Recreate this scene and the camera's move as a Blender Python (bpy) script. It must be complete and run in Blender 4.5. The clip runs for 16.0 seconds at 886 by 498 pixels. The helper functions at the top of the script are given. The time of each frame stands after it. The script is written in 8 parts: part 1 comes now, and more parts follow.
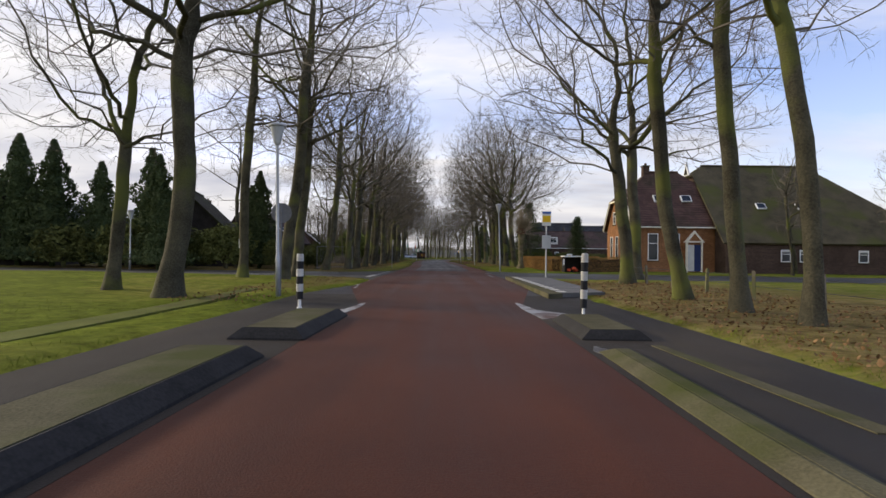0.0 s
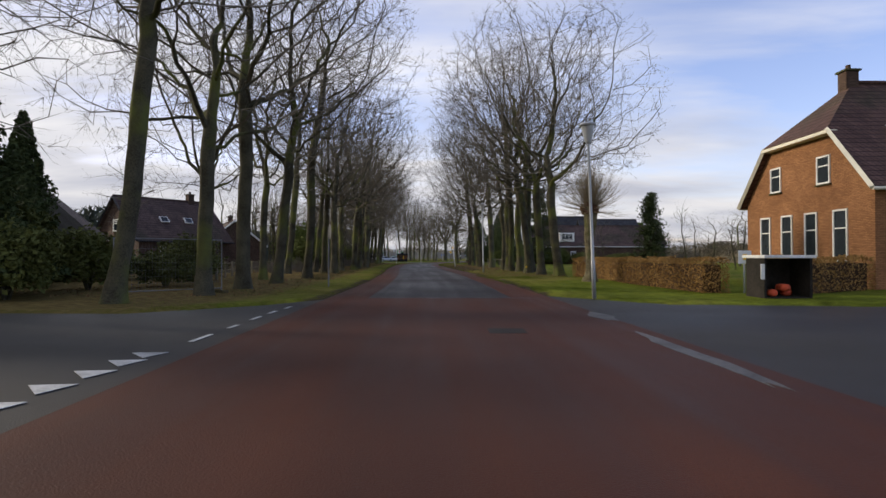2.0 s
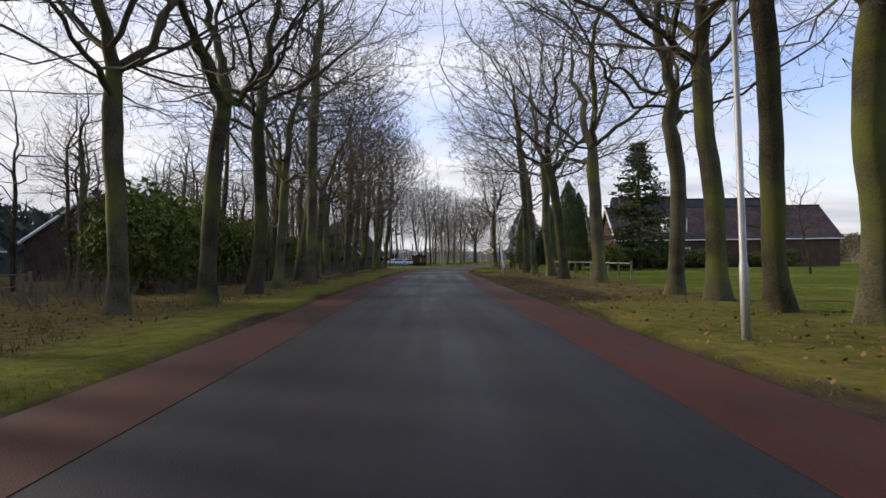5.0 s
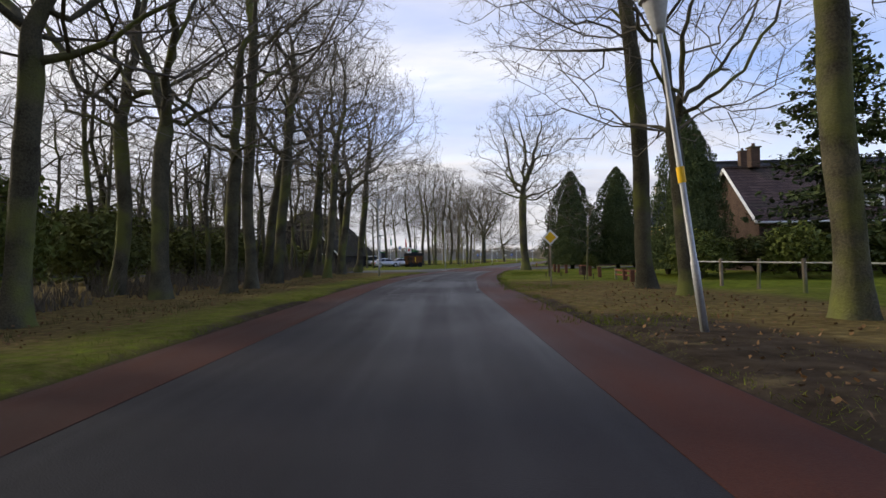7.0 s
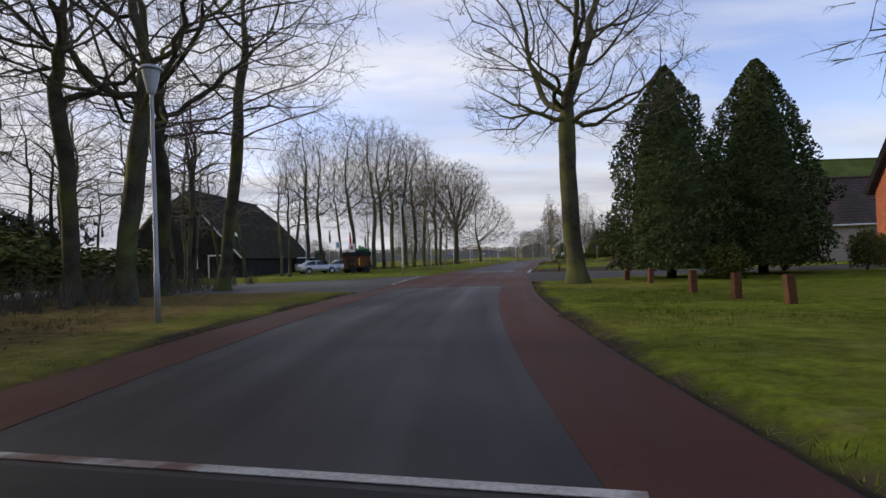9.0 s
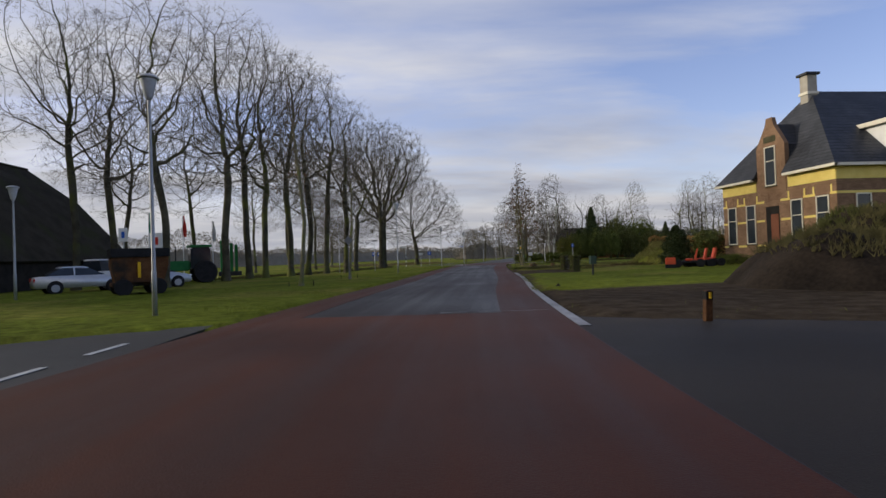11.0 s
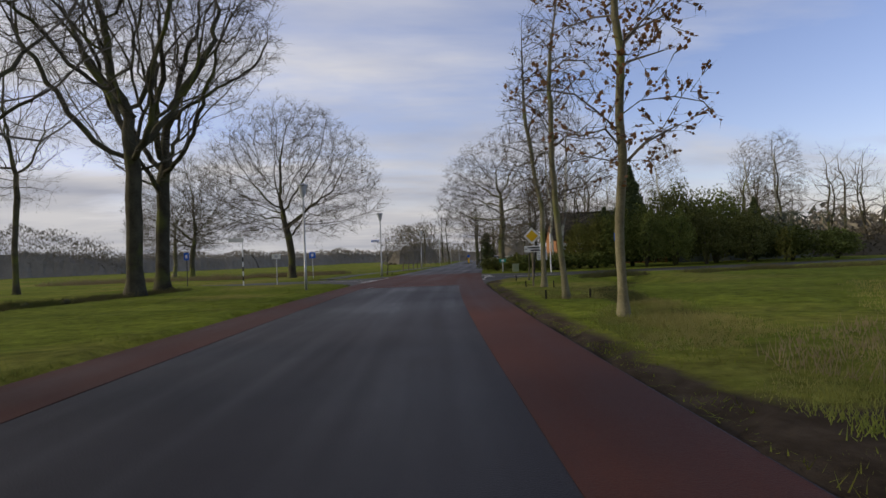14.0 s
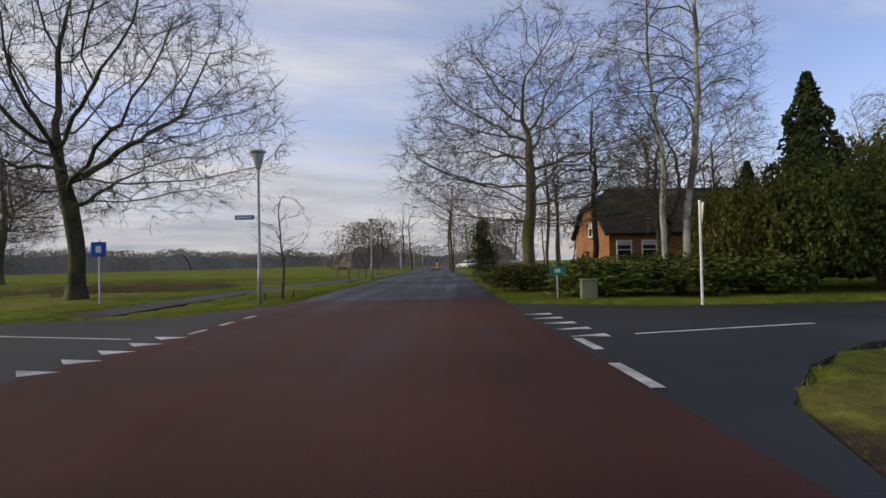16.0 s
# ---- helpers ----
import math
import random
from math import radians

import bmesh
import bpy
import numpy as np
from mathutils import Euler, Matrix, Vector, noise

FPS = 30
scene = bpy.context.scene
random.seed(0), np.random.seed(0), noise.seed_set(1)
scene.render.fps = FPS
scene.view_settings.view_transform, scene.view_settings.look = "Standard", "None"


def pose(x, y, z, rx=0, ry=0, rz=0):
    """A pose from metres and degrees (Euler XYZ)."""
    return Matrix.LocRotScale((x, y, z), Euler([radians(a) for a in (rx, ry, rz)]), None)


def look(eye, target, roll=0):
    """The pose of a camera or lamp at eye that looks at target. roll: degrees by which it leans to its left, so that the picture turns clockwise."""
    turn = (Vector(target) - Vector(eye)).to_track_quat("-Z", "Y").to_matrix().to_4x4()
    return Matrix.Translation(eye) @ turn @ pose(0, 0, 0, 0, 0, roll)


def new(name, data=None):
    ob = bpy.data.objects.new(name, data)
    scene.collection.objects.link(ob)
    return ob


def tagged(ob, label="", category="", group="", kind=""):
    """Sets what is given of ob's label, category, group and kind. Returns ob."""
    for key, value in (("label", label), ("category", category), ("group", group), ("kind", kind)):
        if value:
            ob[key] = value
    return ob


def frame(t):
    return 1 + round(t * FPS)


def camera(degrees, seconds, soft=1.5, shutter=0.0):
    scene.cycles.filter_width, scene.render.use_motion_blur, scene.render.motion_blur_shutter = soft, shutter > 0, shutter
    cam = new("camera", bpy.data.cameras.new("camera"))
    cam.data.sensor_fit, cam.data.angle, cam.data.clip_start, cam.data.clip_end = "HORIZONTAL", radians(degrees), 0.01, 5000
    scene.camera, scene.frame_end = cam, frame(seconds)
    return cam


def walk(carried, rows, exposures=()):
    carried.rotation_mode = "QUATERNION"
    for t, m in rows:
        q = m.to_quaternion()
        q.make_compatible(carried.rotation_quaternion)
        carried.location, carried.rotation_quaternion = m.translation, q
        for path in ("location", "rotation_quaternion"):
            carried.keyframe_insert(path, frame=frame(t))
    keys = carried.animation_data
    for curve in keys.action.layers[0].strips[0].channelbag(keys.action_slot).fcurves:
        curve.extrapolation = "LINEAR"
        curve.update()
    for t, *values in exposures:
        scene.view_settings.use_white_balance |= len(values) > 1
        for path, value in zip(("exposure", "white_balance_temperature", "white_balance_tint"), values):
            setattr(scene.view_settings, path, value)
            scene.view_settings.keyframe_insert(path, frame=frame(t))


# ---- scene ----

cam = camera(75.1, 16.0, soft=1.5)
# seconds, x, y, z, yaw to the left, pitch up, roll
PATH = [
    (0, 0.013, 0.002, 1.25, 1.17, 0.61, 0.66),
    (0.5, -0.142, 7.099, 1.25, 0.89, 0.70, 0.52),
    (1, -0.527, 14.168, 1.25, 0.50, 0.87, 0.44),
    (1.5, -0.864, 21.067, 1.25, 0.01, 0.80, 0.35),
    (2, -1.068, 27.753, 1.25, -0.46, 0.81, -0.01),
    (2.5, -1.101, 34.176, 1.25, -0.82, 0.82, -0.41),
    (3, -1.014, 40.437, 1.25, -0.62, 0.90, -0.57),
    (3.5, -0.800, 46.517, 1.25, 0.43, 0.96, -0.46),
    (4, -0.854, 52.735, 1.25, 1.45, 0.91, 0.00),
    (4.2, -0.960, 55.225, 1.25, 1.78, 0.99, 0.00),
    (6.3, -2.189, 83.719, 1.25, 2.18, 1.08, -1.20),
    (6.5, -2.290, 86.620, 1.25, 2.25, 1.10, -1.14),
    (7, -2.529, 93.926, 1.25, 2.36, 0.94, -1.11),
    (7.5, -2.919, 101.354, 1.25, 1.99, 0.98, -1.11),
    (8, -3.377, 108.628, 1.25, 0.98, 0.89, -1.24),
    (8.5, -3.380, 115.916, 1.25, -0.02, 0.75, -1.56),
    (8.7, -3.251, 118.817, 1.25, -0.39, 0.85, -1.78),
    (10.8, -0.353, 150.319, 1.25, -6.37, 0.76, -2.12),
    (11, 0.063, 153.469, 1.25, -7.00, 0.77, -2.04),
    (11.5, 1.302, 161.448, 1.25, -8.66, 0.72, -1.58),
    (12, 2.865, 169.306, 1.25, -10.12, 1.22, -1.86),
    (12.5, 4.633, 177.066, 1.25, -11.10, 0.84, -1.82),
    (13, 6.321, 184.611, 1.25, -11.53, 1.07, -2.11),
    (13.5, 7.799, 191.898, 1.25, -12.08, 0.97, -2.27),
    (14, 8.994, 199.010, 1.25, -13.08, 0.93, -2.13),
    (14.5, 10.102, 205.808, 1.25, -14.17, 0.92, -1.66),
    (15, 11.506, 212.038, 1.25, -15.13, 0.60, -1.74),
    (15.5, 13.013, 218.258, 1.25, -16.13, 0.82, -1.34),
    (16, 14.670, 224.493, 1.25, -17.04, 1.29, -1.09),
]


def heading(x, y, z, yaw, pitch, roll):
    yaw, pitch = radians(yaw), radians(pitch)
    ahead = Vector((-math.sin(yaw) * math.cos(pitch), math.cos(yaw) * math.cos(pitch), math.sin(pitch)))
    return look((x, y, z), Vector((x, y, z)) + 5 * ahead, roll)


walk(cam, [(t, heading(*row)) for t, *row in PATH], exposures=[(0, 0.12, 6640, 10), (1, 0.06, 6540, 10), (2, -0.02, 6500, 10), (2.6, 0.04, 6500, 10), (3.2, 0.14, 6500, 10), (4.2, 0.19, 6500, 10), (6.3, 0.20, 6500, 10), (7.5, 0.13, 6500, 10), (8.7, 0.02, 6450, 10), (10.8, -0.44, 6340, 10), (13, -0.45, 6410, 10), (14, -0.45, 6520, 10), (16, -0.34, 6500, 10)])

# ---- light: low winter sun through thin cloud from the west, broken cloud over blue ----
SUN_FROM = Vector((-0.93, 0.30, 0.30)).normalized()
sun = new("sun", bpy.data.lights.new("sun", "SUN"))
sun.data.energy, sun.data.angle, sun.data.color = 4.0, radians(7.0), (1.0, 0.87, 0.68)
sun.matrix_world = look(SUN_FROM * 50, (0, 0, 0))
world = bpy.data.worlds.new("winter_sky")
scene.world = world
world.use_nodes = True


def sky_nodes():
    nt = world.node_tree
    nt.nodes.clear()
    N, L = nt.nodes.new, nt.links.new
    out, bg = N("ShaderNodeOutputWorld"), N("ShaderNodeBackground")
    sky = N("ShaderNodeTexSky")
    sky.sky_type, sky.sun_disc = "NISHITA", False
    sky.sun_elevation, sky.sun_rotation = math.asin(SUN_FROM.z), math.atan2(SUN_FROM.x, SUN_FROM.y)
    sky.air_density, sky.dust_density, sky.ozone_density = 1.0, 1.0, 1.5
    gain = N("ShaderNodeVectorMath")
    gain.operation, gain.inputs[1].default_value = "MULTIPLY", (0.268, 0.232, 0.272)
    L(sky.outputs["Color"], gain.inputs[0])
    co, sep = N("ShaderNodeTexCoord"), N("ShaderNodeSeparateXYZ")
    L(co.outputs["Generated"], sep.inputs[0])
    up = N("ShaderNodeMath")
    up.operation = "MAXIMUM"
    up.inputs[1].default_value = 0.0
    L(sep.outputs["Z"], up.inputs[0])
    lift = N("ShaderNodeMath")
    lift.operation = "ADD"
    lift.inputs[1].default_value = 0.14
    L(up.outputs[0], lift.inputs[0])
    flat = N("ShaderNodeVectorMath")
    flat.operation = "DIVIDE"
    comb = N("ShaderNodeCombineXYZ")
    for k in range(3):
        L(lift.outputs[0], comb.inputs[k])
    L(co.outputs["Generated"], flat.inputs[0])
    L(comb.outputs[0], flat.inputs[1])
    stretch = N("ShaderNodeMapping")
    stretch.inputs["Scale"].default_value = (0.55, 1.0, 0.0)
    stretch.inputs["Location"].default_value = (2.3, 4.1, 0.0)
    L(flat.outputs[0], stretch.inputs[0])
    n1 = N("ShaderNodeTexNoise")
    n1.inputs["Scale"].default_value, n1.inputs["Detail"].default_value, n1.inputs["Roughness"].default_value = 0.9, 7, 0.55
    n1.inputs["Distortion"].default_value = 0.4
    L(stretch.outputs[0], n1.inputs["Vector"])
    # thicker cloud towards the sun's side
    west = N("ShaderNodeMath")
    west.operation, west.inputs[1].default_value, west.inputs[2].default_value = "MULTIPLY_ADD", -0.26, 0.03
    L(sep.outputs["X"], west.inputs[0])
    both = N("ShaderNodeMath")
    both.operation = "ADD"
    L(n1.outputs["Fac"], both.inputs[0])
    low = N("ShaderNodeMapRange")
    low.inputs["From Min"].default_value, low.inputs["From Max"].default_value = 0.0, 0.22
    low.inputs["To Min"].default_value, low.inputs["To Max"].default_value = 0.26, 0.0
    L(up.outputs[0], low.inputs["Value"])
    near = N("ShaderNodeMath")
    near.operation = "ADD"
    L(west.outputs[0], near.inputs[0])
    L(low.outputs[0], near.inputs[1])
    L(near.outputs[0], both.inputs[1])
    ramp = N("ShaderNodeValToRGB")
    ramp.color_ramp.elements[0].position, ramp.color_ramp.elements[1].position = 0.38, 0.66
    L(both.outputs[0], ramp.inputs[0])
    n2 = N("ShaderNodeTexNoise")
    n2.inputs["Scale"].default_value, n2.inputs["Detail"].default_value = 1.7, 6
    L(stretch.outputs[0], n2.inputs["Vector"])
    tone = N("ShaderNodeValToRGB")
    e = tone.color_ramp.elements
    e[0].position, e[0].color = 0.30, (0.62, 0.64, 0.75, 1)
    e[1].position, e[1].color = 0.66, (1.03, 1.01, 1.03, 1)
    L(n2.outputs["Fac"], tone.inputs[0])
    veil = N("ShaderNodeMapRange")
    veil.inputs["From Min"].default_value, veil.inputs["From Max"].default_value = 0.0, 0.30
    veil.inputs["To Min"].default_value, veil.inputs["To Max"].default_value = 0.74, 1.0
    L(up.outputs[0], veil.inputs["Value"])
    dim = N("ShaderNodeVectorMath")
    dim.operation = "SCALE"
    L(tone.outputs["Color"], dim.inputs[0])
    L(veil.outputs[0], dim.inputs["Scale"])
    mix = N("ShaderNodeMix")
    mix.data_type = "RGBA"
    L(ramp.outputs["Color"], mix.inputs["Factor"])
    L(gain.outputs[0], mix.inputs[6])
    L(dim.outputs[0], mix.inputs[7])
    L(mix.outputs[2], bg.inputs["Color"])
    bg.inputs["Strength"].default_value = 1.0
    L(bg.outputs[0], out.inputs[0])


sky_nodes()

# ---- materials ----


def mat(name, a, b, rough=0.8, scale=3.0, fine=40.0, bump=0.2, metal=0.0, c=None, spec=0.12, varied=0.0):
    """Two colours mixed by coarse and fine noise in metres, with fine relief; c: a third colour in patches."""
    m = bpy.data.materials.new(name)
    m.use_nodes = True
    nt = m.node_tree
    N, L = nt.nodes.new, nt.links.new
    bsdf = nt.nodes["Principled BSDF"]
    geo = N("ShaderNodeNewGeometry")
    n1, n2 = N("ShaderNodeTexNoise"), N("ShaderNodeTexNoise")
    n1.inputs["Scale"].default_value, n1.inputs["Detail"].default_value = scale, 5
    n2.inputs["Scale"].default_value, n2.inputs["Detail"].default_value = fine, 3
    L(geo.outputs["Position"], n1.inputs["Vector"])
    L(geo.outputs["Position"], n2.inputs["Vector"])
    add = N("ShaderNodeMath")
    add.operation, add.inputs[1].default_value = "MULTIPLY_ADD", 0.45
    L(n2.outputs["Fac"], add.inputs[0])
    half = N("ShaderNodeMath")
    half.operation, half.inputs[1].default_value = "MULTIPLY", 0.6
    L(n1.outputs["Fac"], half.inputs[0])
    L(half.outputs[0], add.inputs[2])
    ramp = N("ShaderNodeValToRGB")
    ramp.color_ramp.elements[0].position, ramp.color_ramp.elements[1].position = 0.36, 0.68
    ramp.color_ramp.elements[0].color, ramp.color_ramp.elements[1].color = (*a, 1), (*b, 1)
    L(add.outputs[0], ramp.inputs[0])
    col = ramp.outputs["Color"]
    if c:
        n3 = N("ShaderNodeTexNoise")
        n3.inputs["Scale"].default_value, n3.inputs["Detail"].default_value = scale * 0.4, 6
        L(geo.outputs["Position"], n3.inputs["Vector"])
        r3 = N("ShaderNodeValToRGB")
        r3.color_ramp.elements[0].position, r3.color_ramp.elements[1].position = 0.50, 0.64
        L(n3.outputs["Fac"], r3.inputs[0])
        mx = N("ShaderNodeMix")
        mx.data_type = "RGBA"
        L(r3.outputs["Color"], mx.inputs["Factor"])
        L(col, mx.inputs[6])
        mx.inputs[7].default_value = (*c, 1)
        col = mx.outputs[2]
    if varied:
        info = N("ShaderNodeObjectInfo")
        hsv = N("ShaderNodeHueSaturation")
        rng = N("ShaderNodeMapRange")
        rng.inputs["To Min"].default_value, rng.inputs["To Max"].default_value = 1 - varied, 1 + varied
        L(info.outputs["Random"], rng.inputs["Value"])
        L(rng.outputs[0], hsv.inputs["Value"])
        L(col, hsv.inputs["Color"])
        col = hsv.outputs["Color"]
    L(col, bsdf.inputs["Base Color"])
    bsdf.inputs["Roughness"].default_value, bsdf.inputs["Metallic"].default_value = rough, metal
    bsdf.inputs["Specular IOR Level"].default_value = spec
    if bump:
        bp = N("ShaderNodeBump")
        bp.inputs["Strength"].default_value, bp.inputs["Distance"].default_value = bump, 0.02
        L(n2.outputs["Fac"], bp.inputs["Height"])
        L(bp.outputs[0], bsdf.inputs["Normal"])
    return m


def brick_mat(name, a, b, mortar, size=0.22):
    m = mat(name, a, b, 0.9, 1.2, 25, 0.15)
    nt = m.node_tree
    N, L = nt.nodes.new, nt.links.new
    bsdf = nt.nodes["Principled BSDF"]
    geo = N("ShaderNodeNewGeometry")
    sp, cb = N("ShaderNodeSeparateXYZ"), N("ShaderNodeCombineXYZ")
    ad = N("ShaderNodeMath")
    ad.operation = "ADD"
    L(geo.outputs["Position"], sp.inputs[0])
    L(sp.outputs["X"], ad.inputs[0])
    L(sp.outputs["Y"], ad.inputs[1])
    L(ad.outputs[0], cb.inputs[0])
    L(sp.outputs["Z"], cb.inputs[1])
    br = N("ShaderNodeTexBrick")
    br.inputs["Scale"].default_value = 1.0
    br.inputs["Brick Width"].default_value, br.inputs["Row Height"].default_value, br.inputs["Mortar Size"].default_value = size, 0.065, 0.006
    br.inputs["Color1"].default_value, br.inputs["Color2"].default_value = (1, 1, 1, 1), (0.72, 0.72, 0.72, 1)
    br.inputs["Mortar"].default_value = (*[v * 1.4 for v in mortar], 1)
    L(cb.outputs[0], br.inputs["Vector"])
    mx = N("ShaderNodeMix")
    mx.data_type, mx.blend_type = "RGBA", "MULTIPLY"
    mx.inputs["Factor"].default_value = 1.0
    old = bsdf.inputs["Base Color"].links[0].from_socket
    L(old, mx.inputs[6])
    L(br.outputs["Color"], mx.inputs[7])
    L(mx.outputs[2], bsdf.inputs["Base Color"])
    return m


def tile_mat(name, a, b, rough, c=None, lap=0.30, wide=0.24):
    """Roof tiles: overlapping courses up the slope, each tile a little different."""
    m = mat(name, a, b, rough, 0.8, 14, 0.3, c=c)
    nt = m.node_tree
    N, L = nt.nodes.new, nt.links.new
    bsdf = nt.nodes["Principled BSDF"]
    geo = N("ShaderNodeNewGeometry")
    sp, cb = N("ShaderNodeSeparateXYZ"), N("ShaderNodeCombineXYZ")
    ad = N("ShaderNodeMath")
    ad.operation = "ADD"
    L(geo.outputs["Position"], sp.inputs[0])
    L(sp.outputs["X"], ad.inputs[0])
    L(sp.outputs["Y"], ad.inputs[1])
    L(ad.outputs[0], cb.inputs[0])
    L(sp.outputs["Z"], cb.inputs[1])
    br = N("ShaderNodeTexBrick")
    br.offset = 0.0
    br.inputs["Scale"].default_value = 1.0
    br.inputs["Brick Width"].default_value, br.inputs["Row Height"].default_value, br.inputs["Mortar Size"].default_value = wide, lap * 0.72, 0.025
    br.inputs["Mortar Smooth"].default_value = 0.6
    br.inputs["Color1"].default_value, br.inputs["Color2"].default_value = (1.15, 1.15, 1.15, 1), (0.78, 0.78, 0.78, 1)
    br.inputs["Mortar"].default_value = (0.35, 0.35, 0.35, 1)
    L(cb.outputs[0], br.inputs["Vector"])
    mx = N("ShaderNodeMix")
    mx.data_type, mx.blend_type = "RGBA", "MULTIPLY"
    mx.inputs["Factor"].default_value = 1.0
    L(bsdf.inputs["Base Color"].links[0].from_socket, mx.inputs[6])
    L(br.outputs["Color"], mx.inputs[7])
    L(mx.outputs[2], bsdf.inputs["Base Color"])
    bp = N("ShaderNodeBump")
    bp.inputs["Strength"].default_value, bp.inputs["Distance"].default_value = 0.7, 0.03
    L(br.outputs["Fac"], bp.inputs["Height"])
    bp.invert = True
    L(bp.outputs[0], bsdf.inputs["Normal"])
    return m


def glass_mat(name, tint=(0.02, 0.025, 0.03)):
    m = mat(name, tint, tuple(v * 1.6 for v in tint), 0.06, 0.8, 3, 0.0, spec=0.4)
    return m


M = {}


def road_mat(name, a, b, c, rough=(0.42, 0.66), spec=0.35):
    """Asphalt with long wheel streaks, damp patches and a fine stone grain; 'off' is the way across the road."""
    m = mat(name, a, b, 0.6, 0.3, 70, 0.3, c=c, spec=spec)
    nt = m.node_tree
    N, L = nt.nodes.new, nt.links.new
    bsdf = nt.nodes["Principled BSDF"]
    geo, att = N("ShaderNodeNewGeometry"), N("ShaderNodeAttribute")
    att.attribute_name = "off"
    sp, cb = N("ShaderNodeSeparateXYZ"), N("ShaderNodeCombineXYZ")
    L(geo.outputs["Position"], sp.inputs[0])
    slow = N("ShaderNodeMath")
    slow.operation, slow.inputs[1].default_value = "MULTIPLY", 0.035
    L(sp.outputs["Y"], slow.inputs[0])
    L(att.outputs["Fac"], cb.inputs[0])
    L(slow.outputs[0], cb.inputs[1])
    streak = N("ShaderNodeTexNoise")
    streak.inputs["Scale"].default_value, streak.inputs["Detail"].default_value = 1.5, 5
    L(cb.outputs[0], streak.inputs["Vector"])
    patch = N("ShaderNodeTexNoise")
    patch.inputs["Scale"].default_value, patch.inputs["Detail"].default_value = 0.16, 6
    L(geo.outputs["Position"], patch.inputs["Vector"])
    add = N("ShaderNodeMath")
    add.operation = "ADD"
    L(streak.outputs["Fac"], add.inputs[0])
    L(patch.outputs["Fac"], add.inputs[1])
    val = N("ShaderNodeMapRange")
    val.inputs["From Min"].default_value, val.inputs["From Max"].default_value = 0.7, 1.3
    val.inputs["To Min"].default_value, val.inputs["To Max"].default_value = 0.72, 1.28
    L(add.outputs[0], val.inputs["Value"])
    hsv = N("ShaderNodeHueSaturation")
    L(val.outputs[0], hsv.inputs["Value"])
    L(bsdf.inputs["Base Color"].links[0].from_socket, hsv.inputs["Color"])
    L(hsv.outputs["Color"], bsdf.inputs["Base Color"])
    rg = N("ShaderNodeMapRange")
    rg.inputs["From Min"].default_value, rg.inputs["From Max"].default_value = 0.75, 1.25
    rg.inputs["To Min"].default_value, rg.inputs["To Max"].default_value = rough
    L(add.outputs[0], rg.inputs["Value"])
    L(rg.outputs[0], bsdf.inputs["Roughness"])
    return m


M["asphalt"] = road_mat("asphalt", (0.0108, 0.0096, 0.0106), (0.0228, 0.0203, 0.0224), (0.026, 0.0232, 0.0252), (0.45, 0.70), 0.20)
M["red"] = road_mat("red_asphalt", (0.043, 0.0148, 0.0088), (0.086, 0.0300, 0.0172), (0.061, 0.0250, 0.0165), (0.55, 0.75), 0.12)
M["sideroad"] = road_mat("side_asphalt", (0.018, 0.017, 0.016), (0.035, 0.033, 0.031), (0.042, 0.039, 0.034), (0.5, 0.75), 0.22)
M["mudroad"] = road_mat("muddy_asphalt", (0.022, 0.019, 0.016), (0.042, 0.036, 0.030), (0.060, 0.048, 0.034), (0.6, 0.8), 0.10)
M["paint"] = mat("road_paint", (0.34, 0.34, 0.33), (0.66, 0.66, 0.64), 0.7, 3.0, 30, 0.1, c=(0.30, 0.30, 0.29))
M["thin_paint"] = mat("worn_road_paint", (0.10, 0.10, 0.105), (0.22, 0.22, 0.225), 0.6, 1.5, 25, 0.1)
M["faint_paint"] = mat("faint_road_paint", (0.040, 0.040, 0.042), (0.17, 0.17, 0.175), 0.7, 1.6, 18, 0.1, c=(0.028, 0.028, 0.029))
# Rough wet surface; the sky's sheen is painted as its pale tone
M["puddle_sheen"] = mat("puddle_pale_sheen", (0.020, 0.018, 0.016), (0.12, 0.118, 0.115), 0.5, 2.2, 22, 0.2, c=(0.030, 0.026, 0.022), spec=0.15)
M["worn_paint"] = mat("half_worn_road_paint", (0.20, 0.20, 0.20), (0.42, 0.42, 0.41), 0.6, 3.0, 30, 0.1, c=(0.10, 0.06, 0.05))
M["trodden"] = mat("trodden_path", (0.075, 0.085, 0.022), (0.13, 0.14, 0.036), 0.95, 1.0, 30, 0.3, c=(0.08, 0.072, 0.034), spec=0.04)
M["dull_steel"] = mat("dull_steel", (0.13, 0.13, 0.13), (0.20, 0.20, 0.20), 0.7, 2, 20, 0.1)
M["concrete"] = mat("mossy_concrete", (0.058, 0.054, 0.032), (0.115, 0.106, 0.066), 0.95, 1.5, 35, 0.4, c=(0.056, 0.062, 0.022), spec=0.05)
M["kerb_dark"] = mat("dark_rubber_kerb", (0.016, 0.0155, 0.015), (0.040, 0.038, 0.036), 0.8, 2, 30, 0.3)
M["slab"] = mat("grey_paving", (0.075, 0.074, 0.072), (0.15, 0.148, 0.145), 0.7, 1.5, 30, 0.2)
M["bark"] = mat("oak_bark", (0.030, 0.027, 0.018), (0.105, 0.096, 0.062), 0.95, 1.6, 24, 1.0, c=(0.110, 0.118, 0.034), varied=0.3)
M["young_bark"] = mat("young_oak_bark", (0.12, 0.11, 0.065), (0.23, 0.21, 0.13), 0.95, 3.0, 30, 0.6, c=(0.16, 0.17, 0.06))
M["rust"] = mat("rusty_steel", (0.075, 0.032, 0.014), (0.18, 0.085, 0.036), 0.85, 2.0, 20, 0.3, c=(0.03, 0.026, 0.022))
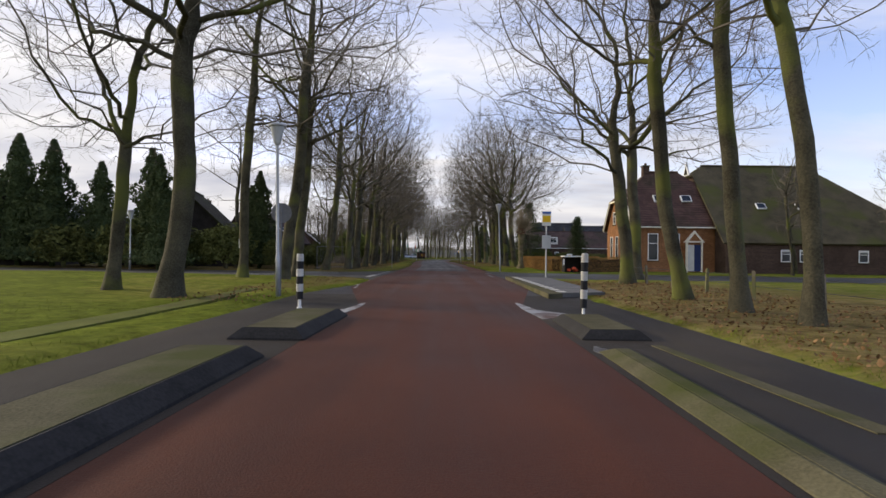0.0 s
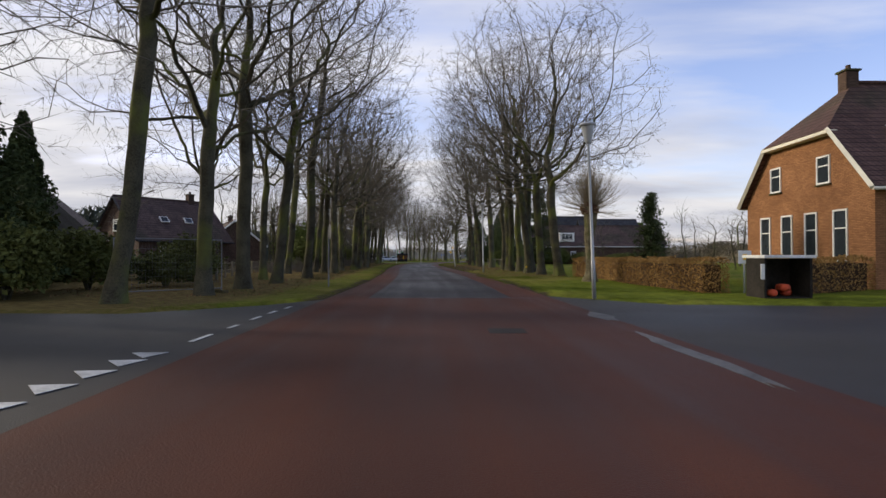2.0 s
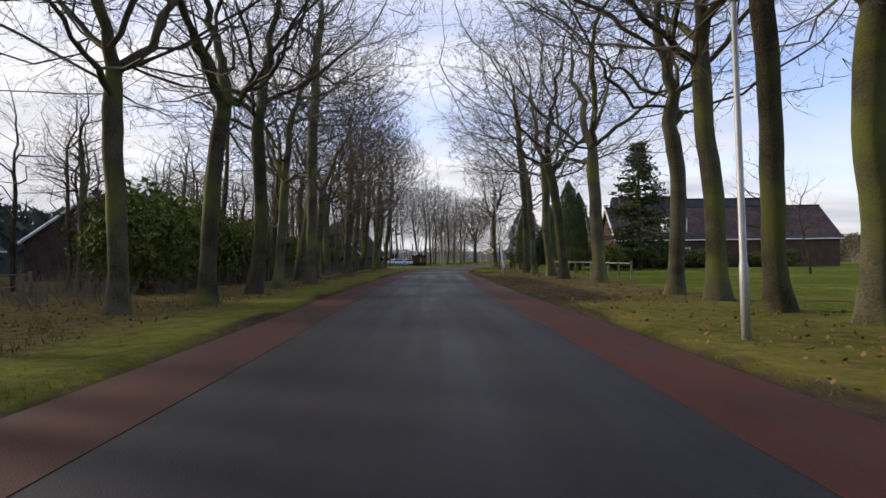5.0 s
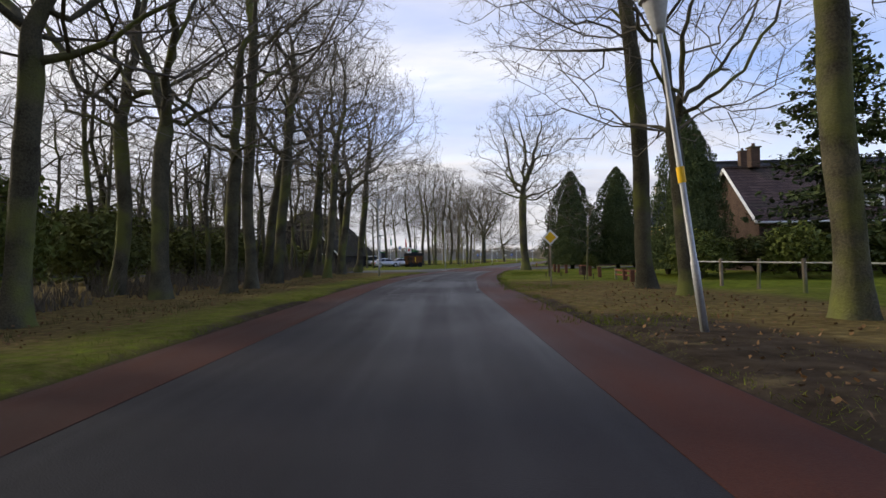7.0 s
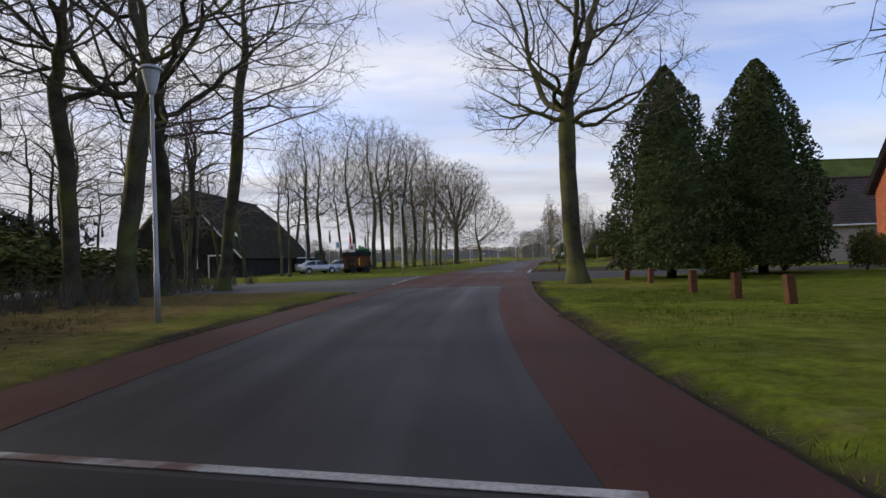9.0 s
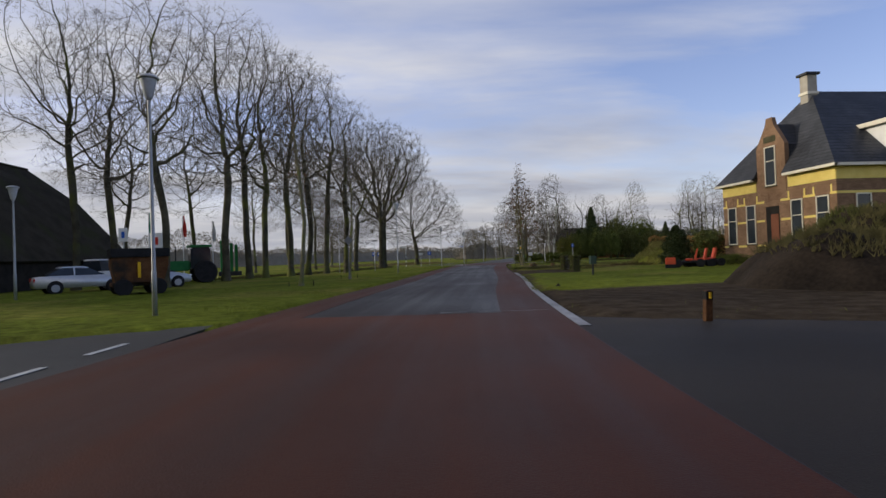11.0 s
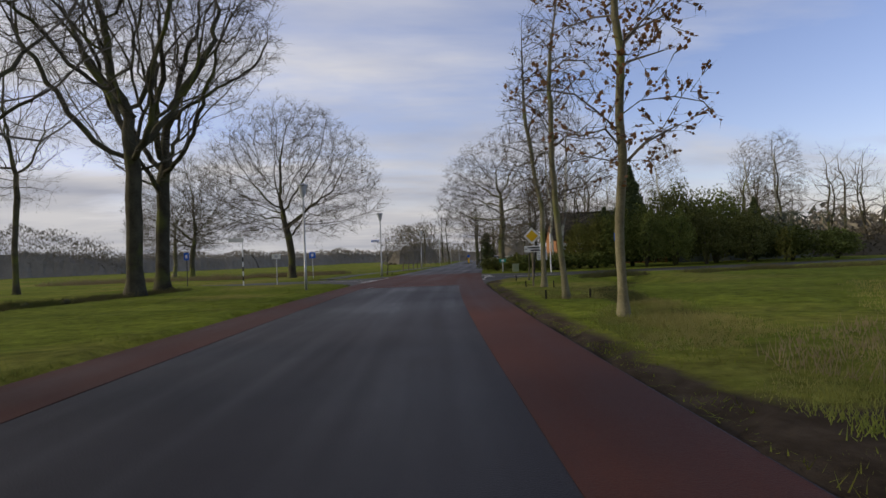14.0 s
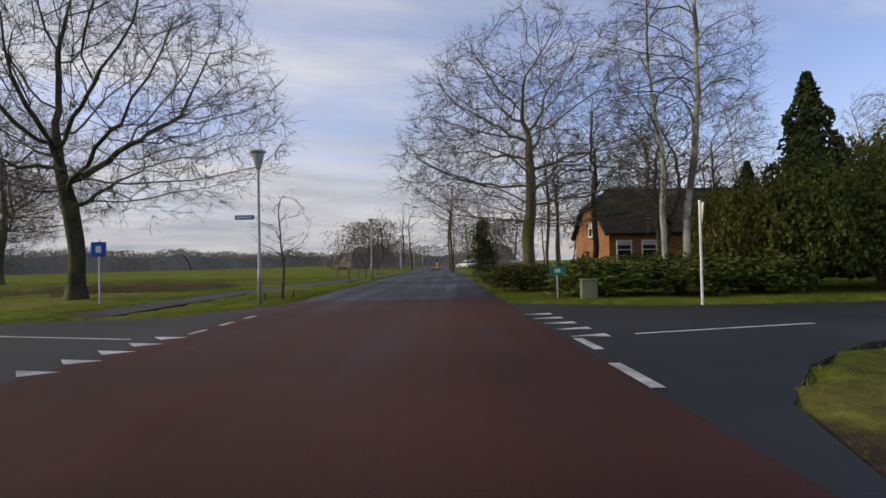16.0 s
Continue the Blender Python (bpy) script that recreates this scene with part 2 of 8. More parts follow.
M["twig"] = mat("oak_twigs", (0.085, 0.074, 0.056), (0.175, 0.152, 0.118), 0.95, 1.0, 9, 0.0, varied=0.2)
M["birch"] = mat("birch_bark", (0.40, 0.40, 0.31), (0.60, 0.59, 0.50), 0.8, 2.5, 9, 0.3, c=(0.10, 0.09, 0.08))
M["oakleaf"] = mat("withered_leaves", (0.13, 0.065, 0.03), (0.24, 0.13, 0.06), 0.9, 2, 20, 0.0)
M["conifer"] = mat("conifer_needles", (0.034, 0.050, 0.020), (0.092, 0.116, 0.046), 0.9, 1.2, 10, 0.0, varied=0.2)
M["evergreen"] = mat("evergreen_leaves", (0.058, 0.078, 0.017), (0.150, 0.172, 0.042), 0.8, 1.0, 8, 0.0, varied=0.25)
# Brown inner twigs, darkened to carry the shade inside the hedge
M["hedge_core"] = mat("shaded_inner_twigs", (0.045, 0.026, 0.014), (0.10, 0.060, 0.032), 0.95, 2, 25, 0.6)
M["beech_hedge"] = mat("withered_beech_leaves", (0.200, 0.110, 0.034), (0.40, 0.245, 0.085), 0.85, 1.0, 9, 0.0)
M["laurel"] = mat("garden_shrub_leaves", (0.054, 0.062, 0.017), (0.135, 0.146, 0.042), 0.85, 1.0, 8, 0.0, varied=0.25)
M["tar"] = mat("fresh_tar", (0.008, 0.008, 0.008), (0.015, 0.015, 0.015), 0.6, 1.0, 20, 0.1)
M["yew"] = mat("yellow_green_leaves", (0.10, 0.11, 0.02), (0.20, 0.19, 0.05), 0.85, 1.5, 9, 0.0)
M["willow_bark"] = mat("furrowed_willow_bark", (0.055, 0.046, 0.028), (0.24, 0.205, 0.125), 0.95, 3.5, 26, 1.0, c=(0.115, 0.115, 0.045))
M["willow_shoots"] = mat("pale_willow_shoots", (0.20, 0.16, 0.10), (0.34, 0.28, 0.19), 0.9, 1.0, 9, 0.0)
M["willow_head"] = mat("knobbly_willow_head", (0.10, 0.055, 0.035), (0.19, 0.115, 0.075), 0.9, 3, 20, 0.5)
M["weeds"] = mat("withered_weeds", (0.085, 0.052, 0.026), (0.18, 0.115, 0.058), 0.95, 1.0, 9, 0.0, c=(0.10, 0.105, 0.028))
M["drygrass"] = mat("dry_grass", (0.20, 0.155, 0.08), (0.34, 0.27, 0.15), 0.95, 1.0, 9, 0.0)
M["heapgrass"] = mat("withered_heap_grass", (0.075, 0.070, 0.026), (0.15, 0.13, 0.055), 0.95, 0.8, 9, 0.0, c=(0.085, 0.095, 0.026))
M["moundgrass"] = mat("mound_grass", (0.20, 0.185, 0.052), (0.36, 0.32, 0.11), 0.95, 0.7, 9, 0.0, c=(0.20, 0.235, 0.045))
M["blade"] = mat("grass_blades", (0.085, 0.112, 0.013), (0.165, 0.190, 0.026), 0.8, 0.5, 6, 0.0, c=(0.17, 0.165, 0.038), spec=0.04)
M["litter"] = mat("fallen_leaves", (0.11, 0.062, 0.03), (0.22, 0.135, 0.065), 0.9, 1.5, 20, 0.0)
M["steel"] = mat("galvanised_steel", (0.36, 0.37, 0.38), (0.50, 0.51, 0.52), 0.5, 2, 30, 0.1, metal=0.5)
M["dark_metal"] = mat("dark_metal", (0.03, 0.03, 0.033), (0.06, 0.06, 0.065), 0.5, 2, 30, 0.1, metal=0.4)
M["lamp_glass"] = mat("lamp_bowl", (0.42, 0.43, 0.43), (0.55, 0.56, 0.56), 0.3, 2, 20, 0.0)
M["white"] = mat("white_paint", (0.68, 0.68, 0.66), (0.80, 0.80, 0.78), 0.5, 2, 20, 0.05)
M["dirty_white"] = mat("dirty_white_paint", (0.36, 0.35, 0.32), (0.55, 0.54, 0.50), 0.6, 3, 20, 0.1)
M["cream"] = mat("cream_paint", (0.66, 0.62, 0.50), (0.78, 0.74, 0.62), 0.5, 2, 20, 0.05)
M["yellow"] = mat("yellow_paint", (0.72, 0.56, 0.14), (0.85, 0.68, 0.22), 0.6, 1.5, 20, 0.08)
M["signyellow"] = mat("yellow_sign", (0.80, 0.48, 0.02), (0.88, 0.55, 0.04), 0.4, 2, 20, 0.0)
M["signblue"] = mat("blue_sign", (0.02, 0.09, 0.42), (0.03, 0.13, 0.52), 0.4, 2, 20, 0.0)
M["signgreen"] = mat("green_sign", (0.03, 0.22, 0.16), (0.05, 0.28, 0.20), 0.4, 2, 20, 0.0)
M["red_paint"] = mat("red_paint", (0.45, 0.03, 0.02), (0.58, 0.05, 0.03), 0.5, 2, 20, 0.05)
M["orange"] = mat("orange_red_plastic", (0.58, 0.085, 0.04), (0.70, 0.13, 0.06), 0.4, 2, 20, 0.05)
M["black"] = mat("black_paint", (0.012, 0.012, 0.013), (0.03, 0.03, 0.032), 0.5, 2, 20, 0.1)
M["green_paint"] = mat("green_machine_paint", (0.02, 0.13, 0.04), (0.04, 0.20, 0.06), 0.45, 2, 20, 0.05)
M["dull_green"] = mat("dull_green_paint", (0.045, 0.075, 0.055), (0.075, 0.11, 0.085), 0.6, 2, 20, 0.1)
M["cabinet_green"] = mat("grey_green_cabinet", (0.19, 0.22, 0.13), (0.28, 0.31, 0.20), 0.7, 2, 20, 0.1)
M["brick_orange"] = brick_mat("orange_brick", (0.26, 0.125, 0.060), (0.38, 0.19, 0.092), (0.32, 0.29, 0.25))
M["brick_red"] = brick_mat("red_brick", (0.235, 0.078, 0.044), (0.335, 0.115, 0.062), (0.30, 0.26, 0.22))
M["brick_brown"] = brick_mat("brown_brick", (0.25, 0.155, 0.098), (0.37, 0.235, 0.15), (0.30, 0.27, 0.22))
M["brick_dark"] = brick_mat("dark_brick", (0.075, 0.050, 0.038), (0.13, 0.088, 0.068), (0.12, 0.11, 0.10))
M["red_tile"] = tile_mat("red_roof_tiles", (0.072, 0.041, 0.033), (0.145, 0.083, 0.066), 0.7, c=(0.075, 0.055, 0.035))
M["tile"] = tile_mat("roof_tiles", (0.066, 0.046, 0.042), (0.130, 0.088, 0.078), 0.7, c=(0.07, 0.06, 0.045))
M["slate"] = tile_mat("dark_roof_tiles", (0.035, 0.037, 0.042), (0.075, 0.078, 0.085), 0.45)
M["thatch"] = mat("mossy_thatch", (0.055, 0.047, 0.030), (0.115, 0.098, 0.060), 1.0, 1.0, 16, 0.8, c=(0.085, 0.088, 0.030))
# Dark thatch; on the left-hand roofs this colour carries the backlit shade
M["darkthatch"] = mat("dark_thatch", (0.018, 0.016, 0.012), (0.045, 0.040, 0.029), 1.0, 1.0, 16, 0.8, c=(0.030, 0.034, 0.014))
M["plaster"] = mat("pale_plaster", (0.32, 0.29, 0.24), (0.46, 0.43, 0.37), 0.9, 2.0, 20, 0.2)
M["moss_roof"] = mat("moss_green_roof", (0.055, 0.075, 0.018), (0.11, 0.14, 0.035), 0.95, 0.8, 12, 0.5)
M["wood"] = mat("grey_wood", (0.14, 0.115, 0.080), (0.26, 0.22, 0.165), 0.85, 2, 20, 0.3, c=(0.14, 0.15, 0.06))
M["post_wood"] = mat("brown_post_wood", (0.085, 0.040, 0.024), (0.16, 0.080, 0.048), 0.85, 2, 20, 0.3)
# Kerb concrete with bluish wet highlights painted into the pale tone
M["kerb_line"] = mat("kerb_painted_sheen", (0.09, 0.09, 0.095), (0.30, 0.30, 0.32), 0.35, 2.2, 16, 0.2, c=(0.05, 0.05, 0.048))
M["rustwood"] = mat("red_brown_post", (0.17, 0.065, 0.035), (0.27, 0.11, 0.065), 0.85, 2, 20, 0.3)
# Near-black wood for stakes; also puts shade into house walls and a box
M["timber"] = mat("dark_wood_and_shade", (0.018, 0.016, 0.014), (0.04, 0.035, 0.03), 0.85, 2, 14, 0.3)
M["glass"] = glass_mat("window_glass")
M["curtain"] = mat("window_blind", (0.45, 0.45, 0.43), (0.6, 0.6, 0.57), 0.8, 2, 20, 0.0)
M["soil"] = mat("dark_soil", (0.010, 0.0075, 0.0055), (0.032, 0.024, 0.017), 0.95, 0.9, 9, 1.0)
M["car_silver"] = mat("silver_car_paint", (0.52, 0.54, 0.56), (0.62, 0.64, 0.66), 0.3, 1, 10, 0.0, metal=0.3, spec=0.5)
M["rubber"] = mat("tyre_rubber", (0.014, 0.014, 0.015), (0.03, 0.03, 0.031), 0.8, 4, 40, 0.2)
M["door_blue"] = mat("dark_blue_door", (0.02, 0.03, 0.09), (0.03, 0.045, 0.13), 0.4, 2, 20, 0.05)


def ground_mat():
    """Grass with worn, yellowed and muddy patches; the cover layer says where leaves or bare soil lie."""
    m = mat("grass_ground", (0.078, 0.098, 0.011), (0.160, 0.188, 0.023), 0.95, 0.35, 12, 0.6, c=(0.178, 0.170, 0.034), spec=0.02)
    nt = m.node_tree
    N, L = nt.nodes.new, nt.links.new
    bsdf = nt.nodes["Principled BSDF"]
    geo = N("ShaderNodeNewGeometry")
    att = N("ShaderNodeAttribute")
    att.attribute_name = "cover"
    sp = N("ShaderNodeSeparateColor")
    L(att.outputs["Color"], sp.inputs[0])
    col = bsdf.inputs["Base Color"].links[0].from_socket
    # tufts and worn spots
    tuft = N("ShaderNodeTexNoise")
    tuft.inputs["Scale"].default_value, tuft.inputs["Detail"].default_value, tuft.inputs["Roughness"].default_value = 2.2, 8, 0.72
    L(geo.outputs["Position"], tuft.inputs["Vector"])
    shade = N("ShaderNodeMapRange")
    shade.inputs["From Min"].default_value, shade.inputs["From Max"].default_value = 0.34, 0.66
    shade.inputs["To Min"].default_value, shade.inputs["To Max"].default_value = 0.52, 1.30
    L(tuft.outputs["Fac"], shade.inputs["Value"])
    wear = N("ShaderNodeHueSaturation")
    L(shade.outputs[0], wear.inputs["Value"])
    L(col, wear.inputs["Color"])
    col = wear.outputs["Color"]
    bp = N("ShaderNodeBump")
    bp.inputs["Strength"].default_value, bp.inputs["Distance"].default_value = 0.9, 0.08
    L(tuft.outputs["Fac"], bp.inputs["Height"])
    L(bp.outputs[0], bsdf.inputs["Normal"])
    for chan, sc, a, b in (("Red", 4.0, (0.080, 0.056, 0.021), (0.180, 0.138, 0.052)), ("Green", 2.0, (0.032, 0.024, 0.016), (0.075, 0.058, 0.040)), ("Blue", 1.2, (0.20, 0.16, 0.07), (0.30, 0.24, 0.11))):
        n = N("ShaderNodeTexNoise")
        n.inputs["Scale"].default_value, n.inputs["Detail"].default_value, n.inputs["Roughness"].default_value = sc, 6, 0.65
        L(geo.outputs["Position"], n.inputs["Vector"])
        tint = N("ShaderNodeValToRGB")
        tint.color_ramp.elements[0].position, tint.color_ramp.elements[1].position = 0.35, 0.65
        tint.color_ramp.elements[0].color, tint.color_ramp.elements[1].color = (*a, 1), (*b, 1)
        L(n.outputs["Fac"], tint.inputs[0])
        s = N("ShaderNodeMath")
        s.operation, s.inputs[1].default_value = "MULTIPLY_ADD", 1.7
        off = N("ShaderNodeMath")
        off.operation, off.inputs[1].default_value = "SUBTRACT", 0.95
        L(n.outputs["Fac"], off.inputs[0])
        L(sp.outputs[chan], s.inputs[0])
        L(off.outputs[0], s.inputs[2])
        s.use_clamp = True
        sh = N("ShaderNodeMath")
        sh.operation, sh.inputs[1].default_value, sh.use_clamp = "MULTIPLY", 2.2, True
        L(s.outputs[0], sh.inputs[0])
        mx = N("ShaderNodeMix")
        mx.data_type = "RGBA"
        L(sh.outputs[0], mx.inputs["Factor"])
        L(col, mx.inputs[6])
        L(tint.outputs["Color"], mx.inputs[7])
        col = mx.outputs[2]
    L(col, bsdf.inputs["Base Color"])
    return m


M["ground"] = ground_mat()

# ---- building blocks ----


def mesh_object(name, verts, faces, material, parent=None, smooth=False):
    me = bpy.data.meshes.new(name)
    me.from_pydata(verts, [], faces)
    me.materials.append(material)
    if smooth:
        me.polygons.foreach_set("use_smooth", [True] * len(me.polygons))
    ob = new(name, me)
    if parent:
        ob.parent = parent
    return ob


def part(name, bm, material, parent=None, label="", smooth=False):
    me = bpy.data.meshes.new(name)
    bmesh.ops.recalc_face_normals(bm, faces=bm.faces)
    bm.to_mesh(me)
    bm.free()
    me.materials.append(M[material] if isinstance(material, str) else material)
    if smooth:
        me.polygons.foreach_set("use_smooth", [True] * len(me.polygons))
    ob = new(name, me)
    if parent:
        ob.parent = parent
    if label:
        ob["label"] = label
    return ob


def thing(name, m, label, category, group="", kind=""):
    ob = new(name)
    ob.matrix_world = m
    return tagged(ob, label, category, group, kind)


def box(x0, x1, y0, y1, z0, z1, bevel=0.0, bm=None):
    b = bmesh.new()
    bmesh.ops.create_cube(b, size=1)
    for v in b.verts:
        v.co = Vector(((x0 + x1) / 2 + v.co.x * (x1 - x0), (y0 + y1) / 2 + v.co.y * (y1 - y0), (z0 + z1) / 2 + v.co.z * (z1 - z0)))
    if bevel:
        bmesh.ops.bevel(b, geom=b.edges[:], offset=bevel, segments=2, affect="EDGES")
    if bm is None:
        return b
    merge(bm, b)
    return bm


def merge(bm, other):
    me = bpy.data.meshes.new("tmp")
    other.to_mesh(me)
    other.free()
    bm.from_mesh(me)
    bpy.data.meshes.remove(me)


def lathe(profile, sides=14, bm=None):
    """A round solid about z from (radius, height) pairs."""
    b = bm or bmesh.new()
    rings = []
    for r, z in profile:
        rings.append([b.verts.new((r * math.cos(k * 2 * math.pi / sides), r * math.sin(k * 2 * math.pi / sides), z)) for k in range(sides)])
    for lo, hi in zip(rings, rings[1:]):
        for k in range(sides):
            b.faces.new((lo[k], lo[(k + 1) % sides], hi[(k + 1) % sides], hi[k]))
    b.faces.new(rings[0][::-1])
    b.faces.new(rings[-1])
    return b


def rod(p, q, r0, r1=None, sides=8, bm=None):
    b = bm or bmesh.new()
    p, q = Vector(p), Vector(q)
    turn = (q - p).to_track_quat("Z", "Y").to_matrix()
    rings = []
    for c, r in ((p, r0), (q, r0 if r1 is None else r1)):
        rings.append([b.verts.new(c + turn @ Vector((r * math.cos(k * 2 * math.pi / sides), r * math.sin(k * 2 * math.pi / sides), 0))) for k in range(sides)])
    for k in range(sides):
        b.faces.new((rings[0][k], rings[0][(k + 1) % sides], rings[1][(k + 1) % sides], rings[1][k]))
    b.faces.new(rings[0][::-1])
    b.faces.new(rings[1])
    return b


def prism(outline, y0, y1, bm=None):
    """An upright outline of (x, z) corners, thick from y0 to y1."""
    b = bm or bmesh.new()
    f = [b.verts.new((x, y0, z)) for x, z in outline]
    g = [b.verts.new((x, y1, z)) for x, z in outline]
    n = len(outline)
    b.faces.new(f)
    b.faces.new(g[::-1])
    for k in range(n):
        b.faces.new((f[k], g[k], g[(k + 1) % n], f[(k + 1) % n]))
    return b


def slab(corners, z0, z1, bm=None):
    """A flat outline of (x, y) corners, from z0 to z1."""
    b = bm or bmesh.new()
    f = [b.verts.new((x, y, z0)) for x, y in corners]
    g = [b.verts.new((x, y, z1)) for x, y in corners]
    n = len(corners)
    b.faces.new(f[::-1])
    b.faces.new(g)
    for k in range(n):
        b.faces.new((f[k], f[(k + 1) % n], g[(k + 1) % n], g[k]))
    return b


def sheet(corners, thick, bm=None):
    """A roof plane: corners in space, thickened downwards."""
    b = bm or bmesh.new()
    pts = [Vector(c) for c in corners]
    nrm = (pts[1] - pts[0]).cross(pts[2] - pts[0]).normalized()
    if nrm.z < 0:
        nrm = -nrm
    f = [b.verts.new(p) for p in pts]
    g = [b.verts.new(p - nrm * thick) for p in pts]
    n = len(pts)
    b.faces.new(f)
    b.faces.new(g[::-1])
    for k in range(n):
        b.faces.new((f[k], g[k], g[(k + 1) % n], f[(k + 1) % n]))
    return b


# ---- the road's line ----
ROAD = [(0.3, -80), (0.1, -40), (-0.15, 0), (-0.2, 8.5), (-0.6, 25), (-1.0, 44), (-1.2, 56), (-1.9, 72), (-3.0, 89), (-3.85, 108), (-4.3, 119), (-4.15, 130), (-3.3, 140), (-1.9, 150), (-0.3, 161), (2.0, 173), (4.5, 184), (7.3, 198), (10.3, 212), (13.6, 225.5), (17.8, 240), (27.8, 272), (58.4, 372), (120, 574), (250, 1000)]


def smooth_line(pts, step=1.0):
    out = []
    P = [Vector((*p, 0)) for p in pts]
    for i in range(len(P) - 1):
        a, b = P[max(i - 1, 0)], P[min(i + 2, len(P) - 1)]
        p, q = P[i], P[i + 1]
        d = (q - p).length
        ta = (q - a) * (d / max((q - a).length, 1e-6))
        tb = (b - p) * (d / max((b - p).length, 1e-6))
        n = max(1, int(d / step)) if d < 60 else 12
        for k in range(n):
            t = k / n
            h = (2 * t**3 - 3 * t**2 + 1) * p + (t**3 - 2 * t**2 + t) * ta + (-2 * t**3 + 3 * t**2) * q + (t**3 - t**2) * tb
            out.append(h)
    out.append(P[-1])
    return out


LINE = smooth_line(ROAD)
LX, LY = np.array([p.x for p in LINE]), np.array([p.y for p in LINE])


def road_x(y):
    return float(np.interp(y, LY, LX))


def side(y, off):
    """The point off metres to the right of the road's middle, abreast of y on it."""
    k = int(np.clip(np.searchsorted(LY, y), 1, len(LY) - 1))
    t = Vector((LX[k] - LX[k - 1], LY[k] - LY[k - 1], 0)).normalized()
    return (road_x(y) + t.y * off, y - t.x * off)


HALF, LANE = 3.42, 2.2

# ---- roads, paths and the ground ----
SIDE_ROADS = {
    "side_road_a": [(-3.2, 26.5), (-5.2, 30), (-8, 32.3), (-45, 36), (-45, 42), (-8, 40.6), (-5.6, 42.8), (-3.8, 46)],
    "side_road_b": [(2.2, 31.0), (6, 31.6), (34, 29.5), (34, 40.5), (10, 42.3), (5, 43), (2.2, 46.5)],
    "side_road_c": [(-5.8, 146), (-9, 148), (-45, 150), (-45, 159), (-9, 162.4), (-5.5, 165), (-3.2, 166), (-4.5, 150)],
    "side_road_d": [(0.6, 149), (3.3, 149.5), (9, 151), (34, 149), (34, 156.5), (13, 158.5), (5.0, 163.5), (3.0, 165)],
    "side_road_e": [(11.3, 226), (11.0, 230.2), (9.9, 233.2), (7, 235.3), (3, 236.9), (-1.5, 239.0), (-1.0, 241.6), (1.3, 241.4), (8, 240.6), (12.6, 240.4), (15.8, 244)],
    "side_road_f": [(16.4, 223.5), (17.5, 226.2), (18.9, 228.3), (20.6, 229.6), (22.8, 230.6), (25.5, 230.8), (62, 228.0), (62, 235.4), (29.5, 235.8), (24.4, 237.4), (21.6, 240), (20.6, 245.5)],
}
FOOTPATH = [(-6.6, -12), (-6.0, -12), (-6.0, 8), (-6.1, 14), (-6.8, 20), (-7.2, 20), (-6.7, 13)]


CYCLE_PATH = [(10.9, 241.0), (12.1, 245.2), (13.9, 251.0), (18.0, 259.5), (28.0, 283.0), (26.6, 283.6), (16.6, 260.2), (12.5, 251.6), (10.7, 245.8), (9.6, 242.0)]


def inside(poly, X, Y):
    """Which of the points lie in the outline."""
    hit = np.zeros(X.shape, bool)
    n = len(poly)
    for k in range(n):
        (ax, ay), (bx, by) = poly[k], poly[(k + 1) % n]
        cross = ((ay > Y) != (by > Y)) & (X < (bx - ax) * (Y - ay) / (by - ay + 1e-12) + ax)
        hit ^= cross
    return hit


def edge_gap(X, Y):
    """Metres from the carriageway's edge, and the side it lies on."""
    best = np.full(X.shape, 1e9)
    sgn = np.zeros(X.shape)
    for k in range(len(LX) - 1):
        ax, ay, bx, by = LX[k], LY[k], LX[k + 1], LY[k + 1]
        near = (Y > ay - 60) & (Y < by + 60)
        if not near.any():
            continue
        dx, dy = bx - ax, by - ay
        t = np.clip(((X - ax) * dx + (Y - ay) * dy) / (dx * dx + dy * dy), 0, 1)
        d = np.hypot(X - ax - t * dx, Y - ay - t * dy)
        better = near & (d < best)
        best = np.where(better, d, best)
        sgn = np.where(better, np.sign((X - ax) * dy - (Y - ay) * dx), sgn)
    wide = HALF + np.clip((24 - Y) / 6, 0, 1) * 0.95
    return best - wide, sgn


def wavy(X, Y, a, seed):
    rng = np.random.RandomState(seed)
    out = np.zeros(X.shape)
    for _ in range(7):
        kx, ky, ph = rng.normal(0, a, 3)
        out += np.sin(kx * X + ky * Y + ph * 9)
    return out / 7


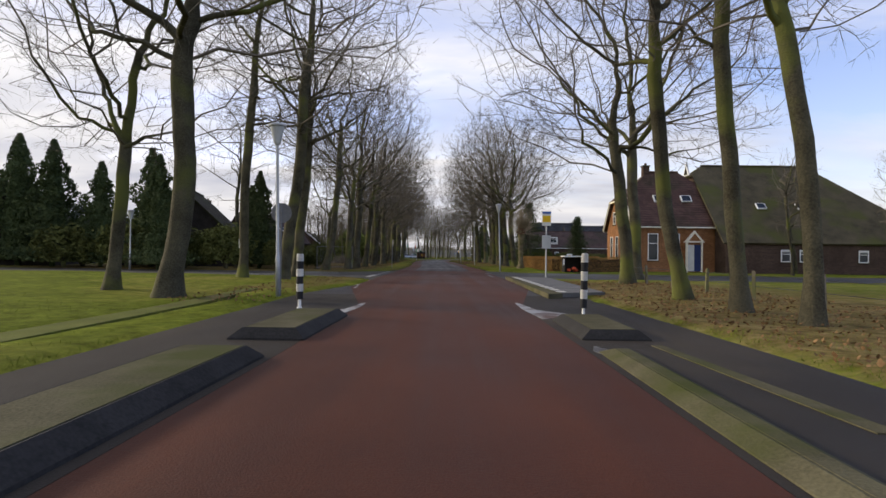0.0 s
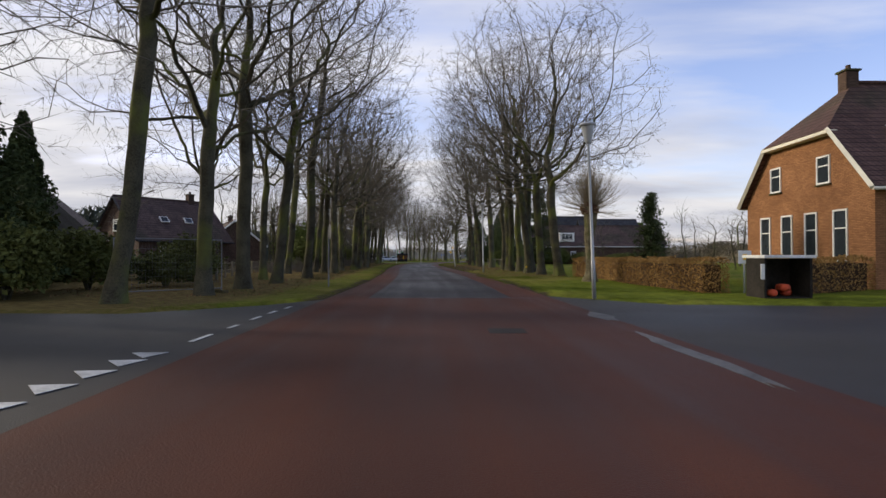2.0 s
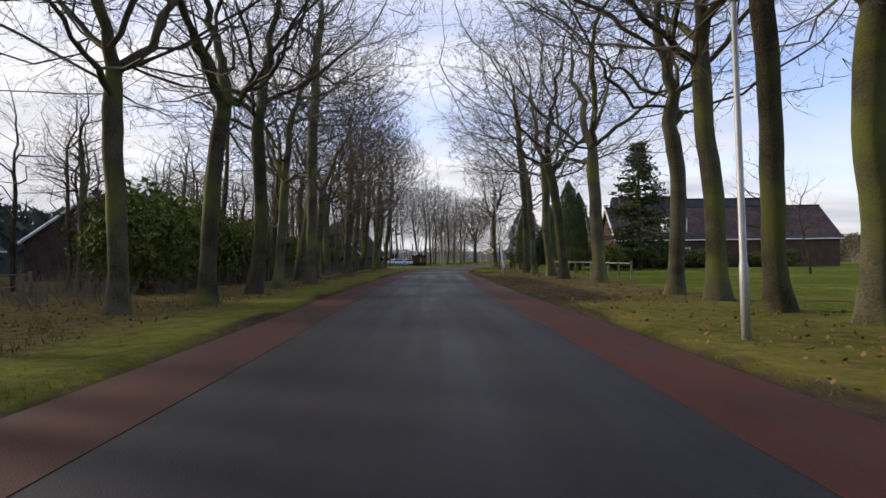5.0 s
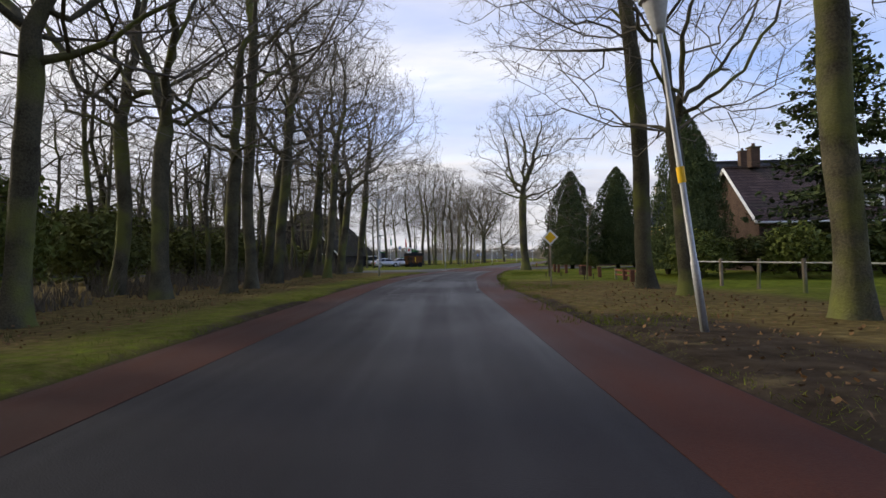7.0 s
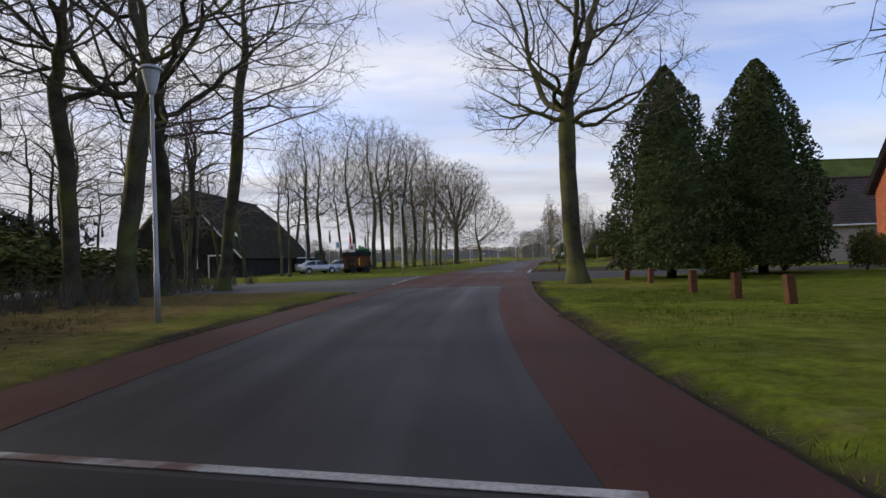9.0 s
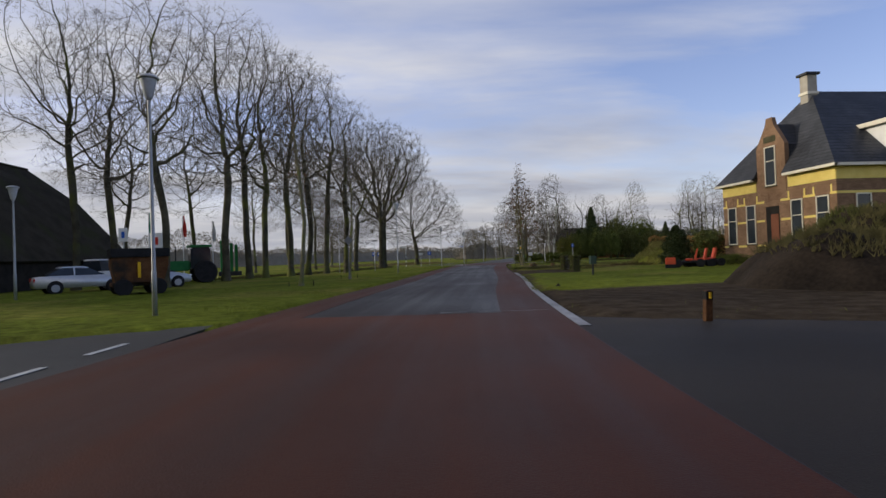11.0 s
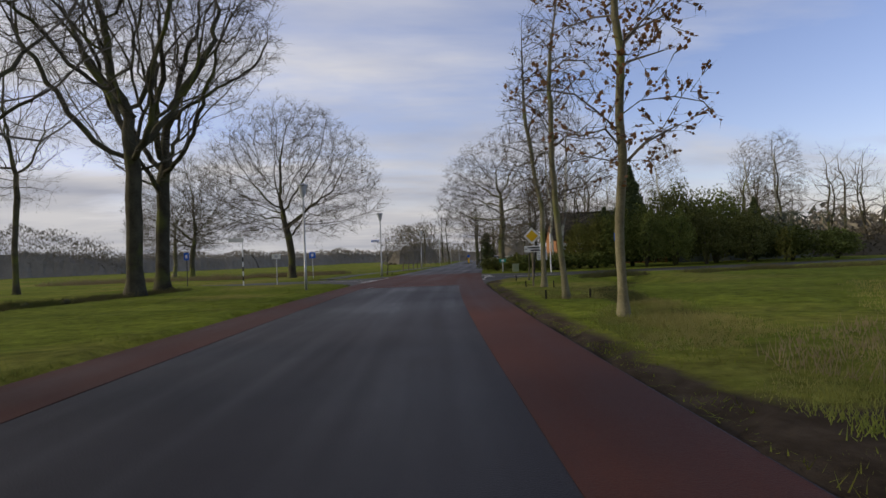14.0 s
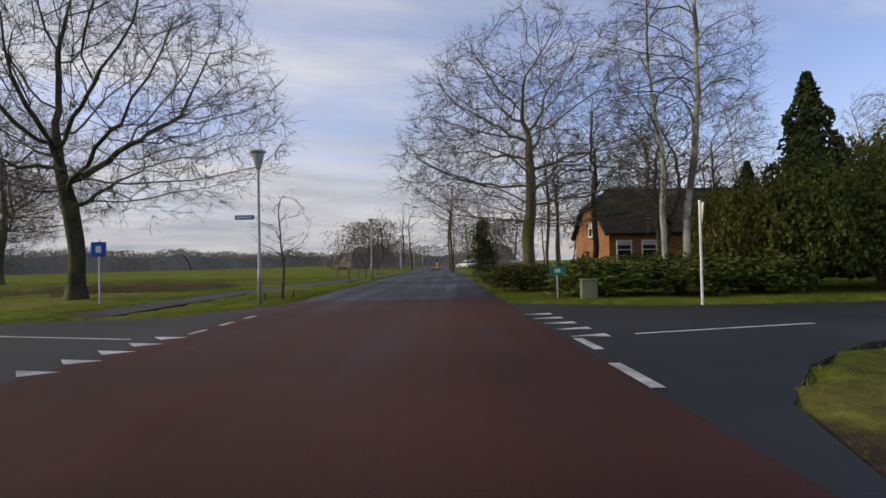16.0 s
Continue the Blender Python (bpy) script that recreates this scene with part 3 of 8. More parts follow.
def build_ground():
    far = np.array([45, 60, 90, 140, 220, 350, 600, 1100, 2400])
    xs = np.concatenate([-far[::-1] - 5, np.arange(-46, -24, 2.0), np.arange(-24, 34, 0.55), np.arange(34, 48, 2.0), far + 10])
    ys = np.concatenate([[-2400, -900, -300, -120, -60, -30, -16], np.arange(-8, 275, 0.7), np.arange(276, 330, 3.0), [350, 400, 480, 600, 800, 1100, 1600, 2600]])
    xs, ys = np.unique(xs), np.unique(ys)
    X, Y = np.meshgrid(xs, ys)
    gap, sgn = edge_gap(X, Y)
    gap = gap + 0.10 * wavy(X, Y, 2.2, 5)
    Z = 0.045 + 0.05 * wavy(X, Y, 0.6, 1) + 0.02 * wavy(X, Y, 2.0, 2)
    Z += np.clip((gap - 4) / 6, 0, 1) * 0.06 * wavy(X, Y, 0.25, 3)
    cover = np.zeros((*X.shape, 4))
    cover[..., 3] = 1
    left, right = sgn < 0, sgn > 0
    ease = lambda v, a, b: np.clip((v - a) / (b - a), 0, 1)
    band = lambda v, a, b, s: ease(v, a - s, a) * (1 - ease(v, b, b + s))
    # fallen leaves under the trees
    leafy = 0.80 * band(Y, 44, 150, 8) * left * ease(gap, 1.6, 4.0) * (1 - ease(gap, 24, 38))
    leafy += 0.56 * band(Y, 2, 27, 4) * right * ease(gap, -0.3, 0.5) * (1 - 0.5 * ease(gap, 6, 12)) + 0.26 * band(Y, 104, 146, 5) * right * (1 - ease(gap, 4, 9)) + 0.36 * band(Y, 44, 150, 6) * left * (1 - ease(gap, 1.5, 4))
    leafy += 0.42 * band(Y, 60, 118, 6) * right * (1 - ease(gap, 4, 8)) + 0.25 * band(Y, 86, 118, 5) * right * (1 - ease(gap, 5, 8))
    leafy += 0.45 * band(Y, 20, 31, 3) * left * ease(gap, 0.0, 0.6) * (1 - ease(gap, 2.5, 5))
    soil = 0.9 * band(Y, 161.5, 170.5, 2.0) * right * (1 - ease(gap, 13, 17)) * ease(gap, -1, 0.3)
    soil += 0.95 * band(Y, 187.6, 193.6, 1.0) * right * (1 - ease(gap, 3.2, 4.6)) + 0.8 * band(Y, 150, 230, 3) * right * (1 - ease(gap, 0.25, 0.9)) * 0.8
    soil += 0.8 * band(Y, 198.6, 202.2, 0.7) * right * (1 - ease(gap, 2.2, 3.2)) * ease(gap, -0.3, 0.2)
    soil += 0.75 * (1 - ease(gap, 0.1, 0.55)) * band(Y, 40, 160, 5)
    leafy += 0.36 * band(Y, 194, 199, 1.2) * right * (1 - ease(gap, 9, 14)) + 0.2 * band(Y, 199, 206, 2.0) * right * (1 - ease(gap, 12, 18))
    soil += 0.35 * inside([(16.6, 222.5), (18.8, 226), (20.4, 227.9), (22.4, 229.0), (27, 229.6), (27, 232), (18, 230), (15, 224)], X, Y)
    soil += 0.8 * band(Y, 84, 104, 4) * right * (1 - ease(gap, 1.5, 3.5))
    dry = 0.22 * band(Y, 96, 146, 6) * right * (1 - ease(gap, 5, 10)) + 0.3 * band(Y, -5, 30, 4) * right + 0.32 * band(Y, 240, 272, 4) * left * ease(gap, 6, 9) * (1 - ease(gap, 12, 18))
    cover[..., 0], cover[..., 1], cover[..., 2] = leafy.clip(0, 1), soil.clip(0, 1), dry.clip(0, 1)
    low = gap < 0.06
    for poly in (*SIDE_ROADS.values(), FOOTPATH, CYCLE_PATH):
        low |= inside(poly, X, Y)
    # a ditch along the field on the right
    ditch = band(Y, 219, 227.5, 1.5) * right * np.exp(-(((gap - 7.0) / 1.3) ** 2))
    Z -= 0.35 * ditch
    low |= right & (gap < 0.32) & (Y > 163) & (Y < 193)
    Z = np.where(low, -0.13, Z)
    Z += np.where(np.abs(X) > 60, -0.12, 0) * 1.0
    n, m = X.shape
    verts = np.stack([X, Y, Z], -1).reshape(-1, 3)
    i = np.arange(n * m).reshape(n, m)
    faces = np.stack([i[:-1, :-1], i[:-1, 1:], i[1:, 1:], i[1:, :-1]], -1).reshape(-1, 4)
    ob = mesh_object("ground", verts.tolist(), faces.tolist(), M["ground"], smooth=True)
    col = ob.data.color_attributes.new("cover", "FLOAT_COLOR", "POINT")
    col.data.foreach_set("color", cover.reshape(-1))
    tagged(ob, "winter grass verge and fields with fallen leaves and bare soil", "ground", kind="structure")


build_ground()


def ribbon(name, y0, y1, l0, l1, z, material, label, thick=0.10, widen=None):
    """A strip along the road from l0 to l1 metres off its middle."""
    ks = [y for y in LY if y0 < y < y1]
    ys = [y0, *ks, y1]
    V, F = [], []
    for y in ys:
        a, b = (l0, l1) if widen is None else widen(y)
        (ax, ay), (bx, by) = side(y, a), side(y, b)
        V += [(ax, ay, z), (bx, by, z), (bx, by, z - thick), (ax, ay, z - thick)]
    for k in range(len(ys) - 1):
        o, p = 4 * k, 4 * k + 4
        F += [(o, o + 1, p + 1, p), (o + 1, o + 2, p + 2, p + 1), (o + 2, o + 3, p + 3, p + 2), (o + 3, o, p, p + 3)]
    F += [(0, 3, 2, 1), (len(V) - 4, len(V) - 3, len(V) - 2, len(V) - 1)]
    ob = mesh_object(name, V, F, M[material])
    offs = []
    for y in ys:
        a, b = (l0, l1) if widen is None else widen(y)
        offs += [a, b, b, a]
    ob.data.attributes.new("off", "FLOAT", "POINT").data.foreach_set("value", offs)
    return tagged(ob, label, "road", kind="structure")


def road_edge(y):
    w = HALF + 0.95 * min(max((24 - y) / 6, 0), 1)
    return (-w, w)


def red_edge(y):
    t = min(max((y - 14) / 8, 0), 1)
    return (-1.97 - (HALF - 1.99) * t, 1.97 + (HALF - 1.99) * t)


ribbon("road", -80, 1000, 0, 0, 0.0, "asphalt", "grey asphalt village road with damp sheen", 0.12, road_edge)
ribbon("red_road_surface", -80, 45.3, 0, 0, 0.005, "red", "red asphalt road surface at the crossing", 0.02, red_edge)
ribbon("side_strip", -80, 18, -4.36, -1.98, 0.003, "mudroad", "dark brownish asphalt strip beside the red surface", 0.02)
ribbon("side_strip", -80, 18, 1.98, 4.36, 0.003, "mudroad", "dark brownish asphalt strip beside the red surface", 0.02)
ribbon("red_cycle_strip", 45.3, 147.5, -HALF + 0.02, -LANE, 0.005, "red", "red asphalt cycle strip beside the carriageway", 0.02)
ribbon("red_cycle_strip", 45.3, 147.5, LANE, HALF - 0.02, 0.005, "red", "red asphalt cycle strip beside the carriageway", 0.02)
ribbon("red_road_surface", 147.5, 166.1, -HALF + 0.02, HALF - 0.02, 0.005, "red", "red asphalt road surface at a side road", 0.02)
ribbon("red_cycle_strip", 166.1, 225.2, -HALF + 0.02, -LANE, 0.005, "red", "red asphalt cycle strip beside the carriageway", 0.02)
ribbon("red_cycle_strip", 166.1, 225.2, LANE, HALF - 0.02, 0.005, "red", "red asphalt cycle strip beside the carriageway", 0.02)
ribbon("red_road_surface", 225.2, 243.5, -HALF + 0.02, HALF - 0.02, 0.005, "red", "red asphalt road surface at the crossing", 0.02)
for nm, poly in SIDE_ROADS.items():
    tagged(part(nm, slab(poly, -0.10, -0.004), "mudroad" if nm == "side_road_d" else "sideroad"), "worn grey asphalt side road joining the main road", "road", kind="structure")
tagged(part("footpath", slab(FOOTPATH, -0.10, 0.03), "trodden"), "narrow trodden path through the grass verge", "path", kind="structure")

tagged(part("cycle_path", slab(CYCLE_PATH, -0.10, 0.04), "sideroad"), "narrow grey asphalt cycle path along the field", "path", kind="structure")


def paint(corners, material="paint", z=0.0095):
    return tagged(part("road_marking", slab(corners, z - 0.006, z), material), "white painted road marking on the asphalt", "road marking", "road markings", "structure")


def dash(p, q, w, material="paint", z=0.0095):
    p, q = Vector(p), Vector(q)
    n = Vector((-(q - p).y, (q - p).x)).normalized() * w / 2
    return paint([p + n, p - n, q - n, q + n], material, z)


# tapered white noses behind the kerb islands
paint([(-3.05, 11.85), (-2.36, 11.7), (-2.20, 13.4), (-2.24, 14.8), (-2.31, 14.8), (-2.46, 13.0)], "worn_paint")
paint([(1.76, 11.45), (2.70, 12.2), (1.92, 13.4), (1.70, 15.3), (1.62, 15.3), (1.60, 13.6)], "worn_paint")
# give-way teeth of the first side road
for y in (32.0, 32.7, 33.4, 34.1, 34.75, 35.3):
    paint([(-5.05, y), (-4.72, y - 0.38), (-4.6, y + 0.05)])
for x, y, l in ((-3.68, 21.3, 0.6), (-3.9, 23.0, 0.6), (-4.1, 27.2, 0.6), (-4.72, 36.3, 0.8), (-4.75, 37.9, 0.5), (-4.8, 39.3, 0.6), (-4.82, 40.55, 0.6), (-4.78, 41.8, 0.55)):
    dash((x, y), (x - 0.01, y + l), 0.08)
dash((-13.2, 34.15), (-9.4, 35.75), 0.10, "worn_paint", 0.004)
dash((-12.6, 33.6), (-9.3, 35.2), 0.10, "worn_paint", 0.004)
tagged(part("drain_cover", slab([(-0.22, 37.2), (0.40, 37.2), (0.40, 37.8), (-0.22, 37.8)], 0.0, 0.009), "kerb_dark"), "dark square drain cover set in the red asphalt", "drain cover", kind="structure")
# rain puddles along the road edge, the sky's reflection put in as pale colour
PUDDLES = [(2.38, 39.9, 0.22, 0.9), (2.22, 35.2, 0.13, 2.1), (1.98, 7.7, 0.10, 0.35)]
for px_, py_, rx_, ry_ in PUDDLES:
    rim = [(px_ + rx_ * math.cos(a * 0.45) * (1 + 0.3 * math.sin(a * 1.7 + py_)), py_ + ry_ * math.sin(a * 0.45) * (1 + 0.2 * math.sin(a * 2.3))) for a in range(14)]
    tagged(part("puddle", slab(rim, 0.002, 0.0095), "puddle_sheen"), "shallow rain puddle at the edge of the road, sky reflection in its colour", "puddle", "rain puddles", "structure")
dash((-1.4, 45.32), (-1.0, 45.32), 0.03, "worn_paint")
dash((1.0, 45.32), (1.75, 45.32), 0.03, "worn_paint")
# faded box on the road
for a, b in (((-5.3, 125.6), (-2.2, 124.9)), ((-6.3, 127.3), (-1.9, 126.1))):
    dash(a, b, 0.11, "worn_paint")
tagged(part("tar_band", slab([(-5.4, 125.75), (-2.1, 125.05), (-1.95, 125.95), (-6.1, 127.1)], 0.002, 0.0055), "tar"), "dark tar repair band across the road", "road marking", kind="structure")
dash((-5.4, 114.5), (-5.38, 125.2), 0.11, "faint_paint")
dash((-2.15, 114.4), (-2.1, 124.6), 0.11, "faint_paint")
dash((-5.32, 114.25), (-2.23, 114.15), 0.14, "thin_paint")
for k in range(6):
    y = 152.2 + 2.05 * k
    x = -5.05 + 0.09 * (y - 152)
    dash((x, y), (x + 0.1, y + 1.1), 0.12)
dash((1.5, 166.2), (3.9, 165.8), 0.03, "worn_paint")
# third crossing
for k in range(5):
    c = Vector((12.15, 232.55)) + k * Vector((0.26, 0.76))
    paint([c + Vector((-0.46, 0.34)), c + Vector((-0.28, -0.16)), c + Vector((0.12, 0.0))])
for k in range(3):
    c = Vector((13.3, 236.1)) + k * Vector((0.44, 1.4))
    dash(c, c + Vector((0.2, 0.62)), 0.12)
dash((9.6, 237.5), (12.4, 235.7), 0.08)
for k in range(5):
    c = Vector((19.45, 232.85)) + k * Vector((0.24, 0.95))
    paint([c + Vector((0.62, 0.12)), c + Vector((0.50, -0.26)), c + Vector((-0.08, 0.0))])
dash((18.25, 229.2), (18.62, 230.5), 0.14)
dash((19.05, 231.5), (19.35, 232.6), 0.14)
dash((20.5, 232.7), (24.2, 232.6), 0.10)
dash((12.4, 226.3), (16.2, 225.1), 0.03, "thin_paint")
dash((11.5, 225.2), (11.9, 226.4), 0.05, "worn_paint")
dash((10.0, 195.3), (10.3, 196.7), 0.07, "worn_paint")

# ---- kerb islands with striped posts ----


def kerb_island(x0, x1, y0, y1, dark_side, rise=1.0):
    o = thing("kerb_island", Matrix.Translation((0, 0, 0)), "low mossy concrete traffic island with a kerb", "traffic island", "traffic islands")
    part("top", box(x0 + 0.19, x1 - 0.19, y0 + 0.19, y1 - 0.19, -0.05, 0.168 * rise, 0.01), "concrete", o)
    b = bmesh.new()
    ring = lambda e, z: [b.verts.new((x, y, z)) for x, y in ((x0 + e, y0 + e), (x1 - e, y0 + e), (x1 - e, y1 - e), (x0 + e, y1 - e))]
    outer, mid, top, inn = ring(0, -0.05), ring(0.015, 0.03 * rise), ring(0.17, 0.165 * rise), ring(0.20, 0.16 * rise)
    low = ring(0.20, -0.05)
    for p, q in ((outer, mid), (mid, top), (top, inn), (inn, low)):
        for k in range(4):
            b.faces.new((p[k], p[(k + 1) % 4], q[(k + 1) % 4], q[k]))
    part("kerb", b, "kerb_dark" if dark_side else "concrete", o, "dark bevelled kerb" if dark_side else "")
    return o


kerb_island(-3.34, -2.25, -6.0, 6.9, True)
kerb_island(-3.25, -2.12, 8.2, 11.6, True)
kerb_island(1.90, 2.42, -6.0, 7.6, False, 0.5)
kerb_island(1.92, 2.98, 8.65, 11.3, True, 0.9)
tagged(part("edge_strip", slab([(-3.41, -6), (-3.35, -6), (-3.33, 7.5), (-3.39, 7.5)], -0.02, 0.016), "drygrass"), "thin yellowed seam between the island and the path", "trim", kind="structure")
tagged(part("edge_strip", slab([(3.05, 4.2), (3.25, 4.2), (2.95, 8.2), (2.80, 8.2)], -0.02, 0.014), "concrete"), "mossy flush kerb strip in the asphalt", "trim", kind="structure")


def striped_post(x, y, z, h, lean, label):
    o = thing("striped_bollard", pose(x, y, z, 0, lean, 0), label, "bollard", "striped bollards")
    r = 0.070
    part("base", lathe([(0.06, 0), (0.05, 0.06), (0.035, 0.07), (0.03, 0.26)]), "white", o)
    n = 6
    step = (h - 0.22) / n
    for k in range(n):
        z0 = 0.22 + k * step
        prof = [(r, z0), (r, z0 + step)]
        if k == n - 1:
            prof = [(r, z0), (r, z0 + step * 0.8), (r * 0.85, z0 + step)]
        part("band", lathe(prof, 18), "black" if k % 2 == 0 else "dirty_white", o)


striped_post(-3.07, 11.45, 0.125, 1.12, 0, "black and white banded traffic post on an island")
striped_post(2.62, 11.7, 0.0, 1.32, 1.0, "black and white banded traffic post on an island")

# ---- trees ----


def tube(V, F, pts, rads, sides, rough=0.0):
    """A round limb through the points; rough swells and ridges it like old bark."""
    base = len(V)
    d0 = (pts[-1] - pts[0]).normalized()
    ref = Vector((1, 0, 0)) if abs(d0.x) < 0.7 else Vector((0, 1, 0))
    for k, (p, r) in enumerate(zip(pts, rads)):
        d = (pts[min(k + 1, len(pts) - 1)] - pts[max(k - 1, 0)]).normalized()
        u = d.cross(ref).normalized()
        v = d.cross(u)
        for j in range(sides):
            a = 2 * math.pi * j / sides
            w = r
            if rough:
                w *= 1 + rough * (1.2 * noise.noise(Vector((math.cos(a) * 1.5, math.sin(a) * 1.5, p.z * 0.9 + pts[0].x))) + 0.5 * math.sin(a * 5 + p.z * 0.2) * (2.2 if k < 2 else 0.6))
            V.append(tuple(p + (u * math.cos(a) + v * math.sin(a)) * w))
    for k in range(len(pts) - 1):
        for j in range(sides):
            a, b = base + k * sides + j, base + k * sides + (j + 1) % sides
            F.append((a, b, b + sides, a + sides))


def needle(V, F, p, q, r, R):
    """The finest twig: one sliver of a triangle."""
    u = (q - p).cross(Vector((R.gauss(0, 1), R.gauss(0, 1), R.gauss(0, 1)))).normalized() * r
    b = len(V)
    V.extend([tuple(p - u), tuple(p + u), tuple(q)])
    F.append((b, b + 1, b + 2))


def cone(V, F, p, q, r):
    base = len(V)
    d = (q - p).normalized()
    ref = Vector((1, 0, 0)) if abs(d.x) < 0.7 else Vector((0, 1, 0))
    u = d.cross(ref).normalized()
    v = d.cross(u)
    for a in (0, 2.1, 4.2):
        V.append(tuple(p + (u * math.cos(a) + v * math.sin(a)) * r))
    V.append(tuple(q))
    F += [(base, base + 1, base + 3), (base + 1, base + 2, base + 3), (base + 2, base, base + 3)]

def crown_points(R, n, H, c0, c1, rad, shape, gaps):
    """Points that the crown's twigs reach for: shape 'oak' is an egg, 'dome' a broad bowl, 'vase' widest on top, 'cone' a spire."""
    out = []
    sx, sy = R.uniform(0, 50), R.uniform(0, 50)
    while len(out) < n:
        t, a = R.random(), R.uniform(0, 2 * math.pi)
        if shape == "dome":
            w = math.sqrt(max(0, 1 - t**2.2)) * min(1, 0.55 + 2.2 * t)
        elif shape == "vase":
            w = min(1, 0.25 + 1.25 * t) * math.sqrt(max(0, 1 - max(0, (t - 0.5) / 0.5) ** 2.4))
        elif shape == "cone":
            w = (1 - t) ** 0.75 * min(1, 0.4 + 3 * t)
        else:
            w = math.sqrt(max(0, 1 - abs(2 * t - 0.9) ** 2.3 / 1.32))
        if R.random() > w * w + 0.04:
            continue
        q = rad * w * R.random() ** 0.42
        p = Vector((math.cos(a) * q, math.sin(a) * q, H * (c0 + (c1 - c0) * t)))
        if noise.noise(Vector((p.x * 0.32 + sx, p.y * 0.32 + sy, p.z * 0.32))) < gaps:
            continue
        out.append(p)
    return np.array([tuple(p) for p in out])


def tree_mesh(seed, H, r0, rad, fork, n=900, shape="oak", step=0.5, c0=0.28, leader=0.75, thin=0.0086, wob=0.20, lean=0.0, twigs=2.35, twig=0.75, droop=0.0, leaves=0.0, gaps=-0.18, bark="bark", spray=3, heavy=0.35):
    """A bare tree whose limbs grow towards the points of its crown, with fine twigs at their ends."""
    R, rng = random.Random(seed), np.random.RandomState(seed)
    att = crown_points(R, n, H, c0, 1.0, rad, shape, gaps)
    att[:, 0] += lean * H * 0.55
    P, par = [np.array((0, 0, -0.25)), np.array((0, 0, 0.12))], [-1, 0]
    d = np.array((lean, rng.normal(0, 0.02), 1.0))
    turn_at, bend = rng.uniform(0.14, 0.24) * H, rng.normal(0, 0.05, 2)
    while P[-1][2] < H * leader:
        low_part = P[-1][2] < H * fork
        d = d + rng.normal(0, 0.045 if low_part else 0.085, 3) * (1, 1, 0.3)
        d[:2] = d[:2] * 0.84 + 0.16 * np.array((lean, 0)) + (bend * 0.6 if abs(P[-1][2] - turn_at) < step else 0)
        d = d / np.linalg.norm(d)
        P.append(P[-1] + d * step)
        par.append(len(P) - 2)
    pos = np.array(P)
    ok = np.where(pos[:, 2] > H * fork)[0]
    best = np.full(len(att), 1e9)
    near = np.zeros(len(att), int)
    D = np.linalg.norm(att[:, None] - pos[None, ok], axis=2)
    # limbs leave the stem lower than the points they reach
    D = D + 0.9 * np.maximum(0, pos[None, ok, 2] - att[:, None, 2] + 0.7 * np.hypot(att[:, None, 0], att[:, None, 1]))
    near, best = ok[D.argmin(1)], D.min(1)
    kill = step * 1.25
    nodes = list(pos)
    for it in range(150):
        live = best > kill
        att, near, best = att[live], near[live], best[live]
        if len(att) < 4:
            break
        arr = np.array(nodes)
        v = att - arr[near]
        v /= np.linalg.norm(v, axis=1)[:, None]
        acc, cnt = {}, {}
        uniq, inv = np.unique(near, return_inverse=True)
        tot = np.zeros((len(uniq), 3))
        np.add.at(tot, inv, v)
        ln = np.linalg.norm(tot, axis=1)[:, None] + 1e-6
        d = tot / ln + rng.normal(0, wob, tot.shape)
        d[:, 2] += 0.42 * math.exp(-it / 7) + 0.03 - droop * (it > 8)
        d /= np.linalg.norm(d, axis=1)[:, None]
        fresh = arr[uniq] + d * step * rng.uniform(0.75, 1.15, (len(uniq), 1))
        base = len(nodes)
        nodes.extend(list(fresh))
        par.extend(uniq.tolist())
        Dn = np.linalg.norm(att[:, None] - fresh[None], axis=2)
        k, dn = Dn.argmin(1), Dn.min(1)
        nearer = dn < best
        near = np.where(nearer, base + k, near)
        best = np.where(nearer, dn, best)
        if len(nodes) > 6000:
            break
    pts = [Vector(p) for p in nodes]
    N = len(pts)
    kids = [[] for _ in range(N)]
    for i in range(1, N):
        kids[par[i]].append(i)
    ends = sum(1 for k in kids if not k)
    e = max(2.4, math.log(ends) / math.log(r0 / thin))
    rr = [0.0] * N
    for i in range(N - 1, -1, -1):
        rr[i] = thin if not kids[i] else sum(rr[k] ** e for k in kids[i]) ** (1 / e)
    fat, full = r0 / max(rr[0], 1e-6), heavy * rr[0]
    for i in range(N):
        rr[i] = max(thin * 0.8, rr[i] * (1 + (fat - 1) * min(1, rr[i] / full)))
    TV, TF, CV, CF, LV, LF = [], [], [], [], [], []
    starts = [(0, None)]
    while starts:
        i, frm = starts.pop()
        chain = [frm, i] if frm is not None else [i]
        while kids[i]:
            ks = sorted(kids[i], key=lambda k: -rr[k])
            for k in ks[1:]:
                starts.append((k, i))
            i = ks[0]
            chain.append(i)
        rads = [rr[k] for k in chain]
        if frm is not None:
            rads[0] = rads[1]
        else:
            rads[0] *= 1.95
            rads[1] *= 1.42
            rads[2] *= 1.12
        big = sum(1 for r in rads if r > 0.05)
        if big > 1:
            m = min(big + 1, len(chain))
            tube(TV, TF, [pts[k] for k in chain[:m]], rads[:m], 14 if frm is None else 6, 0.07 if frm is None else 0.05)
        else:
            m = 1
        rest, rrs = chain[m - 1:], rads[m - 1:]
        if len(rest) > 1:
            keep = list(range(0, len(rest) - 1, 2)) + [len(rest) - 1]
            if len(keep) == 2:
                cone(CV, CF, pts[rest[0]], pts[rest[-1]], rrs[0])
            else:
                tube(CV, CF, [pts[rest[k]] for k in keep], [rrs[k] * (0.4 if k == keep[-1] else 1) for k in keep], 3)
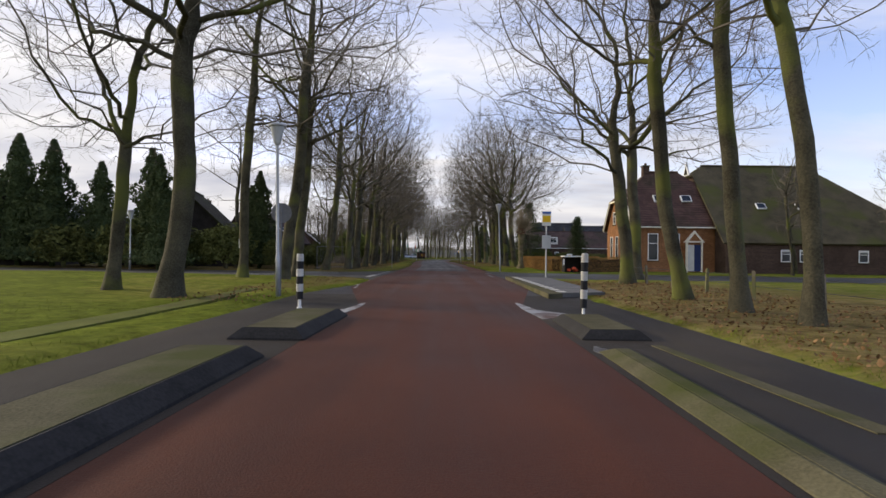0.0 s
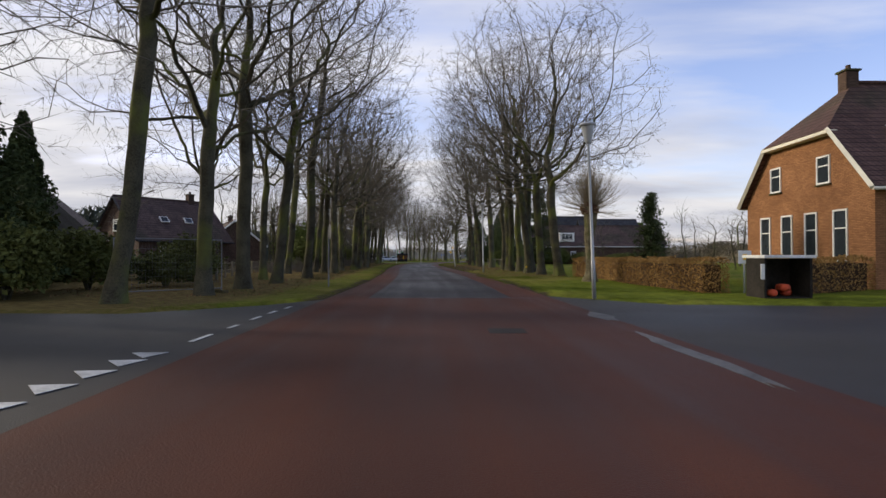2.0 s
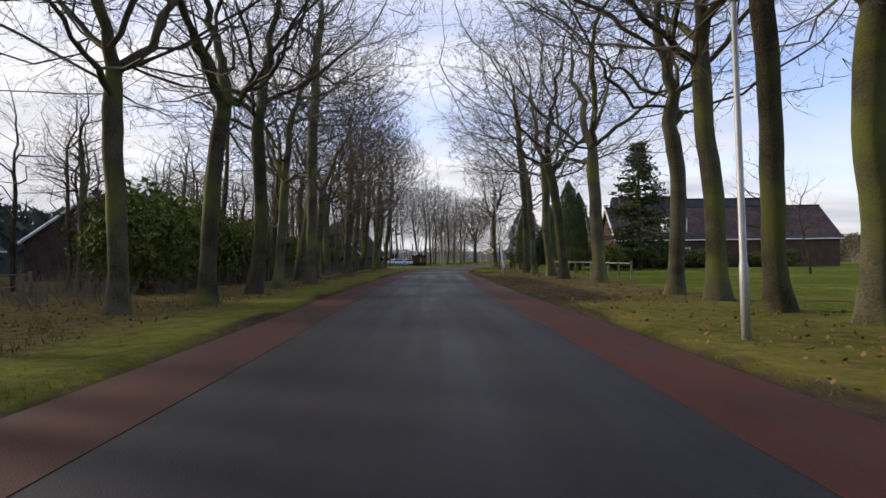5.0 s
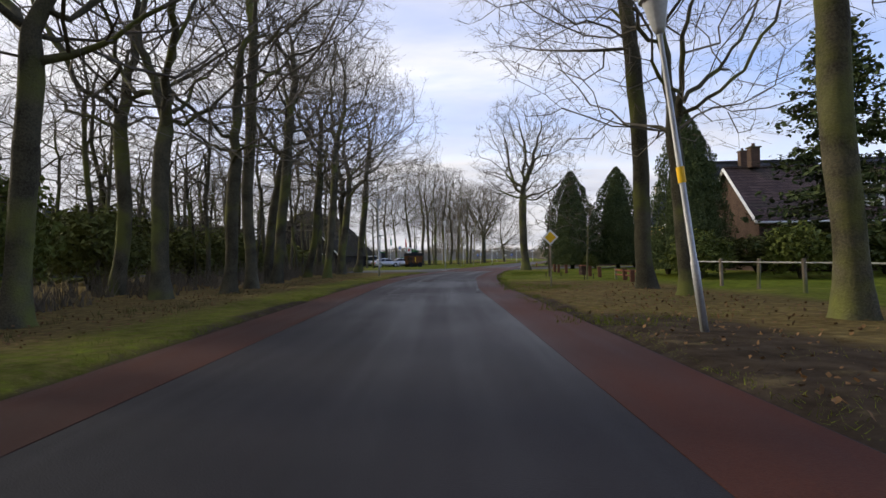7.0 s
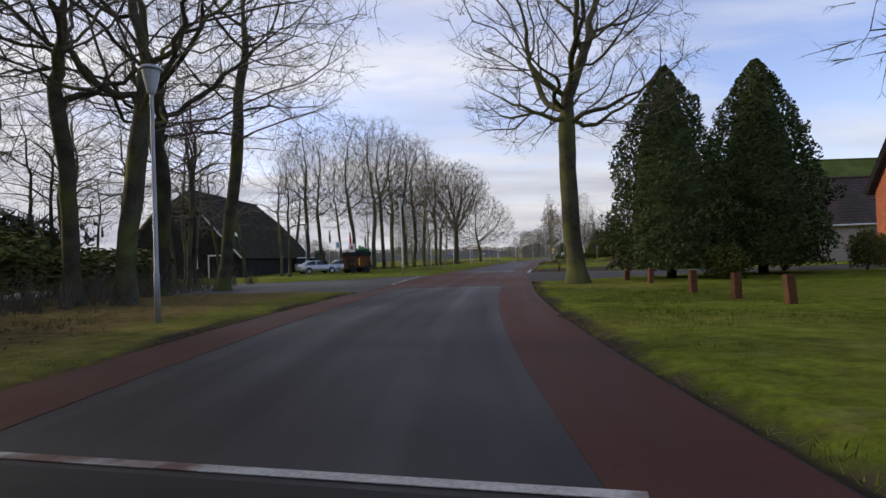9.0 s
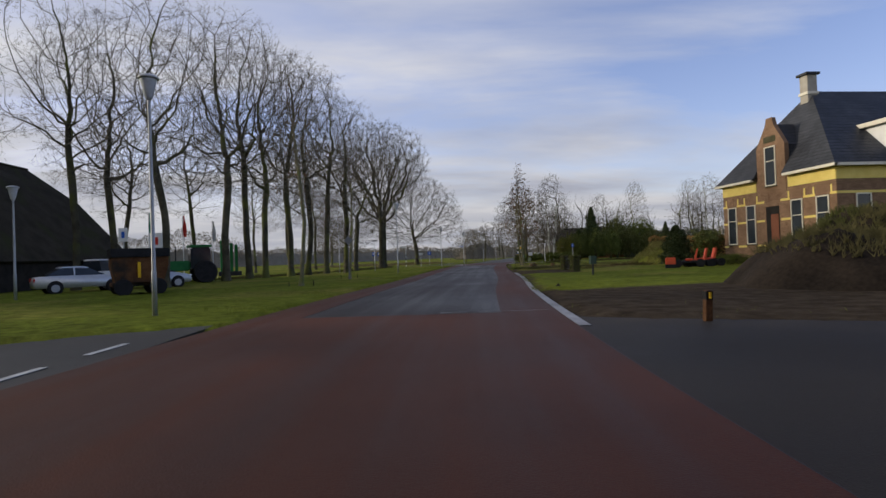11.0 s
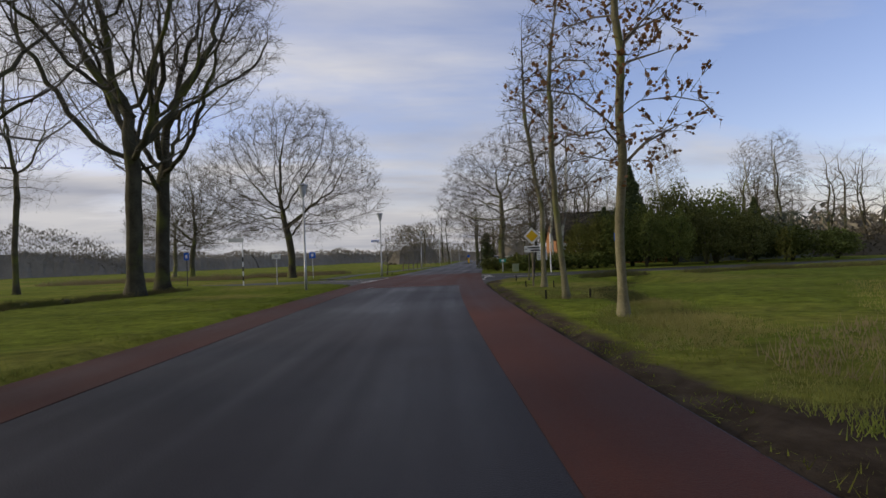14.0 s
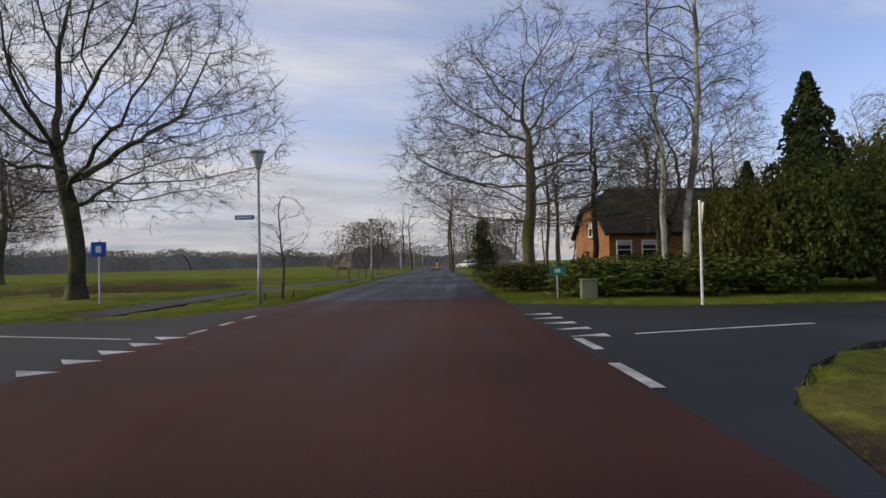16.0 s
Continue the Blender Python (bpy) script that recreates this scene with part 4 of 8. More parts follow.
    for i in range(1, N):
        if rr[i] > thin * 3.2:
            continue
        back = (pts[i] - pts[par[i]]).normalized()
        m = twigs * (1.4 if not kids[i] else 0.55)
        for _ in range(int(m) + (R.random() < m % 1)):
            d = (back + Vector((R.gauss(0, 0.5), R.gauss(0, 0.5), R.gauss(0.10 - droop * 2, 0.42)))).normalized()
            q = pts[i] + d * twig * R.uniform(0.5, 1.2)
            needle(CV, CF, pts[i], q, thin * 1.05, R)
            for _ in range(spray):
                f = pts[i].lerp(q, R.uniform(0.2, 0.95))
                g = (d + Vector((R.gauss(0, 0.6), R.gauss(0, 0.6), R.gauss(0.05 - droop * 3, 0.5)))).normalized()
                needle(CV, CF, f, f + g * twig * R.uniform(0.25, 0.6), thin * 0.62, R)
            for _ in range(int(leaves + R.random())):
                c = pts[i].lerp(q, R.uniform(0.4, 1))
                s = R.uniform(0.032, 0.060)
                u = Vector((R.gauss(0, 1), R.gauss(0, 1), R.gauss(0, 1))).normalized() * s
                w = u.orthogonal().normalized() * s * 0.7
                b = len(LV)
                LV.extend([tuple(c - u), tuple(c + w), tuple(c + u), tuple(c - w)])
                LF.append((b, b + 1, b + 2, b + 3))
    meshes = []
    for nm, V, F, mt in (("trunk", TV, TF, bark), ("crown", CV, CF, "twig"), ("leaves", LV, LF, "oakleaf")):
        if not F:
            continue
        me = bpy.data.meshes.new(nm)
        me.from_pydata(V, [], F)
        me.materials.append(M[mt])
        if nm == "trunk":
            me.polygons.foreach_set("use_smooth", [True] * len(me.polygons))
        meshes.append((nm, me))
    return meshes


def plant(meshes, x, y, rz, sc, name, label, category="tree", group="", bark=None, wide=1.0):
    o = thing(name, pose(x, y, 0.03, 0, 0, rz), label, category, group)
    o.scale = (sc * wide, sc * wide, sc)
    for nm, me in meshes:
        ob = new(nm, me)
        ob.parent = o
    return o


OAK_FORMS = (
    # height, crown radius, first limbs, crown points, crown base, stem length, lean
    (17.5, 5.8, 0.30, 1500, 0.32, 0.36, 0.10), (18.5, 5.0, 0.34, 1400, 0.35, 0.52, 0.07), (17.0, 6.4, 0.28, 1500, 0.30, 0.33, 0.06), (18.0, 4.8, 0.32, 1300, 0.32, 0.60, 0.11),
    (17.5, 5.6, 0.34, 1450, 0.37, 0.40, 0.05), (16.5, 6.0, 0.26, 1500, 0.28, 0.31, 0.09), (18.5, 5.4, 0.38, 1400, 0.38, 0.46, 0.12), (17.0, 6.0, 0.31, 1500, 0.31, 0.34, 0.03),
    (18.0, 5.2, 0.36, 1400, 0.34, 0.40, 0.08), (17.5, 6.2, 0.29, 1500, 0.33, 0.30, 0.07), (19.0, 4.8, 0.40, 1300, 0.36, 0.65, 0.09), (16.8, 6.6, 0.27, 1500, 0.29, 0.36, 0.05))
OAKS = [tree_mesh(11 + k, H, 0.232, rad, fk, n, c0=c0, leader=ld, lean=ln, wob=0.27, gaps=-0.12, twigs=2.15, heavy=0.6) for k, (H, rad, fk, n, c0, ld, ln) in enumerate(OAK_FORMS)]
WOOD = [tree_mesh(41 + k, 13.5, 0.13, rad, 0.3, 330, step=0.65, thin=0.0095, leader=0.6, lean=ln, twigs=1.8, twig=1.0, spray=2) for k, (ln, rad) in enumerate(((0.05, 3.2), (-0.06, 2.6), (0.02, 3.6), (0.0, 2.4)))]

oak_label = "tall bare oak with a mossy trunk on the grass verge"
LEFT_TREES = [(-7.8, 15.6, .38), (-10.8, 18, .24), (-10.3, 27.9, .25), (-8.0, 26.7, .31), (-8.2, 29.9, .30), (-11.3, 39.7, .28), (-9.6, 43, .25), (-8.6, 46.3, .27), (-8.4, 49.5, .27), (-8.4, 54, .27), (-12.1, 54.6, .18), (-10.4, 58.5, .20), (-8.6, 61, .29), (-12.0, 69.5, .24), (-8.9, 71, .27), (-9.9, 72.3, .21), (-10.9, 74, .22), (-9.7, 79, .27), (-9.0, 82.2, .29), (-9.4, 87, .28), (-9.8, 91, .25), (-9.6, 95.5, .31), (-11.7, 101, .31), (-14, 102.5, .18), (-11.7, 105.3, .30), (-12.9, 113, .36), (-16.3, 116, .32), (-12.1, 116.8, .30), (-12.4, 120, .30), (-13.2, 125.8, .34), (-14.2, 127.4, .33), (-12.3, 133.9, .29), (-14.1, 135.4, .30), (-13.2, 142.5, .36), (-15.2, 143, .30), (-14.5, 147.5, .38), (-13.7, 152.8, .36)]
RIGHT_TREES = [(6.6, 10.7, .18), (6.5, 13.2, .19), (6.6, 16.8, .24), (8.0, 26.8, .37), (10.2, 32.6, .35), (6.8, 65.1, .36), (6.05, 67.7, .30), (5.8, 71.6, .33), (6.3, 73.3, .34), (5.8, 76, .32), (5.4, 78.5, .30), (5.5, 81.8, .31), (5.4, 84.7, .31), (5.1, 94, .40), (4.3, 99.6, .33), (4.3, 104.4, .34), (4.02, 111.3, .26), (3.82, 114.7, .35)]
R0 = random.Random(7)
for k, (x, y, r) in enumerate(LEFT_TREES + RIGHT_TREES):
    # the stems lean out over the road
    rz = (0 if x < road_x(y) else 180) + R0.uniform(-65, 65) * (0.3 if y < 50 else 1)
    plant(OAKS[(k * 5 + k // 12) % 12], x, y, rz, (r / 0.27) ** 0.35 * R0.uniform(0.92, 1.05), "oak_tree", oak_label, "tree", "roadside oaks", wide=(r / 0.27) ** 0.45)

# ---- street furniture ----


def street_lamp(x, y, h, lean=0.0, turn=0.0, band=False):
    o = thing("street_lamp", pose(x, y, 0.02, 0, lean, turn), "grey steel street lamp with a conical lantern on the verge", "street lamp", "street lamps")
    part("pole", lathe([(0.062, 0), (0.062, 1.1), (0.05, 1.15), (0.04, h - 0.65), (0.05, h - 0.6)], 12), "steel", o, smooth=True)
    part("bowl", lathe([(0.06, h - 0.6), (0.10, h - 0.52), (0.19, h - 0.10), (0.195, h - 0.06)], 18), "lamp_glass", o, "milky conical bowl", smooth=True)
    part("cap", lathe([(0.25, h - 0.06), (0.255, h - 0.03), (0.20, h + 0.02), (0.06, h + 0.05)], 18), "steel", o, "flat metal cap")
    if band:
        part("band", lathe([(0.062, 2.35), (0.062, 2.6)], 12), "signyellow", o, "yellow band")


for row in ((-5.0, 16.3, 4.9, -1), (3.55, 44.8, 5.2, -2), (2.55, 74.0, 5.5, -1), (1.12, 103.0, 5.3, -7, 0, True), (-8.95, 135.8, 5.6, 0), (-5.35, 168.6, 6.0, 0), (2.1, 200.5, 5.7, 0), (8.8, 226.5, 4.9, 0), (14.45, 243.8, 4.9, 0), (22.3, 268, 4.6, 0), (31.6, 299, 4.6, 0), (42.5, 335, 4.6, 0), (55, 375, 4.6, 0), (-21.8, 38.3, 4.0, 0), (-15.6, 181.0, 5.0, 0)):
    street_lamp(*row)


def path_lamp(x, y, h):
    o = thing("path_lamp", pose(x, y, 0.02), "slim grey path lamp with a flat square head", "path lamp", "path lamps")
    part("pole", lathe([(0.045, 0), (0.04, 1.0), (0.03, h)], 10), "steel", o, smooth=True)
    part("head", box(-0.26, 0.26, -0.22, 0.22, h - 0.02, h + 0.09, 0.03), "dark_metal", o, "flat square head")


for row in ((0.3, 213.8, 3.1), (-3.2, 211.6, 3.8), (-7.4, 207.5, 3.6)):
    path_lamp(*row)


def plate(w, h, t=0.02, bevel=0.006):
    return box(-w / 2, w / 2, -t / 2, t / 2, -h / 2, h / 2, bevel)


def part_at(name, bm, material, parent, m, label=""):
    ob = part(name, bm, material, parent, label)
    ob.matrix_local = m
    return ob


def words(text, size, material, parent, m):
    """Flat lettering, one mesh for each letter."""
    x = -0.32 * size * (len(text) - 1)
    for ch in text:
        if ch != " ":
            cu = bpy.data.curves.new("letter", "FONT")
            cu.body, cu.size, cu.align_x, cu.align_y, cu.extrude = ch, size, "CENTER", "CENTER", 0.002
            tmp = bpy.data.objects.new("tmp", cu)
            me = bpy.data.meshes.new_from_object(tmp)
            bpy.data.objects.remove(tmp)
            me.materials.clear()
            me.materials.append(M[material])
            ob = new("letter", me)
            ob.parent, ob.matrix_local = parent, m @ Matrix.Translation((x, 0, 0))
        x += 0.64 * size


def bars(parent, rows, y, material="black", h=0.04):
    """Unreadable writing as plain bars: (x, z, width)."""
    for x, z, w in rows:
        part_at("text_bar", plate(w, h, 0.006, 0), material, parent, pose(x, y, z))


def bus_stop():
    o = thing("bus_stop_sign", pose(5.05, 31.9, 0.12, 0, 0, 4), "bus stop pole with a yellow-white flag and timetable board", "bus stop")
    part("pole", rod((0, 0, -0.1), (0, 0, 3.62), 0.038, sides=12), "steel", o)
    f = part_at("flag", plate(0.50, 0.80, 0.03), "white", o, pose(0, -0.05, 3.22), "white flag board")
    part_at("panel", plate(0.44, 0.36, 0.01, 0), "signyellow", f, pose(0, -0.025, -0.03), "yellow panel")
    part_at("strip", plate(0.46, 0.10, 0.01, 0), "signblue", f, pose(0, -0.025, 0.31), "blue strip")
    t = part_at("timetable", plate(0.48, 0.72, 0.05), "lamp_glass", o, pose(0, -0.06, 1.92), "grey timetable board")
    bars(t, [(0, 0.24, 0.36), (0, 0.12, 0.30), (0, 0.0, 0.34), (0, -0.12, 0.28)], -0.03, "steel", 0.03)


bus_stop()


def bus_platform():
    o = thing("bus_platform", Matrix.Identity(4), "raised bus platform of grey slabs with a mossy kerb", "bus platform")
    part("paving", slab([(3.25, 17.6), (4.75, 18.2), (4.9, 30.2), (3.0, 30.8)], -0.05, 0.145), "slab", o)
    part("kerb", slab([(2.78, 17.0), (3.25, 17.3), (3.0, 31.0), (2.74, 30.9)], -0.08, 0.15), "concrete", o, "mossy concrete kerb")
    me = None
    for k in range(13):
        y = 18.2 + k * 0.98
        x = 3.36 - 0.018 * (y - 17.6)
        if me is None:
            b = part("tile", box(-0.15, 0.15, -0.24, 0.24, 0, 0.014, 0.004), "dirty_white", o)
            me = b.data
        else:
            b = new("tile", me)
            b.parent = o
        b.location = (x, y, 0.141)


bus_platform()


def diamond_sign(x, y, turn, z, sub):
    o = thing("priority_sign", pose(x, y, 0, 0, 0, turn), "yellow diamond priority road sign on a mossy pole", "traffic sign", "priority signs")
    part("pole", rod((0, 0, -0.1), (0, 0, z + 0.25), 0.032, sides=10), "wood", o)
    d = part_at("plate", plate(0.46, 0.46, 0.015), "white", o, pose(0, -0.045, z, 0, 45, 0), "white bordered plate")
    part_at("face", plate(0.32, 0.32, 0.008, 0), "signyellow", d, pose(0, -0.011, 0), "yellow face")
    if sub:
        s = part_at("name_board", plate(0.60, 0.24, 0.02), "white", o, pose(0.0, -0.05, z - 0.50), "white direction board")
        bars(s, [(0.04, 0.05, 0.44), (0.10, -0.05, 0.34), (-0.24, 0.0, 0.06)], -0.013, "dark_metal", 0.05)


diamond_sign(0.85, 117.4, 2, 2.02, False)
diamond_sign(17.3, 219.7, -16, 1.98, True)


def sale_board():
    o = thing("for_sale_board", pose(20.2, 226.0, 0, 0, 0, -18), "white for-sale board on dark wooden stakes in grass", "sign")
    for a in (-0.22, 0.25):
        part("stake", rod((a - 0.12, 0, -0.1), (a + 0.04, 0.02, 1.55 if a < 0 else 1.0), 0.04, 0.035, 6), "timber", o)
    b = part_at("board", plate(0.50, 0.42, 0.025), "white", o, pose(0.12, -0.05, 1.20), "white lettered board")
    words("TE KOOP", 0.10, "dark_metal", b, pose(0, -0.016, 0.14, 90, 0, 0))
    bars(b, [(0, 0.0, 0.42), (-0.12, -0.09, 0.14), (0.04, -0.16, 0.34)], -0.016, "steel", 0.05)


sale_board()


def square_sign(x, y, turn, z, w, h, material, label, pole_h, mark="white", name="road_sign", pole="steel"):
    o = thing(name, pose(x, y, 0, 0, 0, turn), label, "sign")
    part("pole", rod((0, 0, -0.1), (0, 0, pole_h), 0.03, sides=8), pole, o)
    p = part_at("plate", plate(w, h, 0.02), material, o, pose(0, -0.045, z))
    part_at("symbol", plate(w * 0.35, h * 0.45, 0.006, 0), mark, p, pose(0, -0.013, 0))
    return o


square_sign(28.5, 233.0, -17, 2.22, 0.32, 0.50, "signblue", "blue road sign with a white mark by the hedge", 2.5)
square_sign(9.25, 246.6, -17, 1.9, 0.52, 0.5, "signblue", "blue cycle path sign beside the crossing", 2.2)
square_sign(7.0, 236.3, -17, 1.75, 0.55, 0.3, "white", "small white board on a thin pole", 1.95, "steel")
square_sign(-11.3, 30.4, 5, 1.75, 0.30, 0.5, "white", "small white notice on a thin pole", 2.0, "steel")
square_sign(-11.9, 187.4, -8, 2.7, 0.75, 0.9, "white", "white and red notice board by the farm yard", 3.1, "red_paint")
square_sign(-13.3, 186.6, -8, 3.05, 0.5, 0.75, "white", "white and blue farm sign on a thin pole", 3.4, "signblue")
square_sign(9.4, 47.4, 0, 1.25, 0.45, 0.45, "white", "small white notice with a yellow mark before the hedge", 1.3, "signyellow")
square_sign(23.2, 240.4, -17, 0.92, 0.5, 0.26, "signgreen", "low green route sign on a post", 1.0)
square_sign(30.5, 259, -17, 0.95, 1.5, 0.62, "white", "white notice board at the garden edge", 1.2, "steel")
square_sign(1.0, 240.5, -17, 2.0, 0.35, 0.5, "signblue", "blue road sign on a dark post", 2.3, "white", pole="dark_metal")
square_sign(0.2, 238.5, -17, 2.0, 0.35, 0.5, "signblue", "blue road sign on a dark post", 2.3, "white", pole="dark_metal")


def round_sign_back(x, y, z, turn=8):
    o = thing("traffic_sign", pose(x, y, 0, 0, 0, turn), "back of a round grey traffic sign", "traffic sign")
    part("pole", rod((0, 0, -0.1), (0, 0, z + 0.2), 0.03, sides=8), "dull_steel", o)
    b = lathe([(0.30, -0.01), (0.30, 0.01)], 20)
    part_at("disc", b, "dull_steel", o, pose(0, 0.05, z, 90, 0, 0))


round_sign_back(-5.15, 17.0, 2.45)
o = thing("traffic_sign", pose(-1.38, 189.3, 0, 0, 0, 8), "grey back of a diamond-shaped traffic sign on a thin pole", "traffic sign")
part("pole", rod((0, 0, -0.1), (0, 0, 2.75), 0.03, sides=8), "dull_steel", o)
part("plate", prism([(0, 2.17), (0.28, 2.45), (0, 2.73), (-0.28, 2.45)], -0.055, -0.035), "dull_steel", o)
for z in (2.36, 2.54):
    part("bracket", box(-0.12, 0.12, -0.035, 0.034, z - 0.02, z + 0.02, 0.004), "steel", o)
round_sign_back(-5.6, 51.6, 2.3, -70)


def yield_pole():
    o = thing("give_way_sign", pose(25.6, 237.0, 0, 0, 0, 60), "white-backed give-way sign seen edge-on on a pole", "traffic sign")
    part("pole", rod((0, 0, -0.1), (0, 0, 2.75), 0.035, sides=10), "white", o)
    part_at("plate", prism([(-0.30, 0.26), (0.30, 0.26), (0, -0.26)], -0.01, 0.01), "white", o, pose(0, -0.05, 2.42))


yield_pole()


def banded_pole():
    o = thing("banded_pole", pose(4.9, 237.3, 0, 0, 0, -17), "thin black and white banded pole with a direction arm", "signpost")
    for k in range(7):
        part("band", lathe([(0.035, k * 0.3), (0.035, k * 0.3 + 0.3)], 10), "black" if k % 2 else "white", o)
    part("pole", rod((0, 0, 2.1), (0, 0, 3.2), 0.03, sides=8), "white", o)
    part("arm", box(-0.9, 0.1, -0.02, 0.02, 2.75, 3.0, 0.01), "white", o)


banded_pole()


def name_plate():
    o = thing("street_name_sign", pose(14.42, 243.7, 0, 0, 0, -20), "blue street name plate clamped to the lamp post", "street sign")
    part("bracket", rod((0, 0.0, 2.78), (-0.1, -0.06, 2.78), 0.015, sides=6), "steel", o)
    p = part_at("plate", plate(0.62, 0.14, 0.02), "signblue", o, pose(-0.40, -0.07, 2.78), "blue plate")
    bars(p, [(0, 0, 0.5)], -0.013, "white", 0.05)


name_plate()


def cabinet_box():
    o = thing("utility_cabinet", pose(24.1, 240.1, 0, 0, 0, -17), "grey-green street utility cabinet on the verge", "cabinet")
    part("body", box(-0.24, 0.24, -0.15, 0.15, 0, 0.60, 0.015), "cabinet_green", o)
    part("lid", box(-0.27, 0.27, -0.18, 0.18, 0.60, 0.65, 0.012), "cabinet_green", o)


cabinet_box()


def keep_left():
    o = thing("island_bollard", pose(42.2, 318, 0, 0, 0, -17), "yellow and blue traffic island bollard far down the road", "bollard")
    part("kerb", box(-0.8, 0.8, -3, 3, -0.05, 0.13, 0.03), "concrete", o)
    part("body", box(-0.17, 0.17, -0.1, 0.1, 0.13, 1.2, 0.03), "signyellow", o, "yellow body")
    part_at("disc", lathe([(0.28, -0.02), (0.28, 0.02)], 18), "signblue", o, pose(0, -0.1, 1.5, 90, 0, 0), "blue disc")


keep_left()


def marker_post(x, y, h, material, cap, name, label, r=0.06):
    o = thing(name, pose(x, y, 0, R0.uniform(-2, 2), R0.uniform(-3, 3), 0), label, "post")
    part("post", box(-r, r, -r, r, -0.15, h, 0.01), material, o)
    if cap:
        part("cap", box(-r - 0.006, r + 0.006, -r - 0.006, r + 0.006, h - 0.16, h - 0.01, 0.008), cap, o)
    return o


mk = marker_post(5.7, 162.7, 0.52, "rust", "black", "marker_post", "red marker post with a black and yellow number band", 0.06)
bars(mk, [(0.0, 0.44, 0.05)], -0.082, "signyellow", 0.11)
mb = marker_post(11.3, 182.0, 0.62, "dark_metal", None, "mailbox_post", "dark post carrying a dull green letter box", 0.04)
part("letter_box", box(-0.15, 0.15, -0.14, 0.16, 0.60, 1.02, 0.02), "dull_green", mb, "dull green box")
marker_post(5.35, 69.6, 0.62, "wood", "signyellow", "survey_stake", "short pale stake with a yellow top in the grass", 0.03)
for k, (x, y, h) in enumerate(((5.1, 147.1, .6), (5.0, 144.2, .6), (4.3, 139.2, .65), (4.2, 136.7, .65), (4.5, 135.1, .65), (4.7, 128.2, .65), (4.9, 126.6, .62), (5.0, 121.8, .6), (4.8, 119.9, .6), (5.1, 118.4, .6))):
    marker_post(x, y, h, "post_wood", None, "garden_post", "short reddish-brown wooden post along the garden edge", 0.09)
for x, y in ((4.9, 131.7), (4.75, 130.3)):
    o = thing("brick_pillar", pose(x, y, 0), "low dark brick gate pillar with a worn cap", "pillar")
    part("shaft", box(-0.16, 0.16, -0.16, 0.16, -0.1, 0.60, 0.01), "brick_dark", o)
    part("cap", box(-0.19, 0.19, -0.19, 0.19, 0.60, 0.66, 0.015), "rustwood", o)


def fence_line(pts, h, rails, rail_mat, label, post_mat="wood", spacing=2.6):
    o = thing("field_fence", Matrix.Identity(4), label, "fence", "field fences")
    me = None
    for (ax, ay), (bx, by) in zip(pts, pts[1:]):
        n = max(1, round(math.hypot(bx - ax, by - ay) / spacing))
        for k in range(n + 1):
            x, y = ax + (bx - ax) * k / n, ay + (by - ay) * k / n
            if me is None:
                p = part("post", box(-0.05, 0.05, -0.05, 0.05, -0.2, h + 0.1, 0.012), post_mat, o)
                me = p.data
            else:
                p = new("post", me)
                p.parent = o
            p.matrix_local = pose(x, y, 0, R0.uniform(-2, 2), R0.uniform(-2, 2), R0.uniform(0, 90))
        for z, r in rails:
            part("rail", rod((ax, ay, z), (bx, by, z), r, sides=6), rail_mat, o)


fence_line([(6.7, 118), (7.3, 108.5), (7.2, 96)], 0.95, [(0.93, 0.024)], "dirty_white", "paddock fence with a pale top rail on wooden posts")
fence_line([(8.6, 4), (8.9, 30)], 0.8, [(0.75, 0.008), (0.45, 0.008)], "dark_metal", "wire fence on mossy wooden posts along the paddock", spacing=3.2)
fence_line([(18.8, 260.5), (27, 288), (45, 345)], 0.9, [(0.85, 0.02), (0.5, 0.02)], "wood", "pasture fence with wooden posts along the field", spacing=5)
fence_line([(5.0, 123.5), (5.05, 119.0)], 0.5, [(0.5, 0.05), (0.28, 0.04)], "rustwood", "low brown wooden rail fence at a garden", spacing=1.6)
fence_line([(-12, 55), (-14, 64), (-16.5, 85)], 0.9, [(0.9, 0.02), (0.5, 0.015)], "wood", "thin garden fence behind the roadside trees", spacing=3)


def mesh_panel(ax, ay, bx, by, h):
    o = thing("mesh_fence_panel", pose(ax, ay, 0, 0, 0, math.degrees(math.atan2(by - ay, bx - ax))), "grey steel mesh site fence panel in concrete feet", "fence")
    L = math.hypot(bx - ax, by - ay)
    for x in (0.0, L):
        part("post", rod((x, 0, -0.05), (x, 0, h), 0.021, sides=8), "dull_steel", o)
        part("foot", box(x - 0.11, x + 0.11, -0.30, 0.30, -0.03, 0.13, 0.02), "concrete", o, "grey concrete foot")
    for z in (0.20, h - 0.02):
        part("rail", rod((0.0, 0, z), (L, 0, z), 0.018, sides=8), "dull_steel", o)
    V, F = [], []
    for k in range(1, int(L / 0.10)):
        tube(V, F, [Vector((k * 0.10, 0, 0.2)), Vector((k * 0.10, 0, h - 0.02))], [0.0022, 0.0022], 3)
    for k in range(1, int((h - 0.25) / 0.22)):
        tube(V, F, [Vector((0, 0, 0.2 + k * 0.22)), Vector((L, 0, 0.2 + k * 0.22))], [0.0022, 0.0022], 3)
    mesh_object("wire_mesh", V, F, M["dull_steel"], o)


